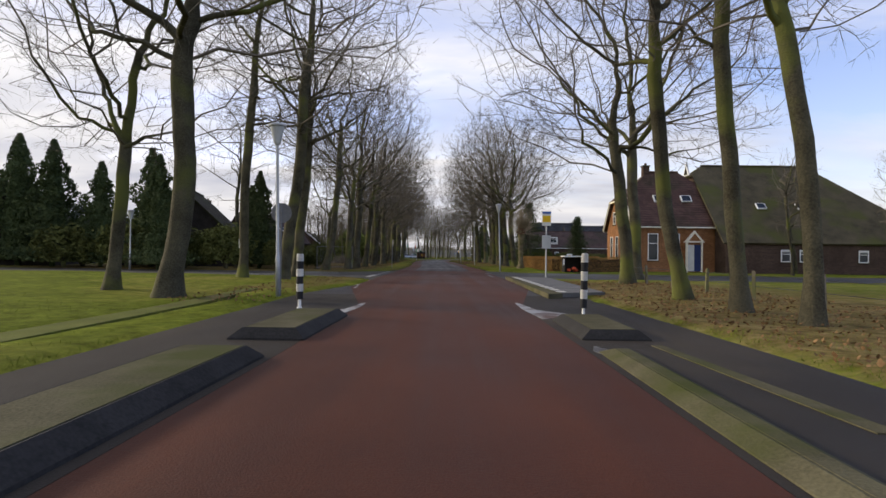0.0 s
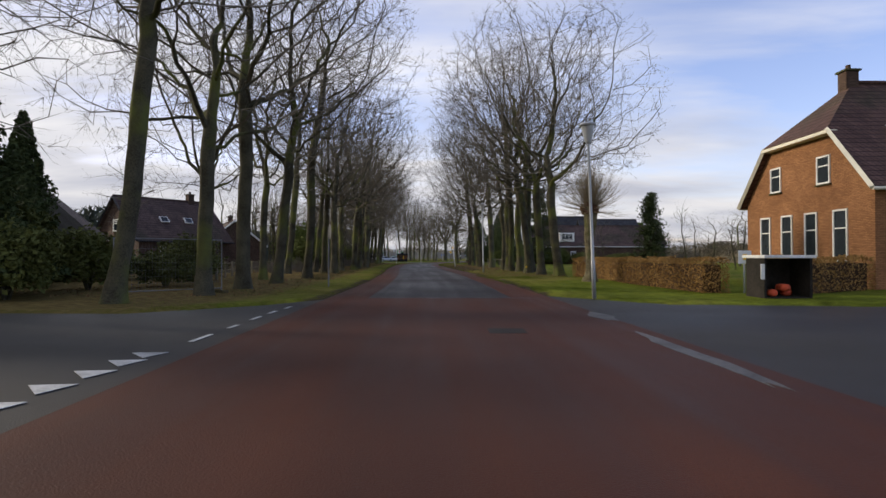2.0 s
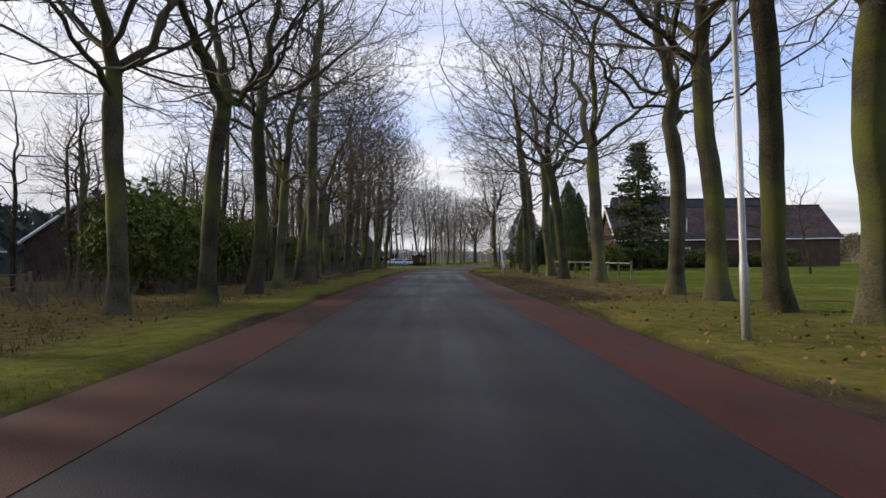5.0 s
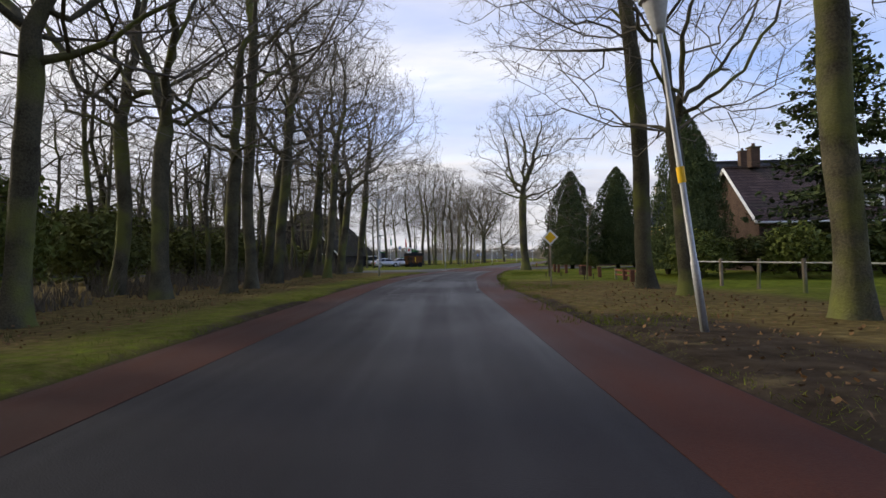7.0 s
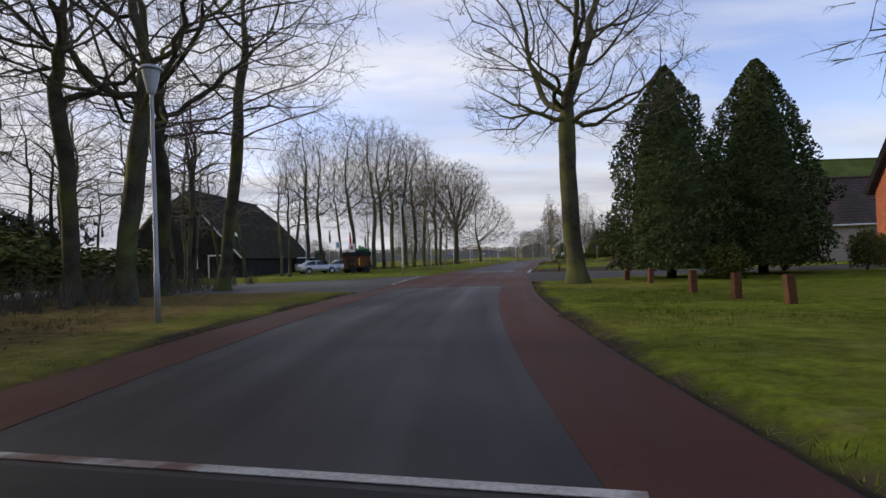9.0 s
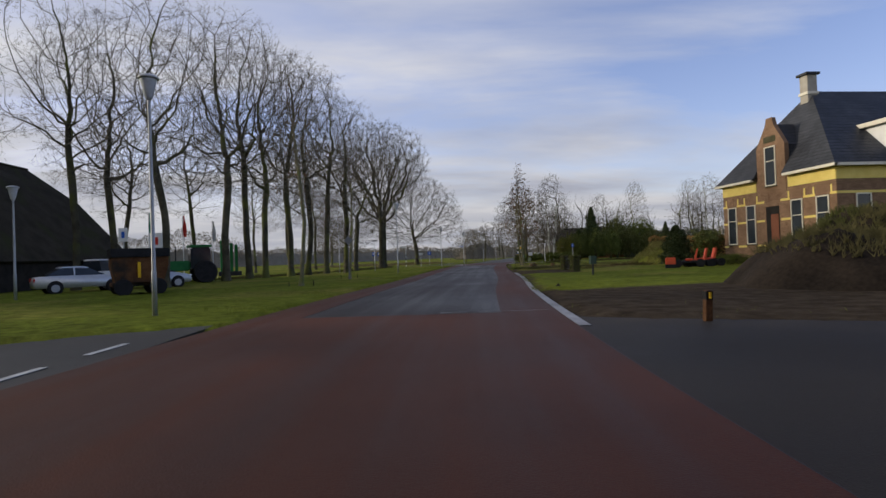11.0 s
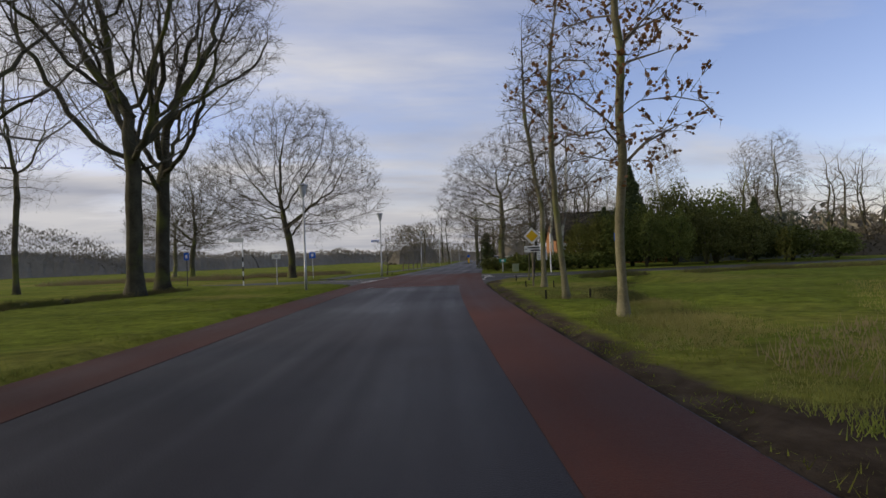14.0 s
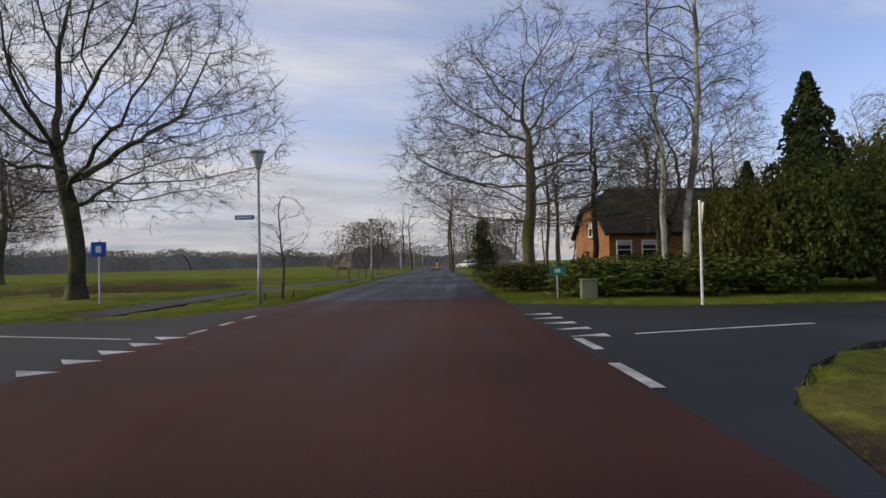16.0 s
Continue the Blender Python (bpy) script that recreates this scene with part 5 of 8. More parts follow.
mesh_panel(-10.8, 45.1, -8.45, 47.45, 1.85)
for x, y in ((4.0, 124.1), (3.4, 123.4), (18.6, 225.1), (19.8, 224.9), (16.3, 213.2), (15.2, 213.6), (17.6, 218.5), (16.8, 219.2), (2.9, 127.6), (2.1, 128.0), (-4.1, 182.9), (-2.9, 182.7), (-2.0, 191.3), (-0.95, 191.6), (14.6, 245.6), (15.6, 246.2)):
    marker_post(x, y, 0.30, "timber", None, "tree_stake", "short dark tree stake in the grass", 0.02)

# ---- houses ----


def window(parent, m, w, h, bars_x=1, cross=True, frame="white", blind=0.0):
    """A framed window; m places its lower middle on the wall's face, local -y looking out."""
    t = 0.07
    b = bmesh.new()
    rings = []
    for y in (-0.05, 0.03):
        for x, z0 in ((w / 2, 0), (w / 2 - t, t)):
            rings.append([b.verts.new((q * x, y, z)) for q, z in ((-1, z0), (1, z0), (1, h - z0), (-1, h - z0))])
    for i, j in ((0, 1), (3, 2), (2, 0), (1, 3)):
        for k in range(4):
            n = (k + 1) % 4
            b.faces.new((rings[i][k], rings[i][n], rings[j][n], rings[j][k]))
    f = part("window", b, frame, parent)
    f.matrix_local = m
    if cross:
        part_at("glazing_bar", box(-w / 2 + t, w / 2 - t, -0.035, 0.02, h * 0.62, h * 0.62 + 0.05), frame, f, Matrix.Identity(4))
    for k in range(1, bars_x):
        x = -w / 2 + w * k / bars_x
        part_at("glazing_bar", box(x - 0.025, x + 0.025, -0.032, 0.017, t, h - t), frame, f, Matrix.Identity(4))
    part_at("pane", box(-w / 2 + t, w / 2 - t, -0.006, 0.004, t, h - t), "glass", f, Matrix.Identity(4))
    part_at("sill", box(-w / 2 - 0.06, w / 2 + 0.06, -0.10, 0.03, -0.07, -0.004, 0.01), "concrete", f, Matrix.Identity(4))
    if blind:
        part_at("blind", box(-w / 2 + t, w / 2 - t, -0.014, -0.008, h * (1 - blind), h - t), "curtain", f, Matrix.Identity(4))
    return f


def gable_house(name, m, W, L, eave, ridge, hipz, wall, roof, label, front=(), right=(), left=(), boards="white", chimneys=(), over=0.3, back=None, category="house", drawn=0.25):
    """Gable front in local y = 0 looking to -y; ridge along +y. Windows: front (x, z, w, h), right and left (y, z, w, h)."""
    o = thing(name, m, label, category)
    hx = W / 2 * (ridge - hipz) / (ridge - eave)
    hb = (ridge - hipz) * 0.95
    back = hipz if back is None else back
    hxk, hbk = W / 2 * (ridge - back) / (ridge - eave), (ridge - back) * 0.95
    outline = [(-W / 2, -0.2), (W / 2, -0.2), (W / 2, eave), (hx, hipz), (-hx, hipz), (-W / 2, eave)]
    if hx < 0.05:
        outline = [(-W / 2, -0.2), (W / 2, -0.2), (W / 2, eave), (0, ridge), (-W / 2, eave)]
    part("gable_wall", prism(outline, 0, 0.3), wall, o)
    rear = outline if hxk == hx else [(-W / 2, -0.2), (W / 2, -0.2), (W / 2, eave), (hxk, back), (-hxk, back), (-W / 2, eave)]
    part("gable_wall", prism(rear, L - 0.3, L), wall, o)
    for s in (-1, 1):
        part("side_wall", box(min(s * W / 2, s * (W / 2 - 0.3)), max(s * W / 2, s * (W / 2 - 0.3)), 0.3, L - 0.3, -0.2, eave), wall, o)
        k = (ridge - eave) / (W / 2)
        e = (s * (W / 2 + over), eave - over * k + 0.12)
        pts = [(e[0], -over, e[1]), (e[0], L + over, e[1])]
        if hx >= 0.05:
            pts += [(s * hxk, L + over, back + 0.12), (0, L - hbk, ridge + 0.12), (0, hb, ridge + 0.12), (s * hx, -over, hipz + 0.12)]
        else:
            pts += [(0, L + over, ridge + 0.12), (0, -over, ridge + 0.12)]
        part("roof_slope", sheet(pts, 0.16), roof, o)
        if boards:
            b = rod((e[0], -over - 0.02, e[1] - 0.05), (s * hx, -over - 0.02, hipz + 0.05), 0.11, sides=4)
            part("barge_board", b, boards, o)
            part("gutter", rod((e[0], -over, e[1] - 0.08), (e[0], L + over, e[1] - 0.08), 0.07, sides=6), boards, o)
    if hx >= 0.05:
        part("roof_slope", sheet([(-hx - 0.1, -over - 0.05, hipz + 0.06), (hx + 0.1, -over - 0.05, hipz + 0.06), (0, hb, ridge + 0.13)], 0.14), roof, o)
        part("roof_slope", sheet([(-hxk - 0.1, L + over + 0.05, back + 0.06), (hxk + 0.1, L + over + 0.05, back + 0.06), (0, L - hbk, ridge + 0.13)], 0.14), roof, o)
        if boards:
            part("cornice", box(-hx - 0.15, hx + 0.15, -over - 0.12, 0.02, hipz - 0.14, hipz + 0.0), boards, o)
    part("ridge_cap", rod((0, hb if hx >= 0.05 else -over, ridge + 0.16), (0, L - hbk if hx >= 0.05 else L + over, ridge + 0.16), 0.10, sides=6), roof, o)
    for x, z, w, h in front:
        window(o, pose(x, -0.005, z), w, h, 1 if w < 1.3 else 3, blind=drawn)
    for y, z, w, h in right:
        window(o, pose(W / 2 + 0.005, y, z, 0, 0, 90), w, h, 1 if w < 1.3 else 3, blind=min(drawn, 0.2))
    for y, z, w, h in left:
        window(o, pose(-W / 2 - 0.005, y, z, 0, 0, -90), w, h, 1 if w < 1.3 else 3, blind=0.2)
    for x, y, z0, z1, w in chimneys:
        c = part("chimney", box(x - w / 2, x + w / 2, y - w / 2, y + w / 2, z0, z1, 0.02), "brick_dark", o)
        part("chimney_cap", box(x - w / 2 - 0.08, x + w / 2 + 0.08, y - w / 2 - 0.08, y + w / 2 + 0.08, z1, z1 + 0.09, 0.015), "concrete", c)
        part("flue_pot", lathe([(0.13, z1 + 0.09), (0.10, z1 + 0.34)], 10), "brick_dark", c).location = (x, y, 0)
    return o


# the orange brick farmhouse beside the bus stop, with its thatched barn
fa = gable_house("farmhouse", pose(15.3, 53.65, 0, 0, 0, -90), 8.9, 7.6, 4.1, 9.0, 6.5, "brick_orange", "red_tile", "orange brick farmhouse with a half-hipped tiled roof and tall windows",
                 front=[(-2.75, 1.1, 0.85, 2.1), (-1.0, 1.1, 0.85, 2.1), (0.75, 1.1, 0.85, 2.1), (2.6, 1.1, 0.85, 2.1), (-1.85, 4.35, 0.85, 1.2), (1.6, 4.35, 0.85, 1.2)],
                 right=[(1.5, 1.0, 0.88, 2.3), (3.3, 1.0, 0.88, 2.3)], boards="cream", chimneys=[(-0.1, 2.3, 8.0, 9.65, 0.58)], drawn=0.0)
for v in (2.6, 5.0):
    b = part_at("roof_light", box(-0.45, 0.45, -0.06, 0.06, -0.4, 0.4, 0.01), "white", fa, pose(2.55, v, 6.45, 0, 0, 90) @ pose(0, 0, 0, -43, 0, 0))
    part_at("pane", box(-0.36, 0.36, -0.075, -0.055, -0.32, 0.32), "glass", b, Matrix.Identity(4))
porch = thing("porch", pose(20.1, 49.0, 0, 0, 0, 0), "white timber porch with a gabled top and blue door", "porch")
part("door", box(0.02, 0.55, -0.25, -0.18, 0.15, 2.35, 0.01), "door_blue", porch, "dark blue door")
part("side_panel", box(-0.55, 0.0, -0.25, -0.18, 0.15, 2.35, 0.01), "curtain", porch, "pale glazed panel")
for x in (-0.62, 0.62):
    part("post", box(x - 0.07, x + 0.07, -0.32, -0.12, 0, 2.6, 0.01), "cream", porch)
part("pediment", prism([(-0.85, 2.55), (0.85, 2.55), (0, 3.55)], -0.34, -0.1), "cream", porch)
part("gable_panel", prism([(-0.5, 2.68), (0.5, 2.68), (0, 3.3)], -0.36, -0.34), "brick_orange", porch)
part("block", box(-0.8, 0.8, -0.12, 0.6, 0, 2.75), "brick_orange", porch)
barn = gable_house("thatched_barn", pose(22.0, 54.2, 0, 0, 0, -90), 14.0, 15.0, 2.7, 9.7, 8.8, "brick_dark", "thatch", "large brick barn under a mossy thatched roof",
                   right=[(4.8, 1.0, 0.8, 1.0), (6.3, 1.0, 0.8, 1.0), (11.0, 1.0, 0.8, 1.0)], boards=None, back=4.9, category="barn")
orn = part("gable_ornament", prism([(-0.6, 8.9), (0.6, 8.9), (0, 10.2)], -0.5, -0.35), "white", barn, "white carved gable board")
part("gable_inset", prism([(-0.36, 9.0), (0.36, 9.0), (0, 9.8)], -0.53, -0.5), "timber", orn)
for v in (4.2, 7.6):
    b = part_at("roof_light", box(-0.4, 0.4, -0.06, 0.06, -0.35, 0.35, 0.01), "white", barn, pose(4.3, v, 5.75, 0, 0, 90) @ pose(0, 0, 0, -44, 0, 0))
    part_at("pane", box(-0.32, 0.32, -0.075, -0.055, -0.28, 0.28), "glass", b, Matrix.Identity(4))

gable_house("farm_barn", pose(27, 142, 0, 0, 0, -90), 11, 11, 3.0, 8.6, 8.6, "brick_dark", "slate", "long brick barn with a dark tiled roof beyond the paddock", boards="dark_metal", category="barn")
hb_ = gable_house("brick_house", pose(15.4, 134.0, 0, 0, 0, -90), 8.0, 24, 3.3, 6.9, 6.9, "brick_dark", "tile", "dark brown brick house with a dark roof behind a paddock",
                  right=[(2.3, 1.0, 1.1, 1.3), (7.5, 1.0, 0.9, 1.3)], chimneys=[(0.3, 1.6, 7.0, 8.3, 0.6)])
part("dormer", box(2.0, 3.6, 5.2, 7.8, 4.0, 5.6), "white", hb_, "white flat-roofed dormer")
window(hb_, pose(3.61, 6.5, 4.4, 0, 0, 90), 2.0, 1.0, 3)
hd = gable_house("gabled_house", pose(20.0, 149.0, 0.30, 0, 0, -90), 7.0, 10, 3.9, 9.35, 9.35, "brick_red", "slate", "red brick gabled house with white framed windows",
                 front=[(-1.75, 1.15, 1.3, 1.5), (1.9, 1.15, 1.4, 1.5), (-0.75, 5.0, 0.9, 1.35), (0.85, 5.2, 0.9, 1.35)], right=[(3, 1.0, 1.2, 1.4)], chimneys=[(0.6, 3.2, 8.3, 10.3, 0.6)], boards="dark_metal", drawn=0.9)
part("door", box(-0.05, 0.75, -0.05, 0.02, 0.0, 2.25, 0.01), "door_blue", hd, "dark panelled door")
part("door_frame", box(-0.2, 0.9, -0.03, 0.015, 0.0, 2.4, 0.01), "white", hd)
part("canopy", box(-0.9, 1.1, -0.6, 0.0, 2.45, 2.62, 0.02), "white", hd, "white door canopy")
gable_house("mossy_barn", pose(39.5, 187.5, 0, 0, 0, -90), 14, 16, 3.0, 10.6, 10.6, "brick_dark", "moss_roof", "old barn with a moss-green roof behind the house", boards=None, category="barn")
gable_house("small_house", pose(22.5, 165.5, 0, 0, 0, -90), 6, 8, 2.8, 6.0, 6.0, "plaster", "tile", "small pale house with white barge boards", front=[(-1.2, 1, 0.9, 1.2), (1.2, 1, 0.9, 1.2)])

# left-hand houses behind the trees; thatched ones coloured near black for backlit shade
gable_house("thatched_house", pose(-24.5, 50.5, 0, 0, 0, 14), 10, 13, 2.4, 7.2, 6.0, "timber", "darkthatch", "thatched house coloured dark as a silhouette behind garden trees", front=[(-2, 0.9, 1.1, 1.2), (2, 0.9, 1.1, 1.2)], boards=None)
gable_house("dark_house", pose(-37, 44, 0, 0, 0, 20), 10, 14, 2.6, 7.0, 6.0, "timber", "darkthatch", "thatched house coloured dark as a silhouette across the side road", boards=None)
gable_house("village_house", pose(-31.6, 92, 0, 0, 0, 25), 7.2, 11, 2.4, 6.5, 6.5, "brick_dark", "tile", "brown-red brick house with white barge boards behind the trees", chimneys=[(0, 5, 5.8, 7.4, 0.6)])
gable_house("village_house", pose(-29, 107, 0, 0, 0, 28), 8, 12, 2.9, 6.2, 6.2, "brick_dark", "tile", "brown brick house with white barge boards behind the trees", chimneys=[(0, 4, 5.6, 7.0, 0.6)])
gable_house("village_house", pose(-27, 62, 0, 0, 0, 22), 8, 11, 2.8, 6.3, 6.3, "brick_dark", "tile", "dark brick house with a chimney behind the trees", front=[(-1.6, 0.9, 1.2, 1.3)], chimneys=[(0, 6, 5.6, 7.3, 0.7)])
fb = gable_house("thatched_farm", pose(-28.5, 181.5, 0, 0, 0, -4), 13, 24, 2.1, 9.2, 6.6, "timber", "darkthatch", "thatched farm coloured dark as a silhouette, with a low sweeping roof", front=[(-2.5, 1.0, 1.0, 1.3), (1.5, 1.0, 1.0, 1.3)], boards=None, category="farm")
part("stable_door", box(3.2, 5.2, -0.06, 0.0, 0.0, 2.2, 0.01), "timber", fb, "black stable door")
part("door_frame", box(3.05, 5.35, -0.04, 0.0, 0.0, 2.35, 0.01), "cream", fb)
for s in (-1, 1):
    part("barge_board", rod((s * 6.6, -0.36, 1.95), (s * 2.4, -0.36, 6.7), 0.09, sides=4), "cream", fb)
part_at("roof_light", box(-0.35, 0.35, -0.05, 0.05, -0.35, 0.35, 0.01), "white", fb, pose(4.4, 3.6, 4.55, 0, 0, 90) @ pose(0, 0, 0, -42, 0, 0))

vh = gable_house("village_house", pose(-30.3, 80.2, 0, 0, 0, -35), 8, 9, 2.9, 6.7, 6.7, "brick_dark", "tile", "dark brick house with two chimneys and roof lights behind the trees", front=[(-1.7, 0.9, 1.2, 1.3), (1.6, 0.9, 1.2, 1.3), (0, 3.6, 0.9, 1.1)], right=[(2.5, 1.0, 1.2, 1.2), (6.0, 1.0, 1.2, 1.2)], chimneys=[(0, 1.2, 6.2, 7.6, 0.6), (0, 7.2, 6.2, 7.5, 0.6)], boards="dark_metal")
for v in (3.2, 5.6):
    b = part_at("roof_light", box(-0.4, 0.4, -0.06, 0.06, -0.35, 0.35, 0.01), "white", vh, pose(2.35, v, 4.75, 0, 0, 90) @ pose(0, 0, 0, -43, 0, 0))
    part_at("pane", box(-0.32, 0.32, -0.075, -0.055, -0.28, 0.28), "glass", b, Matrix.Identity(4))

# the yellow-banded brick house
he = thing("banded_brick_house", pose(25.3, 187.1, 0, 0, 0, -90), "brown brick house with yellow bands and a dark hipped roof", "house")
W, L, ev, rd = 10.2, 15.0, 5.75, 11.0
part("front_wall", box(-W / 2, W / 2, 0, 0.3, -0.2, ev), "brick_brown", he)
part("rear_wall", box(-W / 2, W / 2, L - 0.3, L, -0.2, ev), "brick_brown", he)
for s in (-1, 1):
    part("side_wall", box(min(s * W / 2, s * (W / 2 - 0.3)), max(s * W / 2, s * (W / 2 - 0.3)), 0.3, L - 0.3, -0.2, ev), "brick_brown", he)
    part("roof_slope", sheet([(s * (W / 2 + 0.35), -0.35, ev - 0.15), (s * (W / 2 + 0.35), L + 0.35, ev - 0.15), (0, L - 3.2, rd), (0, 3.0, rd)], 0.18), "slate", he)
    part("gutter", box(min(s * (W / 2 + 0.4), s * (W / 2 + 0.18)), max(s * (W / 2 + 0.4), s * (W / 2 + 0.18)), -0.4, L + 0.4, ev - 0.32, ev - 0.16), "cream", he)
# the front slope leaves room for the gable that rises through the eaves
zc, wc = ev - 0.15 + 0.57 / 3.35 * (rd - ev + 0.15), (W / 2 + 0.35) * (1 - 0.57 / 3.35)
part("roof_slope", sheet([(-wc, 0.22, zc), (wc, 0.22, zc), (0, 3.0, rd)], 0.18), "slate", he)
part("roof_slope", sheet([(-W / 2 - 0.35, -0.35, ev - 0.15), (-1.3, -0.35, ev - 0.15), (-1.3, 0.22, zc), (-wc, 0.22, zc)], 0.18), "slate", he)
part("roof_slope", sheet([(1.3, -0.35, ev - 0.15), (W / 2 + 0.35, -0.35, ev - 0.15), (wc, 0.22, zc), (1.3, 0.22, zc)], 0.18), "slate", he)
part("roof_slope", sheet([(-W / 2 - 0.35, L + 0.35, ev - 0.15), (W / 2 + 0.35, L + 0.35, ev - 0.15), (0, L - 3.2, rd)], 0.18), "slate", he)
for a, b in ((-W / 2 - 0.4, -1.45), (1.45, W / 2 + 0.4)):
    part("gutter", box(a, b, -0.42, -0.2, ev - 0.32, ev - 0.16, 0.01), "cream", he)
    part("frieze", box(max(a, -W / 2), min(b, W / 2), -0.03, 0.0, ev - 1.0, ev - 0.33), "yellow", he, "yellow plaster frieze")
for s in (1,):
    part("frieze", box(s * W / 2, s * W / 2 + 0.03, 0.0, L, ev - 1.0, ev - 0.33), "yellow", he, "yellow plaster frieze")
part("dormer_gable", prism([(-1.3, ev - 1.2), (1.3, ev - 1.2), (1.3, 7.5), (0.38, 8.85), (0.26, 9.3), (-0.26, 9.3), (-0.38, 8.85), (-1.3, 7.5)], -0.03, 0.25), "brick_brown", he, "brick gable rising through the eaves")
part("dormer_roof", prism([(-1.3, 5.6), (1.3, 5.6), (1.3, 7.4), (0, 8.9), (-1.3, 7.4)], 0.25, 3.0), "slate", he)
window(he, pose(0, -0.035, 5.0), 1.0, 2.5, 1, True, "cream")
part("year_panel", box(-0.55, 0.55, -0.05, -0.03, 7.75, 8.15), "concrete", he)
for x in (-4.1, -2.1, 2.1, 4.1):
    window(he, pose(x, -0.005, 1.35), 0.95, 2.6, 1, True, "cream")
part("door", box(-0.15, 0.55, -0.04, 0.0, 0.6, 3.2, 0.01), "rustwood", he, "dark brown front door")
part("door_frame", box(-0.6, 0.6, -0.025, 0.0, 0.5, 3.7, 0.01), "timber", he)
for z in (1.15, 2.75, 3.95):
    for a, b in ((-5.1, -4.65), (-3.55, -2.65), (-1.55, -0.75), (0.75, 1.55), (2.65, 3.55), (4.65, 5.1)):
        part("band", box(a, b, -0.022, 0.0, z, z + 0.14), "yellow", he)
for x in (-4.75, -3.45, -2.75, -1.45, 1.45, 2.75, 3.45, 4.75):
    part("band", box(x - 0.06, x + 0.06, -0.024, 0.0, 4.09, 4.5), "yellow", he)
for y in (1.6, 3.6, 6.0, 8.5, 11.0):
    window(he, pose(W / 2 + 0.005, y, 1.35, 0, 0, 90), 0.95, 2.6, 1, True, "cream")
for z in (2.75, 3.95):
    part("band", box(W / 2, W / 2 + 0.022, 0, L, z, z + 0.14), "yellow", he)
c = part("chimney", box(-0.34, 0.34, 2.5, 3.18, 10.2, 12.0, 0.02), "plaster", he, "pale plastered chimney")
part("chimney_band", box(-0.40, 0.40, 2.44, 3.24, 10.75, 10.92, 0.01), "cream", c)
part("chimney_cap", box(-0.48, 0.48, 2.36, 3.32, 12.0, 12.14, 0.01), "dark_metal", c)
dz = part("dormer", box(2.6, 4.6, 3.7, 6.9, 6.3, 7.9), "white", he, "white dormer with a flat roof")
part("dormer_eave", box(2.3, 4.9, 3.4, 7.2, 7.9, 8.15, 0.01), "cream", dz)
window(he, pose(4.61, 5.3, 6.5, 0, 0, 90), 2.8, 1.3, 3, False, "white")

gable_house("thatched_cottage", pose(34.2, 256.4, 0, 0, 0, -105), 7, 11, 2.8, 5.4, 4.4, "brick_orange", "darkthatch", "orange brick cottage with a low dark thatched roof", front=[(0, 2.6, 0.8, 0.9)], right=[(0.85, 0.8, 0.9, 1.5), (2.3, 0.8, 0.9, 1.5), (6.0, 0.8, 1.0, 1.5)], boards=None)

# ---- hedges, shrubs and conifers ----


def leaf_cloud(points, normals, size, R, V, F, flat=0.6):
    """Small folded leaf clumps at the points."""
    for p, n in zip(points, normals):
        s = size * R.uniform(0.6, 1.4)
        d = (Vector(n) * flat + Vector((R.gauss(0, 1), R.gauss(0, 1), R.gauss(0, 1))) * 0.6).normalized()
        u = d.orthogonal().normalized()
        u = Matrix.Rotation(R.uniform(0, 6.28), 3, d) @ u
        w = d.cross(u)
        b = len(V)
        c = Vector(p)
        V += [tuple(c - u * s), tuple(c + w * s * 0.6 + d * s * 0.3), tuple(c + u * s), tuple(c - w * s * 0.6 + d * s * 0.2)]
        F += [(b, b + 1, b + 2), (b, b + 2, b + 3)]


def cloud_mesh(name, V, F, material):
    me = bpy.data.meshes.new(name)
    me.from_pydata(V, [], F)
    me.materials.append(M[material])
    return me


def conifer_mesh(seed, H, rad, n, size, taper=1.0, skirt=0.05, ragged=0.18):
    R = random.Random(seed)
    V, F, P, Nn = [], [], [], []
    for _ in range(n):
        t = R.random() ** 0.75
        z = H * (skirt + (1 - skirt) * (1 - t))
        s = (1 - (z / H) ** taper) * rad if taper > 1.01 else (1 - z / H) * rad
        s = s * (1 + ragged * noise.noise(Vector((z * 1.6, seed, 0)))) + 0.08
        a = R.uniform(0, 2 * math.pi)
        s *= (1 + ragged * 1.3 * noise.noise(Vector((math.cos(a) * 1.7, math.sin(a) * 1.7, z * 0.9 + seed)))) * R.uniform(0.72, 1.06)
        P.append((math.cos(a) * s, math.sin(a) * s, z))
        Nn.append((math.cos(a), math.sin(a), -0.25))
    leaf_cloud(P, Nn, size, R, V, F)
    crown = cloud_mesh("needles", V, F, "conifer")
    b = lathe([(rad * 0.04 + 0.1, -0.2), (rad * 0.04 + 0.08, H * skirt + 0.1)] + [(max(0.02, (1 - (k / 8) ** max(taper, 1)) * rad * 0.62), H * (skirt + (1 - skirt) * k / 8 * 0.96)) for k in range(9)], 9)
    me = bpy.data.meshes.new("stem")
    b.to_mesh(me)
    b.free()
    me.materials.append(M["conifer"])
    return [("stem", me), ("needles", crown)]


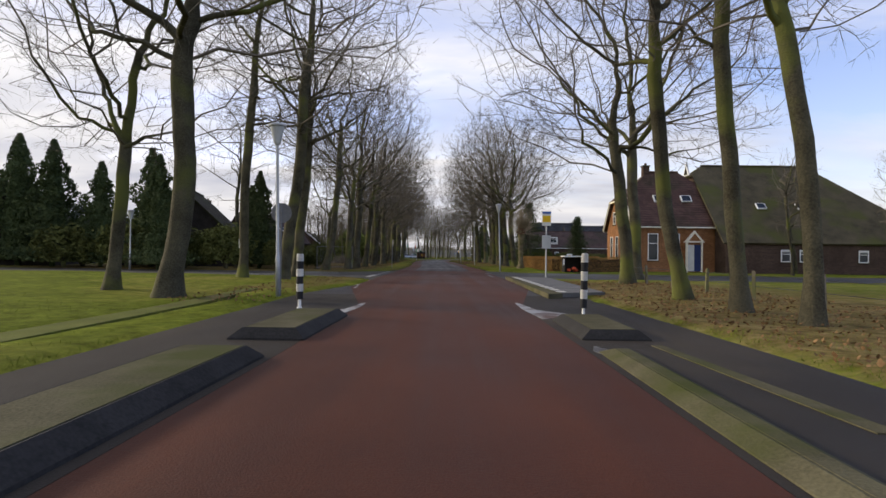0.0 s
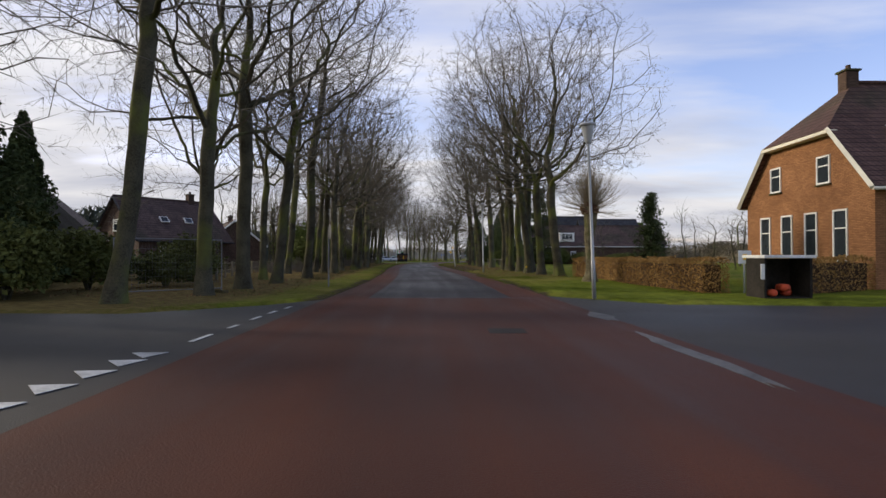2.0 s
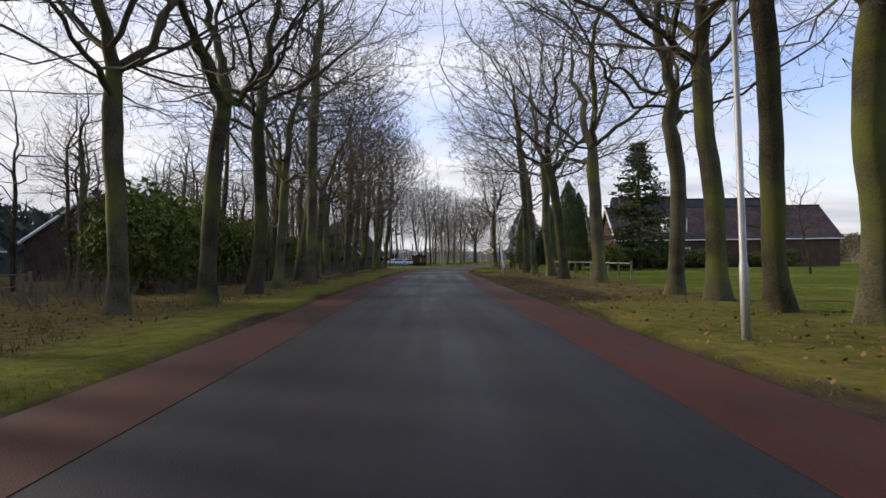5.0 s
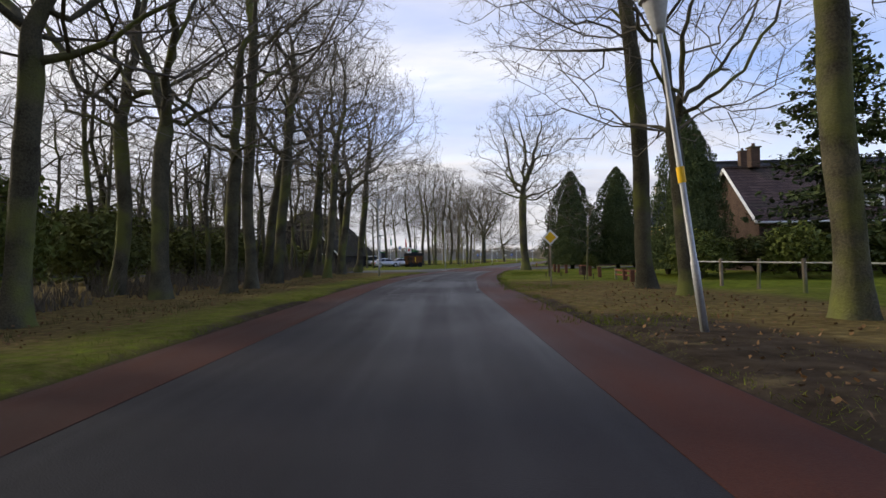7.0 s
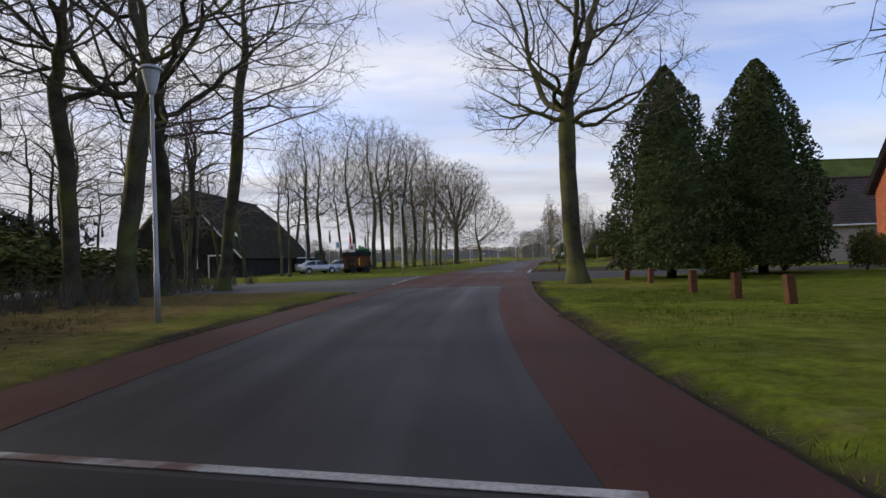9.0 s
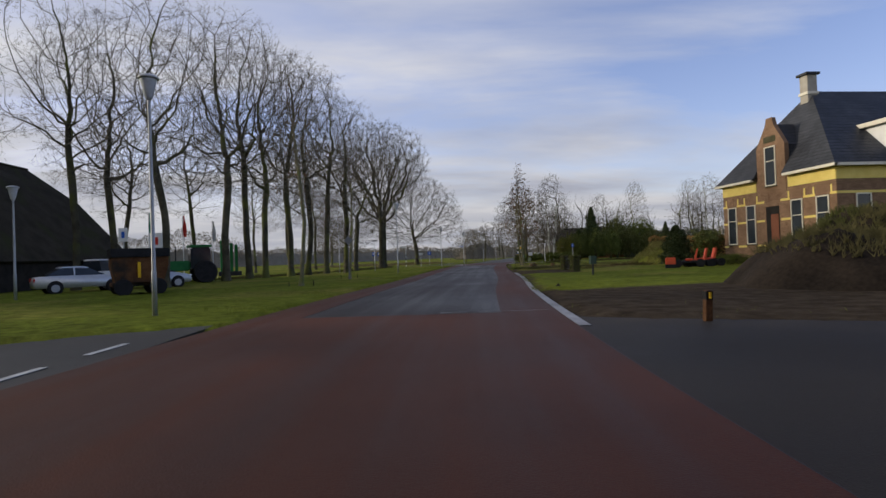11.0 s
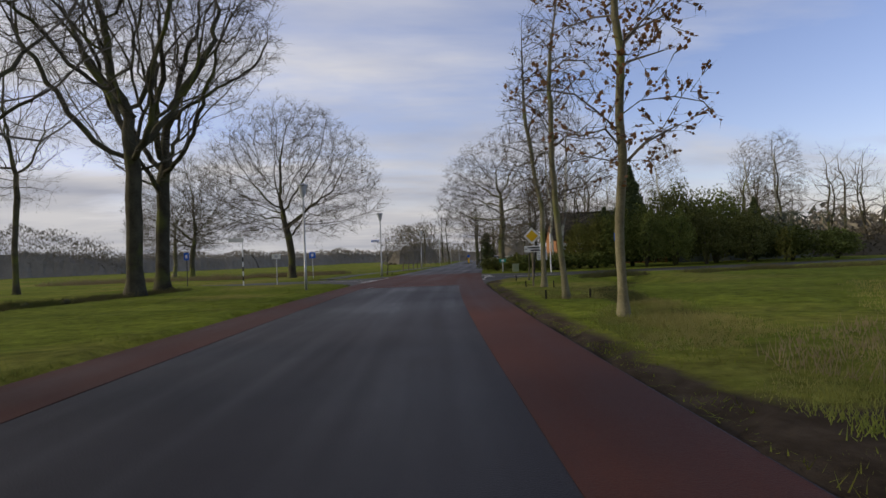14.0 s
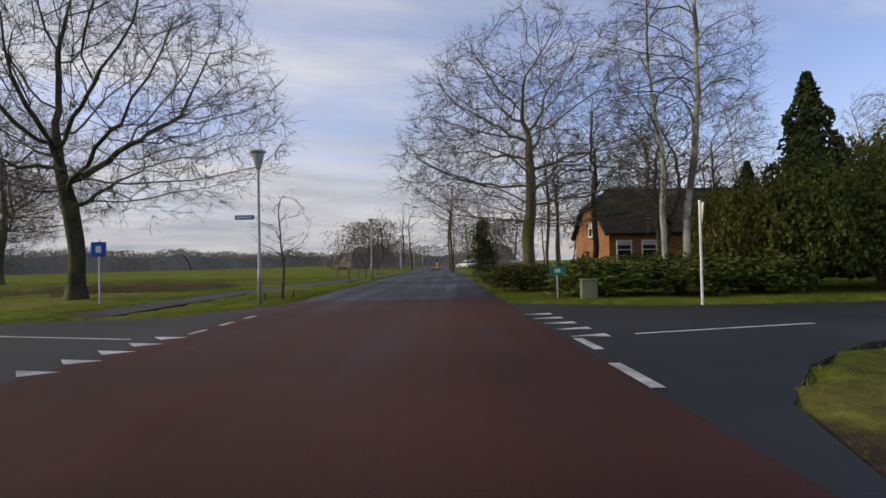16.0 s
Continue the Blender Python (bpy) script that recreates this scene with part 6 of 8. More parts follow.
def spruce_mesh(seed, H, rad, tiers, per, size, tufts):
    """Open conifer with drooping tiers of boughs."""
    R = random.Random(seed)
    V, F, SV, SF = [], [], [], []
    tube(SV, SF, [Vector((0, 0, -0.2)), Vector((0, 0, H * 0.5)), Vector((0, 0, H * 0.97))], [H * 0.016, H * 0.010, 0.02], 7)
    for k in range(tiers):
        z = H * (0.10 + 0.88 * k / tiers)
        L = rad * (1 - z / H) ** 0.8 + 0.12
        for j in range(per):
            a = R.uniform(0, 6.28)
            d = Vector((math.cos(a), math.sin(a), R.uniform(-0.25, 0.15)))
            l2 = L * R.uniform(0.6, 1.1)
            tip = Vector((0, 0, z)) + d * l2
            tube(SV, SF, [Vector((0, 0, z)), tip], [0.03, 0.008], 3)
            P, Nn = [], []
            for _ in range(tufts):
                t = R.uniform(0.2, 1.05)
                P.append(Vector((0, 0, z)) + d * l2 * t + Vector((R.gauss(0, 0.12), R.gauss(0, 0.12), R.gauss(-0.06, 0.08))) * (0.5 + t))
                Nn.append((d.x * 0.3, d.y * 0.3, 1))
            leaf_cloud(P, Nn, size, R, V, F)
    sm = cloud_mesh("stem", SV, SF, "bark")
    return [("stem", sm), ("needles", cloud_mesh("needles", V, F, "conifer"))]


def shrub_mesh(seed, n, size, material, low=0.0):
    """A unit shrub, 1 high and 1 wide each way, of many leaf clumps round a twiggy heart."""
    R = random.Random(seed)
    V, F, P, Nn = [], [], [], []
    for _ in range(n):
        a, u = R.uniform(0, 2 * math.pi), R.uniform(-0.75, 1)
        c = math.sqrt(max(0, 1 - u * u))
        k = 0.5 * R.uniform(0.55, 1.02) * (1 + 0.45 * noise.noise(Vector((math.cos(a) * c * 2.2, math.sin(a) * c * 2.2, u * 2.2 + seed))))
        P.append((math.cos(a) * c * k, math.sin(a) * c * k, 0.5 + u * k))
        Nn.append((math.cos(a) * c, math.sin(a) * c, u))
    leaf_cloud(P, Nn, size, R, V, F)
    SV, SF = [], []
    for _ in range(9):
        a = R.uniform(0, 6.28)
        tube(SV, SF, [Vector((0, 0, -0.05)), Vector((math.cos(a) * 0.12, math.sin(a) * 0.12, 0.4)), Vector((math.cos(a) * 0.3, math.sin(a) * 0.3, 0.8))], [0.02, 0.014, 0.004], 4)
    return [("stem", cloud_mesh("stem", SV, SF, "bark")), ("foliage", cloud_mesh("foliage", V, F, material))]


def put(meshes, x, y, z, sx, sy, sz, rz, name, label, category, group=""):
    o = thing(name, pose(x, y, z, 0, 0, rz), label, category, group)
    o.scale = (sx, sy, sz)
    for nm, me in meshes:
        ob = new(nm, me)
        ob.parent = o
    return o


CYPRESS = [conifer_mesh(3 + k, 9.5, 2.25, 17000, 0.075, 2.8) for k in range(3)]
COLUMN = [conifer_mesh(13 + k, 8.2, rd, 6500, 0.10, tp, ragged=rg) for k, (rd, tp, rg) in enumerate(((1.25, 2.0, 0.3), (1.5, 1.6, 0.55)))]
SPRUCE = [spruce_mesh(21, 6.4, 1.8, 26, 10, 0.085, 26), spruce_mesh(22, 12.5, 3.8, 28, 9, 0.13, 30)]
SHRUB = [shrub_mesh(31, 3000, 0.033, "evergreen"), shrub_mesh(32, 3000, 0.033, "evergreen"), shrub_mesh(33, 3000, 0.034, "laurel")]
YELLOW_SHRUB = shrub_mesh(36, 900, 0.06, "yew")
OLIVE_SHRUB = shrub_mesh(38, 5200, 0.022, "yew")

put(COLUMN[0], 21.9, 192.8, 0, 0.85, 0.85, 0.36, 20, "conifer_tree", "dark columnar conifer beside the lawn", "tree")
cl = "dense dark green cypress tree in a front garden"
for x, y, s, v in ((7.2, 147.6, 0.96, 0), (11.5, 148.2, 1.0, 1), (9.4, 125.8, 0.98, 2), (10.6, 126.8, 0.86, 0)):
    w = 1.16 * s if y > 140 else 0.8 * s
    put(CYPRESS[v], x, y, 0, w, w, s, 40 * v + 7 * x, "cypress_tree", cl, "tree", "garden cypresses")
put(SPRUCE[0], 15.1, 71.5, 0, 1, 1, 1, 0, "spruce_tree", "small dark spruce on the lawn beyond the hedge", "tree")
put(SPRUCE[1], 15.6, 122.5, 0, 1.3, 1.3, 1.04, 30, "spruce_tree", "tall loose-branched conifer before the brick house", "tree")
for x, y, s in ((-21, 40.5, 1.0), (-25, 47.0, 1.2), (-15.5, 45.5, 0.95), (-31, 43.8, 1.2), (-34.5, 44.8, 1.28), (-27.3, 43.9, 1.0), (-18.5, 52, 0.9)):
    put(COLUMN[int(x) % 2], x, y, 0, s * 1.1, s * 1.1, s, x * 9, "conifer_tree", "dark columnar conifer in a shaded garden", "tree", "dark garden conifers")
for x, y, s in ((34.8, 241.6, 1.02), (33.2, 243, 0.62), (48, 243, 0.7)):
    put(COLUMN[int(y) % 2], x, y, 0, s * 1.15, s * 1.15, s, x * 9, "conifer_tree", "dark green conifer behind the garden hedge", "tree", "garden conifers")
put(SPRUCE[0], 27.5, 258, 0, 0.75, 0.75, 0.62, 10, "spruce_tree", "small conifer by the roadside garden", "tree")

bush_rows = [
    # x, y, width, depth, height
    (-16, 47, 4, 4, 3.2, 2), (-14.5, 50, 3, 3, 2.4, 2), (-19, 58, 5, 5, 1.7, 0), (-17, 64, 5, 5, 1.4, 2), (-14.6, 88, 3.5, 4, 3.6, 0), (-16.5, 92, 5, 6, 5.0, 1), (-15.8, 97, 4, 5, 4.6, 0), (-18, 98, 5, 6, 4.4, 1), (-16.5, 101, 4, 5, 3.6, 2),
    (-17.5, 108, 4, 5, 4.4, 1), (-19.5, 113, 5, 5, 4.8, 1), (-20, 120, 5, 5, 4.0, 2), (-19, 128, 5, 6, 3.4, 2), (-20, 136, 6, 6, 3.4, 2), (-20.5, 145, 6, 7, 3.0, 2), (-21, 154, 6, 7, 2.6, 2), (-26, 130, 8, 9, 5, 2), (-27, 150, 9, 10, 5, 2),
    (-17, 42.6, 4, 3, 3.4, 2), (-20.5, 43.5, 5, 3, 3.0, 2), (-24.5, 42.8, 5, 3, 3.6, 2), (-29, 42.3, 5, 3, 3.2, 2), (-13.6, 44.6, 2.6, 2.6, 2.4, 2), (-13.5, 56.5, 3, 3.5, 2.4, 2),
    (-30, 46, 6, 4, 3.0, 2), (-12.5, 52, 2.5, 2.5, 1.6, 2), (-22, 44, 5, 3, 2.2, 2),
    (15.2, 142.8, 1.2, 1.2, 1.5, 0), (15.4, 145.5, 1.4, 1.2, 1.8, 2), (15.8, 147.8, 1.4, 1.4, 1.9, 2), (13.5, 150, 2.5, 2, 2.2, 2), (15.5, 153, 3, 2.5, 2.6, 2), (8.2, 144.9, 2.2, 1.6, 1.4, 1),
    (9.0, 123, 3.5, 3, 2.4, 1), (13, 121.5, 4, 3, 2.6, 1), (18, 123, 5, 4, 2.8, 0), (14.5, 128.3, 5, 3, 2.3, 2), (19.5, 128.6, 5, 3, 2.5, 2), (24.5, 128.5, 5, 3, 2.2, 2), (31, 128, 6, 3, 2.0, 2), (9.5, 129, 3, 3, 2.6, 2),
    (25.2, 241.3, 3.6, 3.2, 1.35, 1), (27.6, 240.2, 3.6, 3.2, 1.4, 0), (30.2, 239.8, 3.6, 3.0, 1.5, 1), (32.0, 239.3, 3.2, 3.0, 4.6, 0), (34.2, 238.6, 3.2, 3.0, 4.8, 1), (36.5, 238.4, 3.2, 3.0, 4.4, 0), (39.5, 238.6, 3.6, 3.0, 4.2, 2), (43, 238.2, 4, 3.2, 4.2, 2), (47, 238, 4, 3.2, 3.0, 0), (51, 237.6, 4, 3.2, 2.6, 1), (24.6, 245.8, 2.6, 3, 1.2, 2), (26.0, 250.5, 3, 3.5, 0.9, 1), (28.5, 255, 3, 3.5, 0.8, 2), (31.0, 246, 3, 3, 1.5, 0),
    (45, 250, 8, 6, 4.4, 2), (52, 247, 7, 6, 3.6, 2), (39.0, 241.8, 5.0, 4.5, 6.6, 2), (43.2, 242.2, 5.5, 4.5, 6.2, 0), (47.0, 242.6, 5.5, 4.5, 3.8, 2),
    (33, 207, 3, 2.5, 3.2, 2), (29.5, 209, 4, 2.5, 1.7, 2), (23.6, 184.0, 3.5, 0.9, 0.8, 0), (23.8, 189.3, 2.4, 0.9, 0.8, 1),
]
TALL_SHRUB = [shrub_mesh(34, 6200, 0.021, "evergreen"), shrub_mesh(35, 6200, 0.021, "evergreen"), shrub_mesh(37, 6200, 0.021, "laurel")]
for x, y, w, d, h, v in bush_rows:
    near_crossing = y > 230 and h > 3
    put((TALL_SHRUB if near_crossing else SHRUB)[v], x, y, -0.03, w, d, h, R0.uniform(0, 360) if abs(w - d) < 2 else 0, "garden_shrub", "dense evergreen shrub at a garden edge", "shrub", "evergreen shrubs")
put(YELLOW_SHRUB, 24.6, 241.0, 0, 1.3, 1.3, 1.4, 0, "golden_shrub", "yellow-green golden shrub beside the cabinet", "shrub")
for x, y, w, h in ((29.6, 240.6, 2.2, 3.7), (30.9, 240.2, 2.3, 4.1)):
    put(OLIVE_SHRUB, x, y, 0, w, w, h, x * 40, "olive_shrub", "tall loose olive-yellow shrub beside the birches", "shrub", "olive shrubs")
put(YELLOW_SHRUB, 46, 237.6, 0, 1.6, 1.4, 2.6, 0, "golden_shrub", "yellow-brown withering conifer in the hedge", "shrub")


def hedge(name, x0, y0, x1, y1, wide, h, material, label, n=15000, size=0.040):
    R = random.Random(int(x0 * 10 + y0))
    a, b = Vector((x0, y0, 0)), Vector((x1, y1, 0))
    L = (b - a).length
    t = (b - a).normalized()
    nrm = Vector((-t.y, t.x, 0))
    o = thing(name, Matrix.Identity(4), label, "hedge")
    V, F, P, Nn = [], [], [], []
    for _ in range(n):
        s = R.uniform(0, L)
        top = h * (1 + 0.05 * math.sin(s * 1.7) + 0.04 * math.sin(s * 4.1))
        pick = R.random()
        if pick < 0.05:
            k = R.choice((-1, 1))
            s = L * (k > 0) + k * R.uniform(-0.12, 0.05)
            q, z, d = R.uniform(-wide / 2, wide / 2), R.uniform(0.02, top), t * k
        elif pick < 0.38:
            q, z, d = R.uniform(-wide / 2, wide / 2), top * R.uniform(0.94, 1.03), Vector((0, 0, 1))
        else:
            k = R.choice((-1, 1))
            q, z, d = k * wide / 2 * R.uniform(0.82, 1.06), R.uniform(0.02, top), nrm * k
        P.append(a + t * s + nrm * q + Vector((0, 0, z)))
        Nn.append(d)
    leaf_cloud(P, Nn, size, R, V, F)
    ob = new("foliage", cloud_mesh("foliage", V, F, material))
    ob.parent = o
    # Solid core whose dark colour stands for shade in the leaf gaps
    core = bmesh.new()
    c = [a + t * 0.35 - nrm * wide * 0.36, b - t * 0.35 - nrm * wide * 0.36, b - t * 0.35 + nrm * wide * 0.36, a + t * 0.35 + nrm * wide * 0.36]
    part("core", slab([(p.x, p.y) for p in c], -0.1, h * 0.86), "hedge_core", o, "inner twigs coloured dark for the shade between leaves")


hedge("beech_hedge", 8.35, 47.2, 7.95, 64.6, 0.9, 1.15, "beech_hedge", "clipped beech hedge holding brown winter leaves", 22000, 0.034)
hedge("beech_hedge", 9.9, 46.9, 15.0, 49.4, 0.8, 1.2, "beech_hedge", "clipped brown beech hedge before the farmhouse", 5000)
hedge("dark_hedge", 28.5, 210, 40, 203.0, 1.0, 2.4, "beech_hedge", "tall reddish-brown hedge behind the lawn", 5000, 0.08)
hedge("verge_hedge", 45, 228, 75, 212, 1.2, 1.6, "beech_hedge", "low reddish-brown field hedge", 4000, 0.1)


def pollard():
    o = thing("pollard_willow", pose(6.45, 56.2, 0), "pollarded willow with a knobbly head of thin shoots", "tree")
    V, F = [], []
    tube(V, F, [Vector(p) for p in ((0, 0, -0.2), (0.0, 0, 0.1), (0.02, 0, 0.5), (-0.02, 0.03, 1.3), (-0.04, 0.05, 2.2), (0.0, 0, 2.9), (0.02, 0, 3.4), (0, 0, 3.75))], [0.44, 0.32, 0.235, 0.20, 0.21, 0.26, 0.33, 0.28], 16, 0.20)
    ob = new("trunk", cloud_mesh("trunk", V, F, "willow_bark"))
    ob.data.polygons.foreach_set("use_smooth", [True] * len(ob.data.polygons))
    ob.parent = o
    R = random.Random(5)
    V, F = [], []
    for _ in range(60):
        a, e = R.uniform(0, 6.28), R.uniform(-0.5, 1.4)
        c = Vector((math.cos(a) * math.cos(e) * 0.36, math.sin(a) * math.cos(e) * 0.36, 3.55 + math.sin(e) * 0.34))
        d = Vector((math.cos(a) * math.cos(e), math.sin(a) * math.cos(e), math.sin(e) + 0.5)).normalized()
        tube(V, F, [c - d * 0.14, c, c + d * R.uniform(0.08, 0.2)], [0.06, R.uniform(0.07, 0.11), 0.02], 6)
    ob = new("head", cloud_mesh("head", V, F, "willow_head"))
    ob.parent = o
    V, F = [], []
    for _ in range(620):
        a, e = R.uniform(0, 6.28), min(1.9, abs(R.gauss(0.0, 0.9)))
        d = Vector((math.cos(a) * math.sin(e), math.sin(a) * math.sin(e), math.cos(e)))
        p = Vector((0, 0, 3.6)) + d * 0.38
        L = R.uniform(1.1, 2.5) * (1.0 - 0.12 * e)
        m = p + d * L * 0.5 + Vector((0, 0, 0.10))
        tube(V, F, [p, m], [0.0075, 0.006], 3)
        tip = m + (d + Vector((R.gauss(0, 0.2), R.gauss(0, 0.2), 0.35))).normalized() * L * 0.5
        needle(V, F, m, tip, 0.006, R)
        for _ in range(2):
            needle(V, F, m, m + (d + Vector((R.gauss(0, 0.5), R.gauss(0, 0.5), 0.3))).normalized() * L * R.uniform(0.15, 0.35), 0.004, R)
    for _ in range(160):
        a, z = R.uniform(0, 6.28), R.uniform(0.05, 3.3) ** 1.0
        p = Vector((math.cos(a) * 0.26, math.sin(a) * 0.26, z))
        d = Vector((math.cos(a), math.sin(a), R.uniform(0.6, 2))).normalized()
        cone(V, F, p, p + d * R.uniform(0.2, 0.6), 0.006)
    ob = new("crown", cloud_mesh("crown", V, F, "willow_shoots"))
    ob.parent = o


pollard()

# ---- more trees ----
OPEN = [tree_mesh(71, 12.5, 0.225, 6.6, 0.22, 3400, "dome", c0=0.22, leader=0.34, step=0.42, thin=0.009, twigs=4.0, twig=0.75, spray=4, gaps=-0.3, heavy=0.55), tree_mesh(72, 12.3, 0.245, 5.6, 0.2, 3400, "dome", c0=0.20, leader=0.5, step=0.40, thin=0.009, droop=0.02, twigs=4.0, twig=0.85, spray=4, gaps=-0.3, bark="young_bark", heavy=0.55)]
VASE = tree_mesh(77, 16.5, 0.30, 6.0, 0.22, 2600, "vase", c0=0.30, leader=0.28, step=0.48, thin=0.0095, twigs=4.0, spray=4, gaps=-0.28)
TALL = [tree_mesh(81 + k, H, 0.22, rad, 0.36, 1900, "oak", c0=0.33, leader=ld, lean=ln, wob=0.20, thin=0.010, twigs=2.5, heavy=0.5) for k, (H, rad, ld, ln) in enumerate(((18.5, 4.9, 0.40, 0.03), (19.5, 4.4, 0.46, -0.03), (18.0, 5.2, 0.37, 0.01), (19.0, 4.6, 0.43, 0.02)))]
YOUNG = [tree_mesh(91 + k, 10.2, 0.085, 2.2, 0.26, 1100, "cone", c0=0.26, leader=0.9, step=0.30, thin=0.008, twigs=2.8, twig=0.45, leaves=lf, bark="young_bark") for k, lf in enumerate((3.0, 0.15))]
SAPLING = tree_mesh(95, 4.0, 0.05, 1.15, 0.3, 260, c0=0.32, leader=0.9, step=0.25, thin=0.006, twig=0.35)
SAPLING_B = tree_mesh(97, 7.5, 0.075, 1.6, 0.28, 170, c0=0.3, leader=0.92, step=0.3, thin=0.006, twig=0.4, leaves=0.06)
SAPLING_C = tree_mesh(94, 7.2, 0.066, 2.1, 0.40, 260, c0=0.40, leader=0.85, step=0.35, thin=0.007, twig=0.5, leaves=0.05)
BIRCH = tree_mesh(99, 14.5, 0.13, 2.7, 0.22, 1000, c0=0.24, leader=0.93, step=0.4, thin=0.007, droop=0.03, twigs=5.0, twig=0.8, bark="birch", spray=5)
LEAN_BIRCH = tree_mesh(98, 12.5, 0.10, 2.3, 0.22, 800, c0=0.26, leader=0.93, step=0.4, thin=0.007, droop=0.03, lean=0.06, twigs=4.0, twig=0.8, bark="birch", spray=4)

for k, (x, y, r) in enumerate([(-12.0, 189.0, .20), (-17.4, 190, .19), (-16.4, 193, .19), (-10.4, 196.5, .27), (-24, 214, .2), (-9.4, 199.5, .24), (-8.3, 200.3, .23), (-6.8, 203.5, .24), (-5.7, 206.2, .23), (-4.3, 209.2, .25), (-2.5, 211.4, .23), (-8.1, 238.3, .15), (-10.1, 226.6, .13), (-17.0, 212, .17), (-14.5, 228, .13)]):
    plant(TALL[k % 4], x, y, 50 * k, (r / 0.22) ** 0.3 * R0.uniform(0.94, 1.04), "roadside_tree", "tall bare tree in a row along the field", "tree", "field-side trees", wide=(r / 0.22) ** 0.4)
for k, (x, y, s, w) in enumerate(((7.5, 250.5, 1.22, 1.08), (25.6, 247.3, 0.98, 1.1), (-5.8, 279, 1.25, 1.05), (-9.0, 284, 1.05, 1.0))):
    plant(OPEN[k % 2], x, y, 77 * k, s, "spreading_tree", "bare broad-crowned tree standing in the grass", "tree", "broad-crowned trees", wide=w)
plant(OAKS[2], -1.8, 218.6, 25, 0.98, "roadside_tree", "tall bare tree forking low beside the ditch", "tree", "field-side trees")
for k, (x, y) in enumerate(((1.2, 227.9), (1.6, 231.2))):
    plant(VASE, x, y, 140 * k + 30, 1.14 - 0.05 * k, "vase_tree", "tall bare tree with upswept limbs beside the path", "tree", "upswept trees")
plant(tree_mesh(78, 16.5, 0.33, 5.0, 0.40, 2600, c0=0.38, leader=0.46, thin=0.010, twigs=3.4, spray=4), 2.75, 146.0, 20, 0.93, "verge_oak", "single tall bare oak at the bend of the road", "tree", wide=1.1)
plant(YOUNG[0], 14.7, 208.8, 100, 1.0, "young_oak", "young oak with some withered leaves between stakes", "tree", "young oaks")
plant(YOUNG[1], 15.75, 213.5, 200, 0.95, "young_oak", "young oak nearly bare between short stakes", "tree", "young oaks")
plant(YOUNG[1], 17.4, 218.9, 130, 1.05, "young_oak", "young oak nearly bare between short stakes", "tree", "young oaks")
plant(SAPLING, 15.2, 246.2, 10, 0.95, "sapling", "staked bare sapling beside a lamp post", "tree")
plant(SAPLING_C, 2.3, 127.9, 60, 0.86, "sapling", "young tree with a few leaves between stakes", "tree")
plant(SAPLING_B, 3.6, 123.8, 160, 0.6, "sapling", "thin young tree between stakes", "tree")
plant(YOUNG[1], -3.5, 182.8, 90, 1.15, "young_oak", "young oak nearly bare between short stakes", "tree", "young oaks")
plant(YOUNG[1], -1.45, 191.5, 30, 0.9, "young_oak", "young oak nearly bare between short stakes", "tree", "young oaks")
plant(SAPLING_B, 19.2, 225.0, 90, 0.61, "sapling", "crooked bare young tree beside the sale board", "tree", wide=0.8)
plant(BIRCH, 28.1, 240.6, 40, 0.92, "birch_tree", "white-barked birch in the corner garden", "tree", "birches")
plant(LEAN_BIRCH, 27.6, 240.9, 200, 0.95, "birch_tree", "slimmer leaning white birch beside its twin", "tree", "birches")
for x, y, s in ((52, 262, 1.0), (62, 259, 1.0), (65.2, 258, 1.05), (48, 270, 0.9)):
    plant(BIRCH, x, y, x * 31, s, "birch_tree", "pale birch standing behind the gardens", "tree", "birches")

for k, (x, y, s) in enumerate(((34.5, 256.5, 0.95), (39.0, 258.5, 0.9), (43.5, 256.0, 0.85), (57.5, 254.5, 0.9), (61.5, 257.0, 0.85), (49.0, 262.0, 0.8))):
    plant(WOOD[k % 4], x, y, 61 * k, s, "garden_tree", "slim bare tree rising behind the garden evergreens", "tree", "trees behind the gardens", wide=1.2)

for k, (x, y, s) in enumerate(((28.6, 247.0, 0.62), (31.6, 246.5, 0.58), (33.6, 249.0, 0.66))):
    plant(WOOD[k % 4], x, y, 97 * k, s, "garden_tree", "small bare brown tree before the cottage", "tree", "trees before the cottage", wide=1.5)

# woodland and garden trees further off
RW = random.Random(12)
for k in range(88):
    x, y = RW.uniform(-34, -15.5), RW.uniform(46, 182) if k < 46 else RW.uniform(98, 172)
    if 86 < y < 112 and x < -25 or 46 < y < 66 and x < -22 or 72 < y < 92 and x < -21:
        continue
    plant(WOOD[k % 4], x, y, RW.uniform(0, 360), RW.uniform(0.7, 1.15), "woodland_tree", "thin bare tree in the wood behind the road", "tree", "woodland trees")
for k in range(24):
    x, y = RW.uniform(-24, -13.5), RW.uniform(76, 150)
    if x > road_x(y) - 9.5:
        continue
    plant(WOOD[k % 4], x, y, RW.uniform(0, 360), RW.uniform(0.45, 0.9), "woodland_tree", "thin bare tree in the wood behind the road", "tree", "woodland trees")
for k in range(46):
    t = RW.random()
    x, y = 36 + 60 * t + RW.uniform(-6, 8), 285 + RW.uniform(-25, 40) - 40 * t
    plant(WOOD[k % 4], x, y, RW.uniform(0, 360), RW.uniform(0.6, 1.0), "distant_tree", "bare tree in the woods beyond the gardens", "tree", "distant trees")
for k in range(9):
    plant(WOOD[k % 4], 72 + 4.6 * k, 246 - 1.6 * k, 67 * k, 0.42 + 0.03 * (k % 3), "pollard_tree", "small bare pollard tree in a row on the field", "tree", "row of field pollards", wide=1.25)
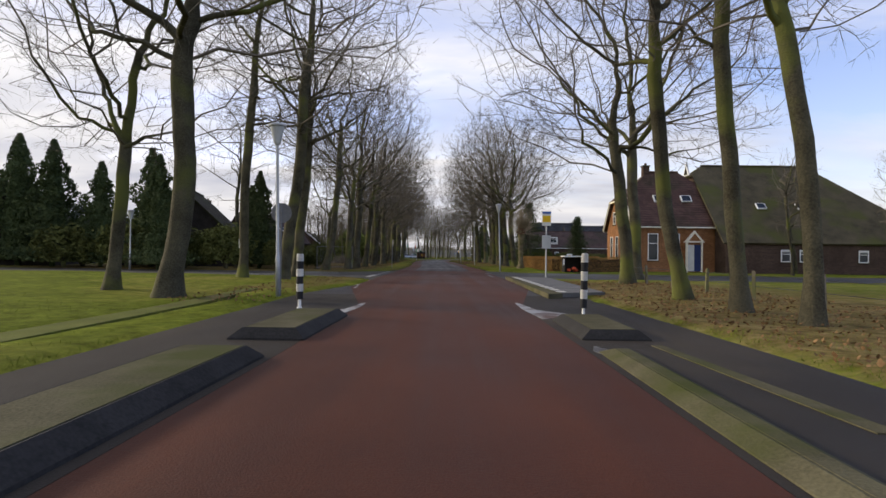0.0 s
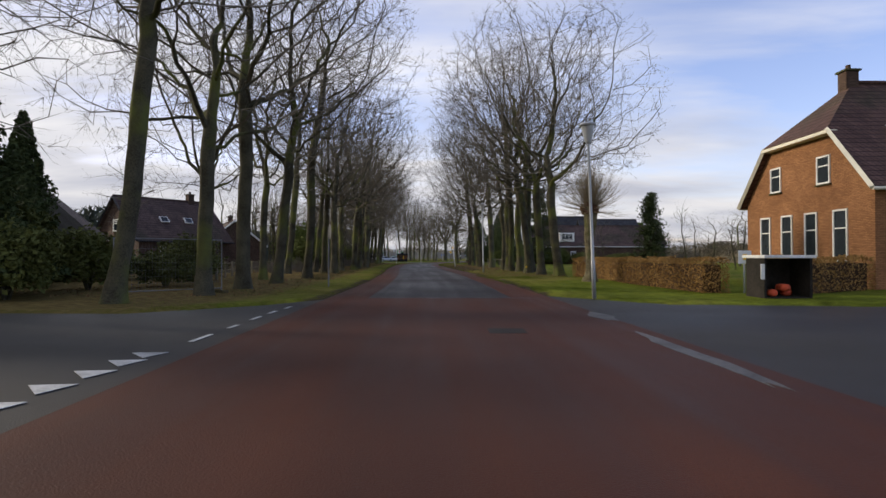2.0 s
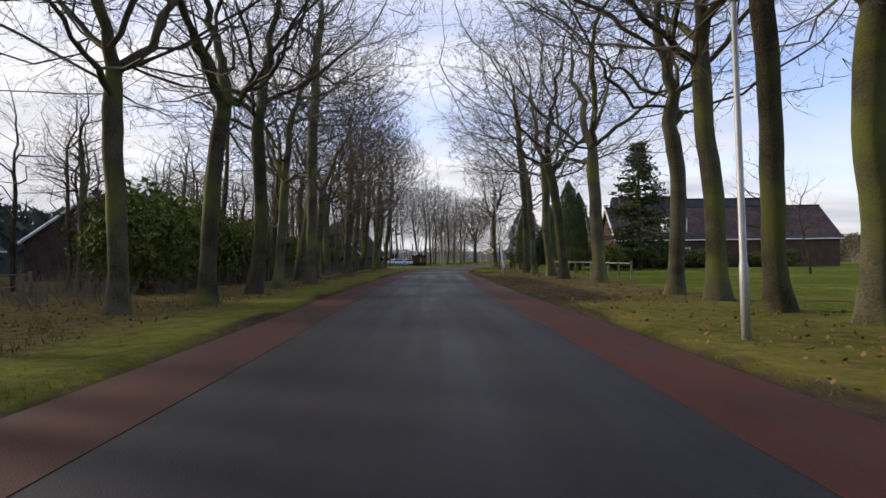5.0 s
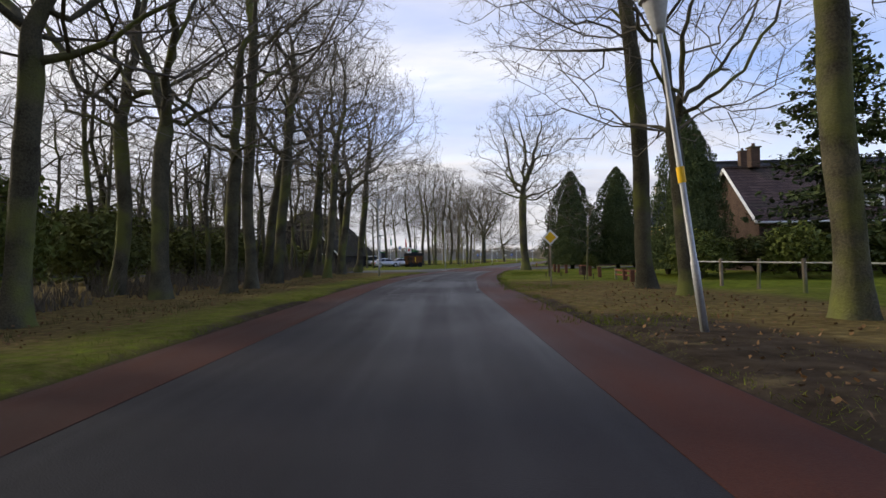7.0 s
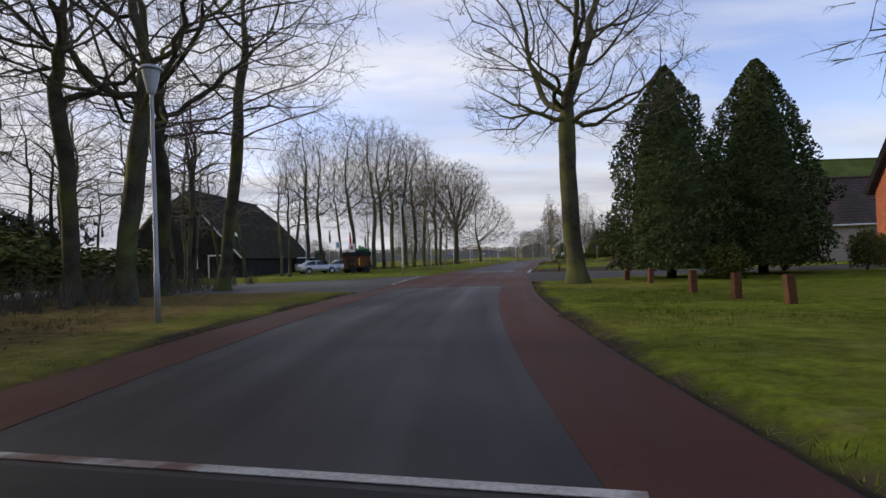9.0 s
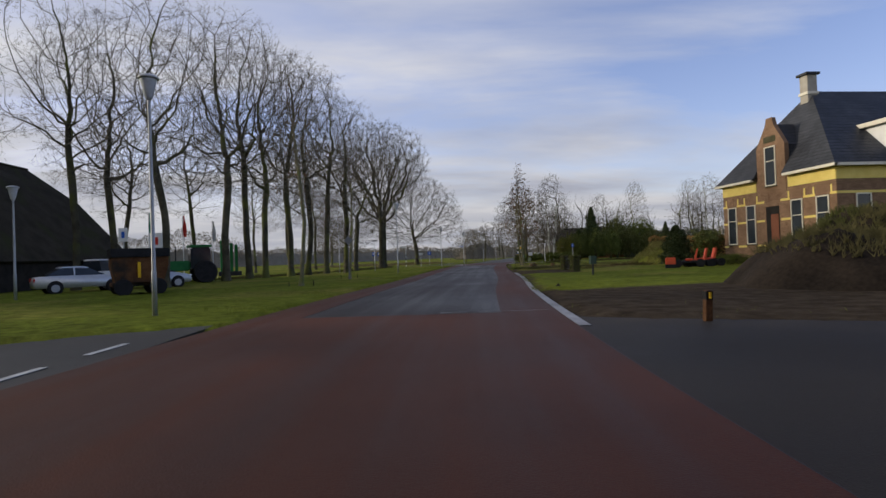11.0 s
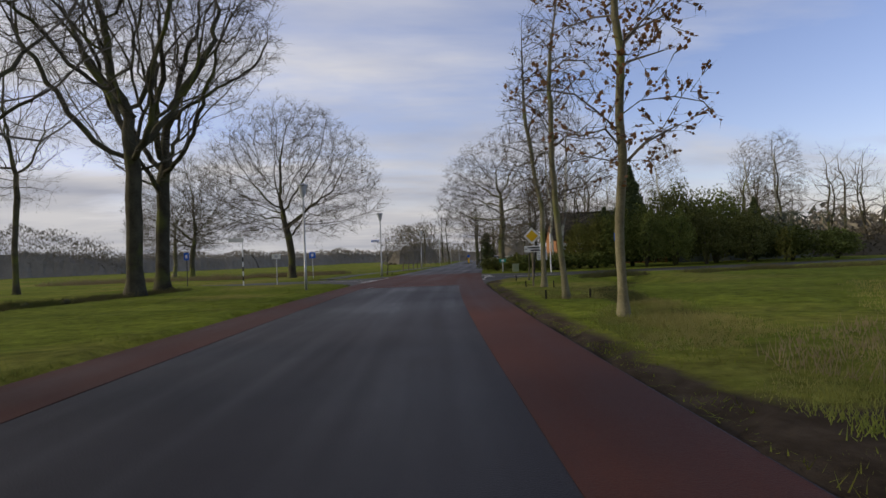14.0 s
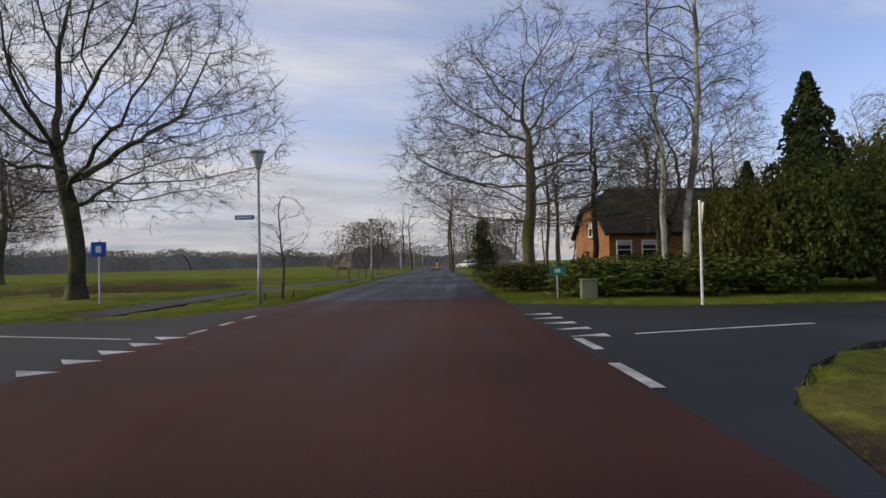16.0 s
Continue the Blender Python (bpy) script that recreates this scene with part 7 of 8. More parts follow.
for x, y, s in ((30, 86, 0.46), (34, 92, 0.52), (37, 95, 0.5), (41, 98, 0.56), (46, 101, 0.55), (33, 99, 0.5), (39, 104, 0.6), (27, 82, 0.38)):
    plant(WOOD[int(x) % 4], x, y, x * 23, s, "orchard_tree", "low bare fruit tree beyond the hedge", "tree", "orchard trees", wide=1.6)
for x, y, s in ((34, 262, 0.9), (38, 268, 1.0), (42, 275, 0.9), (24.5, 60.5, 0.5), (25, 88, 0.55), (29, 95, 0.5), (38, 80, 0.6), (33, 64, 0.55), (12, 92, 0.5), (21, 104, 0.5), (52, 330, 1.0), (60, 345, 1.0), (44, 350, 1.1), (38, 345, 1.0), (66, 350, 1.2)):
    plant(WOOD[int(x) % 4], x, y, x * 13, s, "garden_tree", "bare garden tree in the distance", "tree", "garden trees")
for x, y, s in ((13.5, 14, 0.75), (15.5, 17, 0.8), (17.5, 20, 0.75), (19.5, 24, 0.7), (21.5, 13, 0.8), (24, 17, 0.8), (27, 22, 0.75), (30, 12, 0.7), (34, 70, 0.7)):
    plant(WOOD[1 if int(y) % 2 else 3], x + 12, y + 30, x * 17, s, "slender_tree", "slender upright bare tree by the farm", "tree", "slender trees")


def far_woods(name, pts, h, n, material, label, size, taper=0.0):
    """A distant belt of trees: upright twigs over a ragged mass; taper rounds off its ends like a crown."""
    R = random.Random(len(pts) + int(h * 10))
    V, F = [], []
    seg = [(Vector((*a, 0)), Vector((*b, 0)), k / (len(pts) - 1), (k + 1) / (len(pts) - 1)) for k, (a, b) in enumerate(zip(pts, pts[1:]))]

    def top_at(p, q):
        dome = min(1, (max(0.0, 4 * q * (1 - q)) ** 0.5 + 0.12)) if taper else 1
        return h * dome * (0.72 + 0.30 * noise.noise(Vector((p.x * 0.045, p.y * 0.045, 3.1))) + 0.14 * noise.noise(Vector((p.x * 0.22, p.y * 0.22, 1))))

    for k in range(n):
        a, b, q0, q1 = R.choice(seg)
        t = R.random()
        p = a.lerp(b, t) + Vector((R.gauss(0, 2.2), R.gauss(0, 2.2), 0))
        top = top_at(p, q0 + (q1 - q0) * t)
        z = top * (1 - R.random() ** 1.3 * 0.98)
        s = size * R.uniform(0.6, 1.5)
        u = Vector((R.gauss(0, 0.8), R.gauss(0, 0.8), 0.8)).normalized() * s
        w = u.cross(Vector((R.gauss(0, 1), R.gauss(0, 1), 0.1))).normalized() * s * R.uniform(0.10, 0.26)
        c = p + Vector((0, 0, z))
        i = len(V)
        V += [tuple(c - u * 0.7 - w), tuple(c - u * 0.7 + w), tuple(c + u * 0.6)]
        F.append((i, i + 1, i + 2))
    for a, b, q0, q1 in seg:
        m = max(3, int((b - a).length / 1.4))
        side_ = Vector((-(b - a).y, (b - a).x, 0)).normalized()
        base = len(V)
        for k in range(m + 1):
            p = a.lerp(b, k / m)
            top = top_at(p, q0 + (q1 - q0) * k / m) * ((0.5 if taper else 0.74) + R.uniform(-0.06, 0.04))
            for o_, z in ((-3, -0.3), (-1.5, top * 0.7), (0, top), (1.5, top * 0.7), (3, -0.3)):
                V.append(tuple(p + side_ * (o_ + R.uniform(-0.5, 0.5)) + Vector((0, 0, z))))
        for k in range(m):
            for j in range(4):
                i = base + k * 5 + j
                F.append((i, i + 1, i + 6, i + 5))
    ob = mesh_object(name, V, F, M[material])
    tagged(ob, label, "woods", kind="stuff")


# Paler than near twigs: distance haze is mixed into this branch colour
M["hazy_wood"] = mat("hazed_branches", (0.175, 0.155, 0.12), (0.24, 0.215, 0.17), 1.0, 0.05, 0.5, 0.0)
M["farbrown"] = mat("far_brown_branches", (0.060, 0.052, 0.036), (0.105, 0.092, 0.066), 1.0, 0.05, 0.5, 0.0)
M["fargreen"] = mat("distant_evergreens", (0.05, 0.058, 0.045), (0.09, 0.10, 0.075), 1.0, 0.05, 0.6, 0.0)
far_woods("far_woods", [(-330, 330), (-150, 420), (-60, 520), (60, 640), (160, 760)], 12, 24000, "hazy_wood", "distant grey-brown belt of bare woods", 1.2)
far_woods("far_woods", [(60, 300), (90, 270), (150, 245), (260, 210)], 9, 12000, "hazy_wood", "grey-brown woods behind the gardens", 1.0)
far_woods("far_woods", [(-190, 330), (-110, 372), (-58, 410), (-15, 460), (22, 540)], 9.5, 26000, "hazy_wood", "grey-brown woods across the left-hand field", 0.5)
far_woods("far_copse", [(-112, 366), (-84, 390), (-52, 408)], 19, 15000, "hazy_wood", "taller grey-brown copse at the edge of the field", 0.55, 1)
far_woods("far_evergreens", [(44, 250), (50, 248), (56, 247)], 6.5, 4000, "fargreen", "dark evergreen belt behind the field", 0.4)
far_woods("far_thicket", [(57, 250), (72, 246), (95, 240), (130, 232)], 4.5, 9000, "farbrown", "low brown thicket along the far side of the field", 0.35)
far_woods("far_woods", [(-60, 30), (-55, 90), (-48, 130), (-46, 190)], 10, 14000, "fargreen", "dark woodland behind the gardens", 1.0)
far_woods("far_woods", [(60, 40), (62, 110), (70, 170), (90, 215)], 6, 26000, "farbrown", "low grey-brown woods beyond the paddocks", 0.42)
far_woods("far_copse", [(44, 392), (50, 391), (56, 389)], 10.5, 3000, "hazy_wood", "round bare tree clump across the road's far end", 0.45, 1)
far_woods("far_copse", [(62, 436), (74, 438), (90, 440), (104, 436)], 13, 6000, "hazy_wood", "bare trees closing off the road's far end", 0.5, 1)
far_woods("far_copse", [(30.5, 353), (37, 356), (44, 359)], 15, 6500, "hazy_wood", "rounded grey-brown copse beside the road", 0.45, 1)
far_woods("far_copse", [(52, 330), (57, 329), (62, 328)], 13, 4000, "hazy_wood", "rounded bare tree clump beside the road", 0.45, 1)

# ---- farm yard, vehicles and clutter ----


def tapered(profile, half, low, k):
    """A body of the (x, z) outline whose sides lean in above the height low."""
    b = prism(profile, -half, half)
    bmesh.ops.bevel(b, geom=b.edges[:], offset=0.045, segments=2, affect="EDGES")
    for v in b.verts:
        if v.co.z > low:
            v.co.y *= 1 - k * (v.co.z - low)
    return b


def car(x, y, rz, material, label, van=False):
    o = thing("van" if van else "car", pose(x, y, 0, 0, 0, rz), label, "car", "parked cars")
    wd = 0.88
    if van:
        shell = [(-2.3, 0.35), (-2.32, 1.1), (1.55, 1.1), (2.2, 0.95), (2.3, 0.5), (2.2, 0.3)]
        cabin = [(-2.28, 1.08), (-2.15, 1.86), (0.85, 1.86), (1.5, 1.08)]
        roof = [(-2.2, 1.84), (-2.1, 1.96), (0.8, 1.96), (0.95, 1.82)]
    else:
        shell = [(-2.15, 0.32), (-2.22, 0.62), (-2.14, 0.90), (-1.5, 0.97), (0.95, 0.95), (1.85, 0.82), (2.14, 0.62), (2.16, 0.32)]
        cabin = [(-1.75, 0.95), (-1.05, 1.36), (0.15, 1.38), (1.05, 0.93)]
        roof = [(-1.10, 1.34), (-0.95, 1.43), (0.05, 1.44), (0.28, 1.33)]
    part("body", tapered(shell, wd, 0.8, 0.15), material, o, smooth=True)
    part("cabin", tapered(cabin, wd - 0.03, 0.95, 0.36), "glass", o, "dark glazing")
    part("roof", tapered(roof, wd - 0.03, 0.95, 0.36), material, o)
    for s in (-1, 1):
        for wx in (-1.32, 1.36):
            part_at("wheel_arch", lathe([(0.37, -0.02), (0.37, 0.02)], 18), "rubber", o, pose(wx, s * wd * 0.985, 0.34, 90, 0, 0))
            w = part_at("wheel", lathe([(0.29, -0.1), (0.31, -0.06), (0.31, 0.06), (0.29, 0.1)], 18), "rubber", o, pose(wx, s * (wd - 0.05), 0.31, 90, 0, 0))
            part_at("rim", lathe([(0.20, -0.105), (0.20, 0.105)], 14), "steel", w, Matrix.Identity(4))
        part("pillar", rod((-0.45, s * (wd - 0.02), 0.95), (-0.45, s * (wd - 0.155), 1.38), 0.035, sides=5), material, o)
        part("headlight", box(2.06, 2.16, s * 0.6 - 0.16, s * 0.6 + 0.16, 0.6, 0.74, 0.02), "white", o)
        part("tail_light", box(-2.23, -2.1, s * 0.65 - 0.12, s * 0.65 + 0.12, 0.65, 0.85, 0.02), "red_paint", o)


car(-15.8, 187.2, 36, "car_silver", "silver saloon car parked by the farm")
car(-13.1, 189.6, 30, "car_silver", "pale saloon car parked behind the hopper")
car(-19.5, 199.5, 80, "white", "white van parked behind the farm yard trees", True)
car(49, 322, 108, "car_silver", "pale car waiting far down the road")


def hopper():
    o = thing("farm_hopper", pose(-10.7, 181.6, 0, 0, 0, 28), "dark rusty farm hopper trailer with orange parts", "trailer")
    b = prism([(-0.95, 0.6), (0.95, 0.6), (1.15, 1.35), (1.15, 2.0), (-1.1, 2.0), (-1.1, 1.35)], -0.9, 0.9)
    part("bin", b, "rust", o, "rusty bin")
    part("rim", box(-1.16, 1.21, -0.97, 0.97, 1.72, 2.12, 0.02), "black", o)
    part("ladder", box(-0.12, 0.0, -1.0, -0.93, 0.8, 1.5, 0.01), "signyellow", o, "yellow guard")
    part("chassis", box(-1.1, 1.1, -0.7, 0.7, 0.42, 0.6, 0.03), "rust", o)
    for s in (-0.9, 0.9):
        for x in (-0.7, 0.7):
            part_at("wheel", lathe([(0.36, -0.12), (0.38, 0), (0.36, 0.12)], 16), "rubber", o, pose(x, s, 0.38, 90, 0, 0))


hopper()


def tractor(x, y, rz):
    o = thing("tractor", pose(x, y, 0, 0, 0, rz), "green tractor with a dark cab in the farm yard", "tractor", "tractors")
    part("bonnet", box(0.2, 2.0, -0.4, 0.4, 0.9, 1.6, 0.08), "green_paint", o)
    cb = part("cab", box(-1.1, 0.2, -0.7, 0.7, 1.0, 2.5, 0.08), "glass", o, "dark glazed cab")
    part("cab_roof", box(-1.2, 0.3, -0.75, 0.75, 2.5, 2.68, 0.05), "green_paint", cb)
    part("exhaust", rod((1.1, 0.25, 1.5), (1.1, 0.25, 2.6), 0.04, sides=8), "black", o)
    for s in (-1, 1):
        part_at("rear_wheel", lathe([(0.72, -0.22), (0.80, 0), (0.72, 0.22)], 20), "rubber", o, pose(-0.7, s * 0.85, 0.8, 90, 0, 0))
        part_at("front_wheel", lathe([(0.46, -0.16), (0.5, 0), (0.46, 0.16)], 18), "rubber", o, pose(1.5, s * 0.75, 0.5, 90, 0, 0))


tractor(-12.4, 195.5, 205)
tractor(-18.6, 201.0, 190)
o = thing("farm_machine", pose(-13.0, 209.0, 0, 0, 0, 15), "tall green folded farm machine", "farm machine")
for k in range(4):
    part("arm", box(-0.9 + k * 0.42, -0.65 + k * 0.42, -0.5, 0.5, 0.3, 3.5 - 0.15 * k, 0.03), "green_paint", o)
part("frame", box(-1.1, 0.9, -0.6, 0.6, 0.2, 0.6, 0.03), "dark_metal", o)


def flag(x, y, h, material):
    o = thing("flag", pose(x, y, 0, 0, 0, -20), "tall pole with a limp hanging flag", "flag", "flags")
    part("pole", rod((0, 0, -0.1), (0, 0, h), 0.035, 0.025, 8), "white", o)
    V, F = [], []
    for k in range(9):
        for j in range(3):
            V.append((0.03 + j * 0.16 * (0.5 + 0.06 * k), 0.05 * math.sin(k * 0.9 + j * 2), h - 0.1 - k * 0.19))
    for k in range(8):
        for j in range(2):
            a = k * 3 + j
            F.append((a, a + 1, a + 4, a + 3))
    ob = mesh_object("cloth", V, F, M[material], o)
    ob.modifiers.new("thick", "SOLIDIFY").thickness = 0.01


flag(-16.5, 199.0, 5.4, "signgreen")
flag(-13.6, 197.5, 5.0, "red_paint")
flag(-11.8, 198.5, 4.6, "lamp_glass")


def heap(name, x, y, rx, ry, h, rz, material, label, tufts=0, tuft_mat="drygrass", seed=1, steep=0.0, cap=0.88):
    o = thing(name, pose(x, y, 0, 0, 0, rz), label, "heap")
    V, F = [], []
    n, m = 36, 72
    for i in range(n + 1):
        q = i / n
        for j in range(m):
            a = 2 * math.pi * j / m
            px, py = math.cos(a) * q * rx, math.sin(a) * q * ry
            z = h * ((1 - q**steep) if steep else (0.5 + 0.5 * math.cos(math.pi * q)) ** 0.8) * (1 + 0.35 * noise.noise(Vector((px * 0.5 + seed, py * 0.5, 0)))) + (0.26 * noise.noise(Vector((px * 1.1, py * 1.1, seed + 4))) + 0.12 * noise.noise(Vector((px * 2.7, py * 2.7, seed)))) * min(1, 3 - 3 * q) * min(1, h)
            V.append((px * (1 + 0.1 * noise.noise(Vector((a * 2, seed, 0)))), py, z - 0.12 * q))
    for i in range(n):
        for j in range(m):
            a, b = i * m + j, i * m + (j + 1) % m
            F.append((a, b, b + m, a + m))
    mesh_object("soil", V, F, M[material], o, True)
    if tufts:
        R = random.Random(seed)
        TV, TF = [], []
        for _ in range(tufts):
            v = Vector(R.choice(V[: m * int(n * cap)])) + Vector((R.gauss(0, 0.15), R.gauss(0, 0.15), -0.05))
            for _ in range(4):
                d = Vector((R.gauss(0, 0.45), R.gauss(0, 0.45), 1)).normalized()
                cone(TV, TF, v, v + d * R.uniform(0.12, 0.36), 0.016)
        g = mesh_object("dry_grass", TV, TF, M[tuft_mat], o)
        g["kind"] = "stuff"


heap("soil_heap", 17.0, 169.2, 6.4, 5.0, 2.05, 8, "soil", "dark soil heap overgrown with withered grass", 7000, "heapgrass", 3, 3.2, 0.86)
heap("grass_mound", 24.4, 199.8, 2.8, 6.0, 1.6, -12, "ground", "long grassy bank with dry stalks behind the lawn", 2600, "moundgrass", 5)
heap("stump", 6.7, 173.7, 0.12, 0.10, 0.15, 0, "timber", "dark mossy tree stump at the road edge", 0, "blade", 8, 5.0)


def ride_on(x, y, rz, k):
    o = thing("pedal_kart", pose(x, y, 0.05, 0, 0, rz), "red-seated pedal kart on the lawn", "kart", "pedal karts")
    part("frame", box(-0.9, 0.9, -0.3, 0.3, 0.25, 0.40, 0.03), "black", o)
    part("seat", box(-0.25, 0.25, -0.25, 0.25, 0.42, 0.55, 0.05), "orange", o)
    part("backrest", prism([(-0.40, 0.5), (-0.27, 0.5), (-0.44, 1.15), (-0.54, 1.15)], -0.17, 0.17), "orange", o)
    for wx in (-0.65, 0.65):
        for s in (-1, 1):
            part_at("wheel", lathe([(0.25, -0.06), (0.25, 0.06)], 14), "rubber", o, pose(wx, s * 0.42, 0.25, 90, 0, 0))


for k, (x, y) in enumerate(((19.6, 187.2), (20.4, 187.5), (21.2, 187.8))):
    ride_on(x, y, 150 + 12 * k, k)
o = thing("crate", pose(18.2, 186.9, 0, 0, 0, -25), "orange metal crate on short legs", "crate")
part("body", box(-0.28, 0.28, -0.24, 0.24, 0.28, 0.70, 0.03), "orange", o)
part("base", box(-0.31, 0.31, -0.26, 0.26, 0.0, 0.28, 0.02), "black", o)


def gate():
    for x, y in ((13.35, 192.3), (12.75, 188.7)):
        o = thing("gate_pillar", pose(x, y, 0, 0, 0, 10), "mossy square stone gate pillar", "pillar", "gate pillars")
        part("shaft", box(-0.24, 0.24, -0.24, 0.24, -0.1, 0.92, 0.03), "concrete", o)
        part("cap", box(-0.30, 0.30, -0.30, 0.30, 0.92, 1.03, 0.02), "concrete", o)
        R = random.Random(int(y))
        P, Nn, V, F = [], [], [], []
        for _ in range(420):
            a, z = R.uniform(0, 6.28), R.uniform(0.0, 1.12)
            k = 0.27 / max(abs(math.cos(a)), abs(math.sin(a)))
            P.append((math.cos(a) * k * R.uniform(0.9, 1.15), math.sin(a) * k * R.uniform(0.9, 1.15), z))
            Nn.append((math.cos(a), math.sin(a), 0.2))
        leaf_cloud(P, Nn, 0.055, R, V, F)
        iv = new("ivy", cloud_mesh("ivy", V, F, "laurel"))
        iv.parent = o
        iv["label"] = "ivy creeping over the stone"
    o = thing("iron_gate", pose(13.05, 190.5, 0, 0, 0, 80.5), "rusty iron garden gate between two pillars", "gate")
    for z in (0.15, 0.8):
        part("rail", rod((-1.5, 0, z), (1.5, 0, z), 0.02, sides=6), "dark_metal", o)
    for k in range(13):
        x = -1.5 + k * 0.25
        part("bar", rod((x, 0, 0.05), (x, 0, 0.92 + 0.12 * math.cos(x)), 0.012, sides=5), "dark_metal", o)


gate()


def log_box():
    o = thing("wood_store", pose(9.2, 44.9, 0, 0, 0, 3), "open wooden box coloured dark for its shaded inside, with a pale lid and orange contents", "wooden box")
    # Boards take a near-black colour that stands for the shade inside the box
    part("back", box(-0.7, 0.7, 0.62, 0.68, 0, 1.2, 0.01), "timber", o)
    for s in (-1, 1):
        part("side", box(s * 0.7 - 0.04, s * 0.7 + 0.04, -0.3, 0.62, 0, 1.22, 0.01), "timber", o)
    part("floor", box(-0.7, 0.7, -0.3, 0.62, 0.0, 0.08, 0.01), "timber", o)
    part("lid", box(-0.8, 0.8, -0.4, 0.74, 1.22, 1.31, 0.015), "white", o, "pale lid")
    R = random.Random(2)
    for k in range(6):
        part("pumpkin", lathe([(0.04, 0), (0.13, 0.03), (0.16, 0.11), (0.12, 0.2), (0.03, 0.22)], 10), "orange", o, "", True).location = (R.uniform(-0.4, 0.35), R.uniform(-0.1, 0.3), 0.08 + 0.15 * (k // 3))
    n = part("notice", box(-0.86, -0.75, -0.34, -0.31, 0.6, 1.05), "white", o, "white price card")


log_box()
# pale wet kerb line along the right-hand verge, wet highlights put into its colour
ribbon("edge_kerb", 163.5, 192, HALF, HALF + 0.20, 0.010, "kerb_line", "worn kerb line along the cycle strip, pale with wet sheen in its colour", 0.08)

# ---- grass and fallen leaves ----


def grass_verge():
    rng = np.random.RandomState(4)
    N = 270000
    y = rng.uniform(-2, 262, N)
    q = rng.exponential(2.6, N)
    s = np.where(rng.rand(N) < 0.5, -1, 1)
    off = HALF + 0.95 * np.clip((24 - y) / 6, 0, 1) + 0.02 + q
    cx = np.interp(y, LY, LX)
    k = np.clip(np.searchsorted(LY, y), 1, len(LY) - 1)
    tx, ty = LX[k] - LX[k - 1], LY[k] - LY[k - 1]
    ln = np.hypot(tx, ty)
    X, Y = cx + ty / ln * off * s, y - tx / ln * off * s
    keep = np.ones(N, bool)
    for poly in (*SIDE_ROADS.values(), FOOTPATH, [(2.6, 16.8), (5.0, 16.8), (5.0, 31), (2.6, 31)]):
        keep &= ~inside(poly, X, Y)
    bare = (s > 0) & (Y > 161) & (Y < 171.5) & (q < 14) | (s > 0) & (Y > 187) & (Y < 193) & (q < 5)
    leafy = (s < 0) & (Y > 46) & (Y < 150) & (q > 2.0)
    keep &= ~(bare & (rng.rand(N) < 0.93)) & ~(leafy & (rng.rand(N) < 0.7))
    X, Y = X[keep], Y[keep]
    n = len(X)
    clump = np.clip(0.55 + 1.6 * wavy(X, Y, 2.4, 31), 0.15, 1.5)
    a, h = rng.uniform(0, 2 * np.pi, n), rng.uniform(0.02, 0.10, n) * clump
    w = rng.uniform(0.003, 0.007, n)
    lx, ly = rng.normal(0, 0.05, n), rng.normal(0, 0.05, n)
    z0 = 0.02
    V = np.empty((n, 3, 3))
    V[:, 0] = np.stack([X - np.cos(a) * w, Y - np.sin(a) * w, np.full(n, z0)], -1)
    V[:, 1] = np.stack([X + np.cos(a) * w, Y + np.sin(a) * w, np.full(n, z0)], -1)
    V[:, 2] = np.stack([X + lx, Y + ly, z0 + h], -1)
    F = np.arange(3 * n).reshape(n, 3)
    ob = mesh_object("verge_grass", V.reshape(-1, 3).tolist(), F.tolist(), M["blade"])
    tagged(ob, "rough winter grass blades along the verges", "grass", kind="stuff")


def fallen_leaves():
    rng = np.random.RandomState(9)
    V, F = [], []

    def strew(n, y0, y1, o0, o1):
        for _ in range(n):
            y, off = rng.uniform(y0, y1), rng.uniform(o0, o1)
            x, yy = side(y, off)
            a, s = rng.uniform(0, 6.28), rng.uniform(0.02, 0.045)
            z = 0.05 + rng.uniform(0, 0.05)
            c, d = math.cos(a) * s, math.sin(a) * s
            t = rng.normal(0, 0.02)
            i = len(V)
            V.extend([(x - c, yy - d, z), (x + d * 0.6, yy - c * 0.6, z + t), (x + c, yy + d, z + 0.01), (x - d * 0.6, yy + c * 0.6, z - t)])
            F.append((i, i + 1, i + 2, i + 3))

    strew(6000, 2, 28, 4.6, 11)
    strew(9000, 45, 135, -14, -5.4)
    strew(3500, 62, 118, 3.7, 9)
    strew(800, 14, 30, -7, -4.4)
    ob = mesh_object("fallen_leaves", V, F, M["litter"])
    tagged(ob, "scattered brown fallen leaves on the verges", "leaves", kind="stuff")



def rough_grass(name, label, pts, wide, n, h, material, seed):
    """Tall rough grass along a line, thick in clumps."""
    R = random.Random(seed)
    V, F = [], []
    seg = [(Vector((*a, 0.02)), Vector((*b, 0.02))) for a, b in zip(pts, pts[1:])]
    while len(F) < n * 3:
        a, b = R.choice(seg)
        c = a.lerp(b, R.random())
        nrm = Vector((-(b - a).y, (b - a).x, 0)).normalized()
        c = c + nrm * R.uniform(-wide, wide)
        k = noise.noise(Vector((c.x * 0.35 + seed, c.y * 0.35, 0)))
        if k < -0.15:
            continue
        for _ in range(8):
            p = c + Vector((R.gauss(0, 0.10), R.gauss(0, 0.10), 0))
            d = Vector((R.gauss(0, 0.35), R.gauss(0, 0.35), 1)).normalized()
            cone(V, F, p, p + d * h * R.uniform(0.5, 1.2) * (0.7 + k), 0.006 + 0.006 * h)
    ob = mesh_object(name, V, F, M[material])
    tagged(ob, label, "grass", kind="stuff")


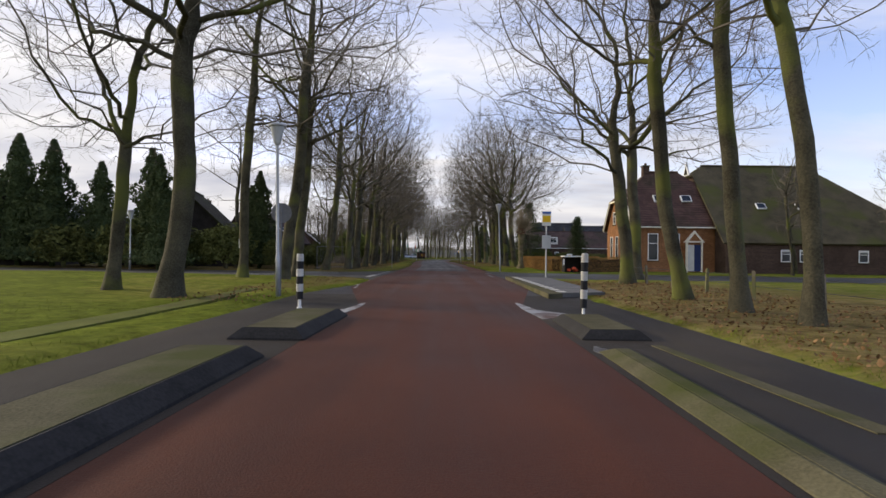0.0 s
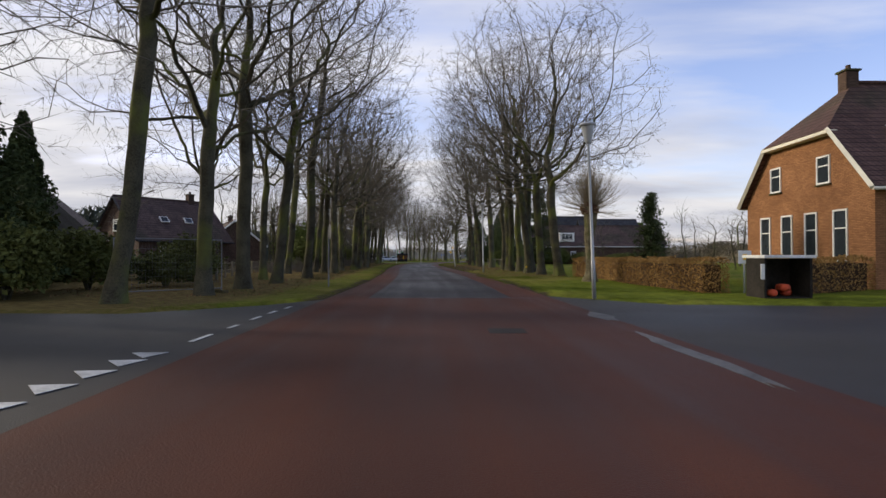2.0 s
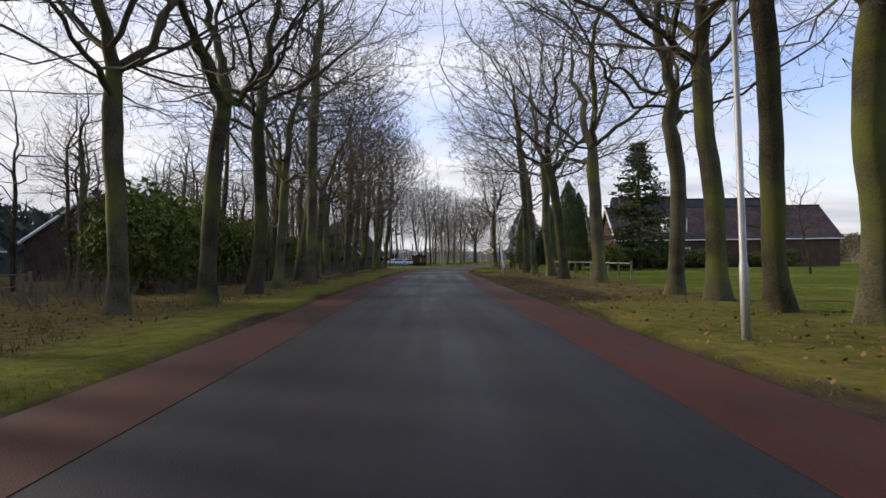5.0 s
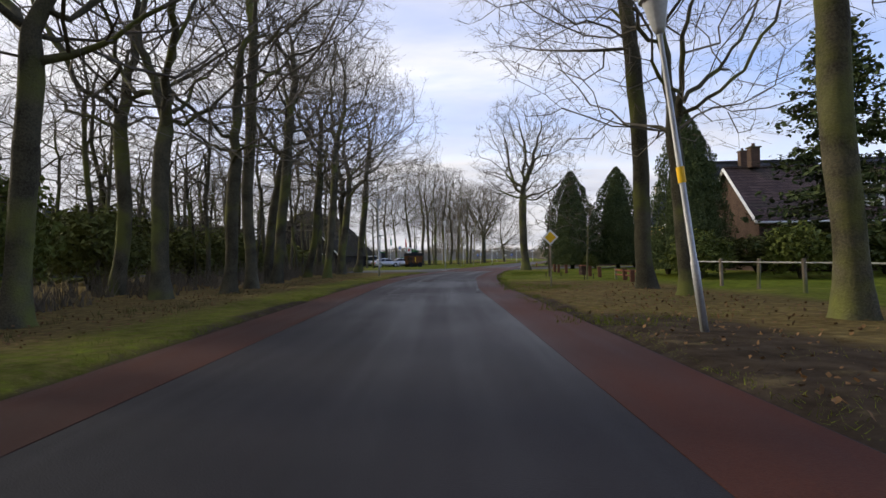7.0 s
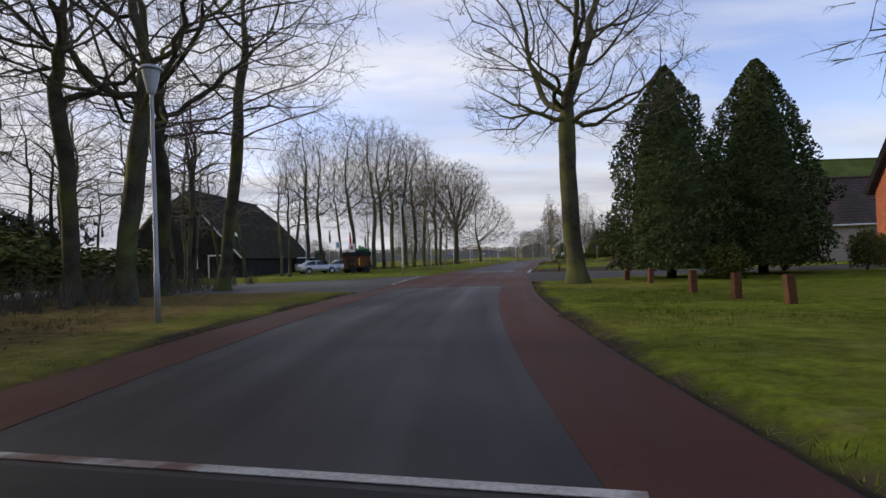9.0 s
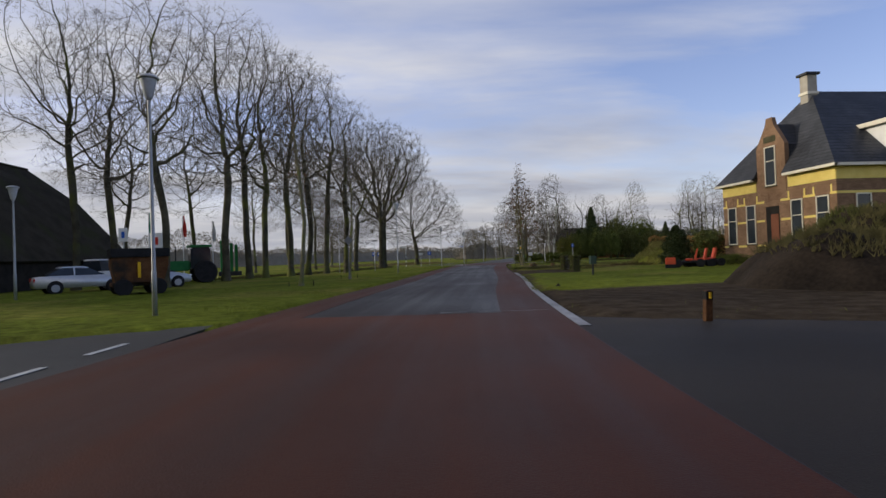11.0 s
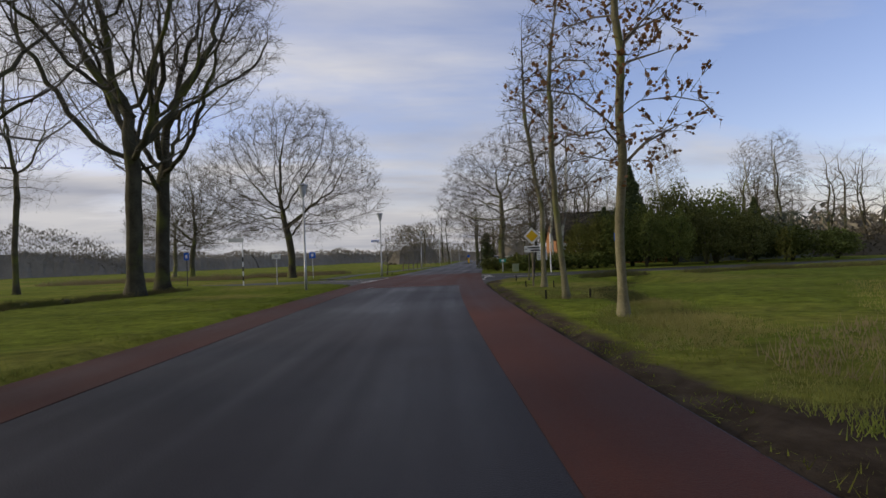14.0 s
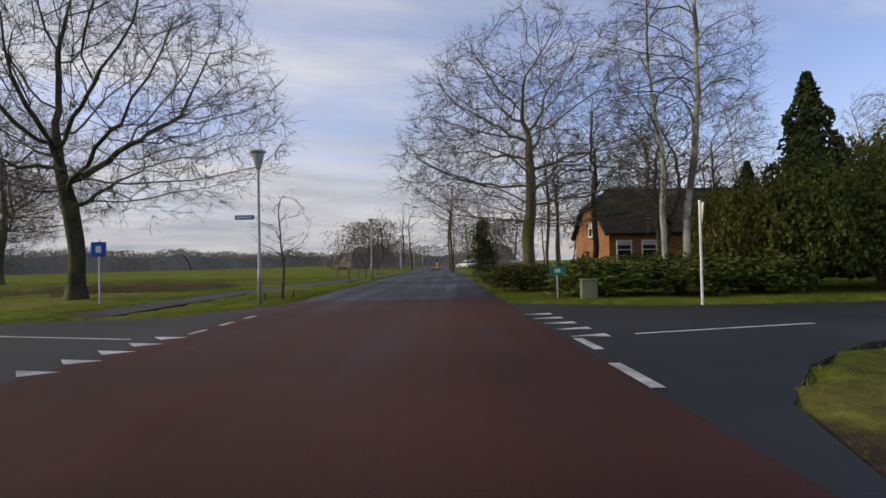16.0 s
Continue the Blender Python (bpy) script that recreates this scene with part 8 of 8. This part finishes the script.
rough_grass("reed_grass", "pale dry tall grass at the edge of the field", [(-14, 262), (-3, 258), (6.5, 257), (11, 263)], 4.2, 15000, 0.55, "drygrass", 3)
rough_grass("bank_grass", "rough dark grass on the field bank", [(22, 226), (34, 224.6), (60, 222)], 1.1, 9000, 0.42, "heapgrass", 5)
rough_grass("verge_tufts", "rough long grass tufts beside the cycle strip", [(13.6, 201.5), (15.0, 208), (16.6, 214), (18.9, 221.5)], 1.3, 16000, 0.15, "moundgrass", 7)
rough_grass("field_ditch_grass", "dark rough grass in the shallow ditch along the field", [(15.7, 208.5), (16.9, 212.4), (18.2, 215.6), (21.5, 220)], 0.45, 4500, 0.13, "heapgrass", 31)
rough_grass("corner_rough", "tangled dark grass and weeds at the field corner", [(13.2, 196.2), (15.4, 199.0), (19.5, 201.5)], 3.0, 13000, 0.24, "heapgrass", 33)
rough_grass("corner_weeds", "rough yellow-green grass at the field corner", [(14.6, 193.6), (16.4, 199.0), (20.2, 202.5)], 2.5, 13000, 0.20, "moundgrass", 38)
rough_grass("garden_litter", "brown fallen leaves and withered grass under the garden trees", [(0.6, 121.8), (1.6, 124.6), (2.2, 126.0)], 0.75, 2600, 0.06, "litter", 35)
rough_grass("ditch_grass", "dark rough grass along the ditch behind the trees", [(-14, 198), (-6, 210.5), (-1.5, 223), (3.0, 234)], 1.15, 15000, 0.30, "heapgrass", 13)
rough_grass("verge_grass_rough", "rough yellowed grass on the verge by the gardens", [(1.2, 104), (0.9, 120), (2.2, 134), (4.3, 145)], 2.0, 9000, 0.10, "blade", 19)
rough_grass("lawn_verge_rough", "rough grass between the road and the beech hedge", [(4.2, 47), (3.6, 56), (2.9, 66)], 1.6, 6000, 0.09, "blade", 21)
rough_grass("thicket", "tangled bare undergrowth between the woodland trees", [(-15.0, 70), (-16.5, 100), (-17.0, 130), (-18, 162)], 3.2, 6500, 1.5, "twig", 17)
rough_grass("dry_stalks", "withered brown stalks at the field corner", [(13.6, 203.2), (17.5, 205.5)], 0.9, 700, 0.30, "drygrass", 9)
rough_grass("left_verge_tufts", "long dry grass under the roadside trees", [(-7.4, 46), (-8.6, 70), (-10.5, 100), (-11.8, 140)], 1.0, 5000, 0.22, "heapgrass", 11)
rough_grass("corner_grass", "long rough grass at the field corner beside the road", [(12.6, 194.6), (13.6, 198.2)], 1.6, 8200, 0.17, "moundgrass", 23)
rough_grass("corner_weeds", "withered brown weeds on the bank behind the gate", [(14.5, 194.6), (18.5, 196.5), (25, 199)], 1.6, 5200, 0.26, "weeds", 25)
rough_grass("bank_rough", "rough yellowed grass on the bank along the field", [(14.2, 199.2), (19, 204), (26, 211), (36, 216)], 2.6, 9500, 0.17, "moundgrass", 27)
rough_grass("bank_dry", "dry stalks scattered over the field bank", [(15.5, 199.8), (20, 205), (27, 211.5)], 2.0, 1600, 0.26, "heapgrass", 29)
grass_verge()
fallen_leaves()


def log_stack():
    """Short sawn lengths piled at the field corner."""
    o = thing("log_pile", pose(13.9, 202.1, 0.03, 0, 0, 20), "small pile of short sawn logs in the grass", "log pile")
    R = random.Random(8)
    for k in range(11):
        row = 0 if k < 5 else 1 if k < 9 else 2
        x = (k - (0, 5, 9)[row]) * 0.18 - 0.38 + row * 0.09
        r, l = R.uniform(0.06, 0.09), R.uniform(0.30, 0.45)
        b = rod((0, -l / 2, 0), (0, l / 2, 0), r, r * 0.94, 10)
        g = part("log", b, "weeds" if k % 3 else "young_bark", o)
        g.matrix_local = pose(x + R.uniform(-0.03, 0.03), R.uniform(-0.08, 0.08), 0.08 + 0.14 * row, 0, R.uniform(0, 90), R.uniform(-14, 14))
    o = thing("tree_stump", pose(15.6, 202.2, 0, 0, 0, 0), "low weathered tree stump in rough grass", "stump")
    V, F = [], []
    tube(V, F, [Vector((0, 0, -0.1)), Vector((0, 0, 0.08)), Vector((0.02, 0, 0.25)), Vector((0.05, 0, 0.38)), Vector((0.05, 0, 0.385))], [0.30, 0.21, 0.17, 0.15, 0.01], 12, 0.15)
    ob = new("wood", cloud_mesh("wood", V, F, "weeds"))
    ob.parent = o


log_stack()


def pale_stone(x, y, r, seed):
    b = bmesh.new()
    bmesh.ops.create_icosphere(b, subdivisions=2, radius=r)
    for v in b.verts:
        v.co *= 1 + 0.35 * noise.noise(v.co / r + Vector((seed, 0, 0)))
        v.co.z = v.co.z * 0.8 + r * 0.55
    o = part("boulder", b, "concrete", smooth=True)
    o.location = (x, y, 0.03)
    tagged(o, "pale stone in the grass along the ditch", "stone", "stones along the ditch")


for k, (x, y, r) in enumerate(((-3.4, 213.4, 0.16), (-1.9, 217.0, 0.14), (-1.7, 221.4, 0.17), (-1.0, 222.6, 0.13), (-0.2, 224.0, 0.15), (0.4, 238.0, 0.16), (-5.1, 209.8, 0.15), (-6.6, 206.5, 0.17))):
    pale_stone(x, y, r, k * 3.7)
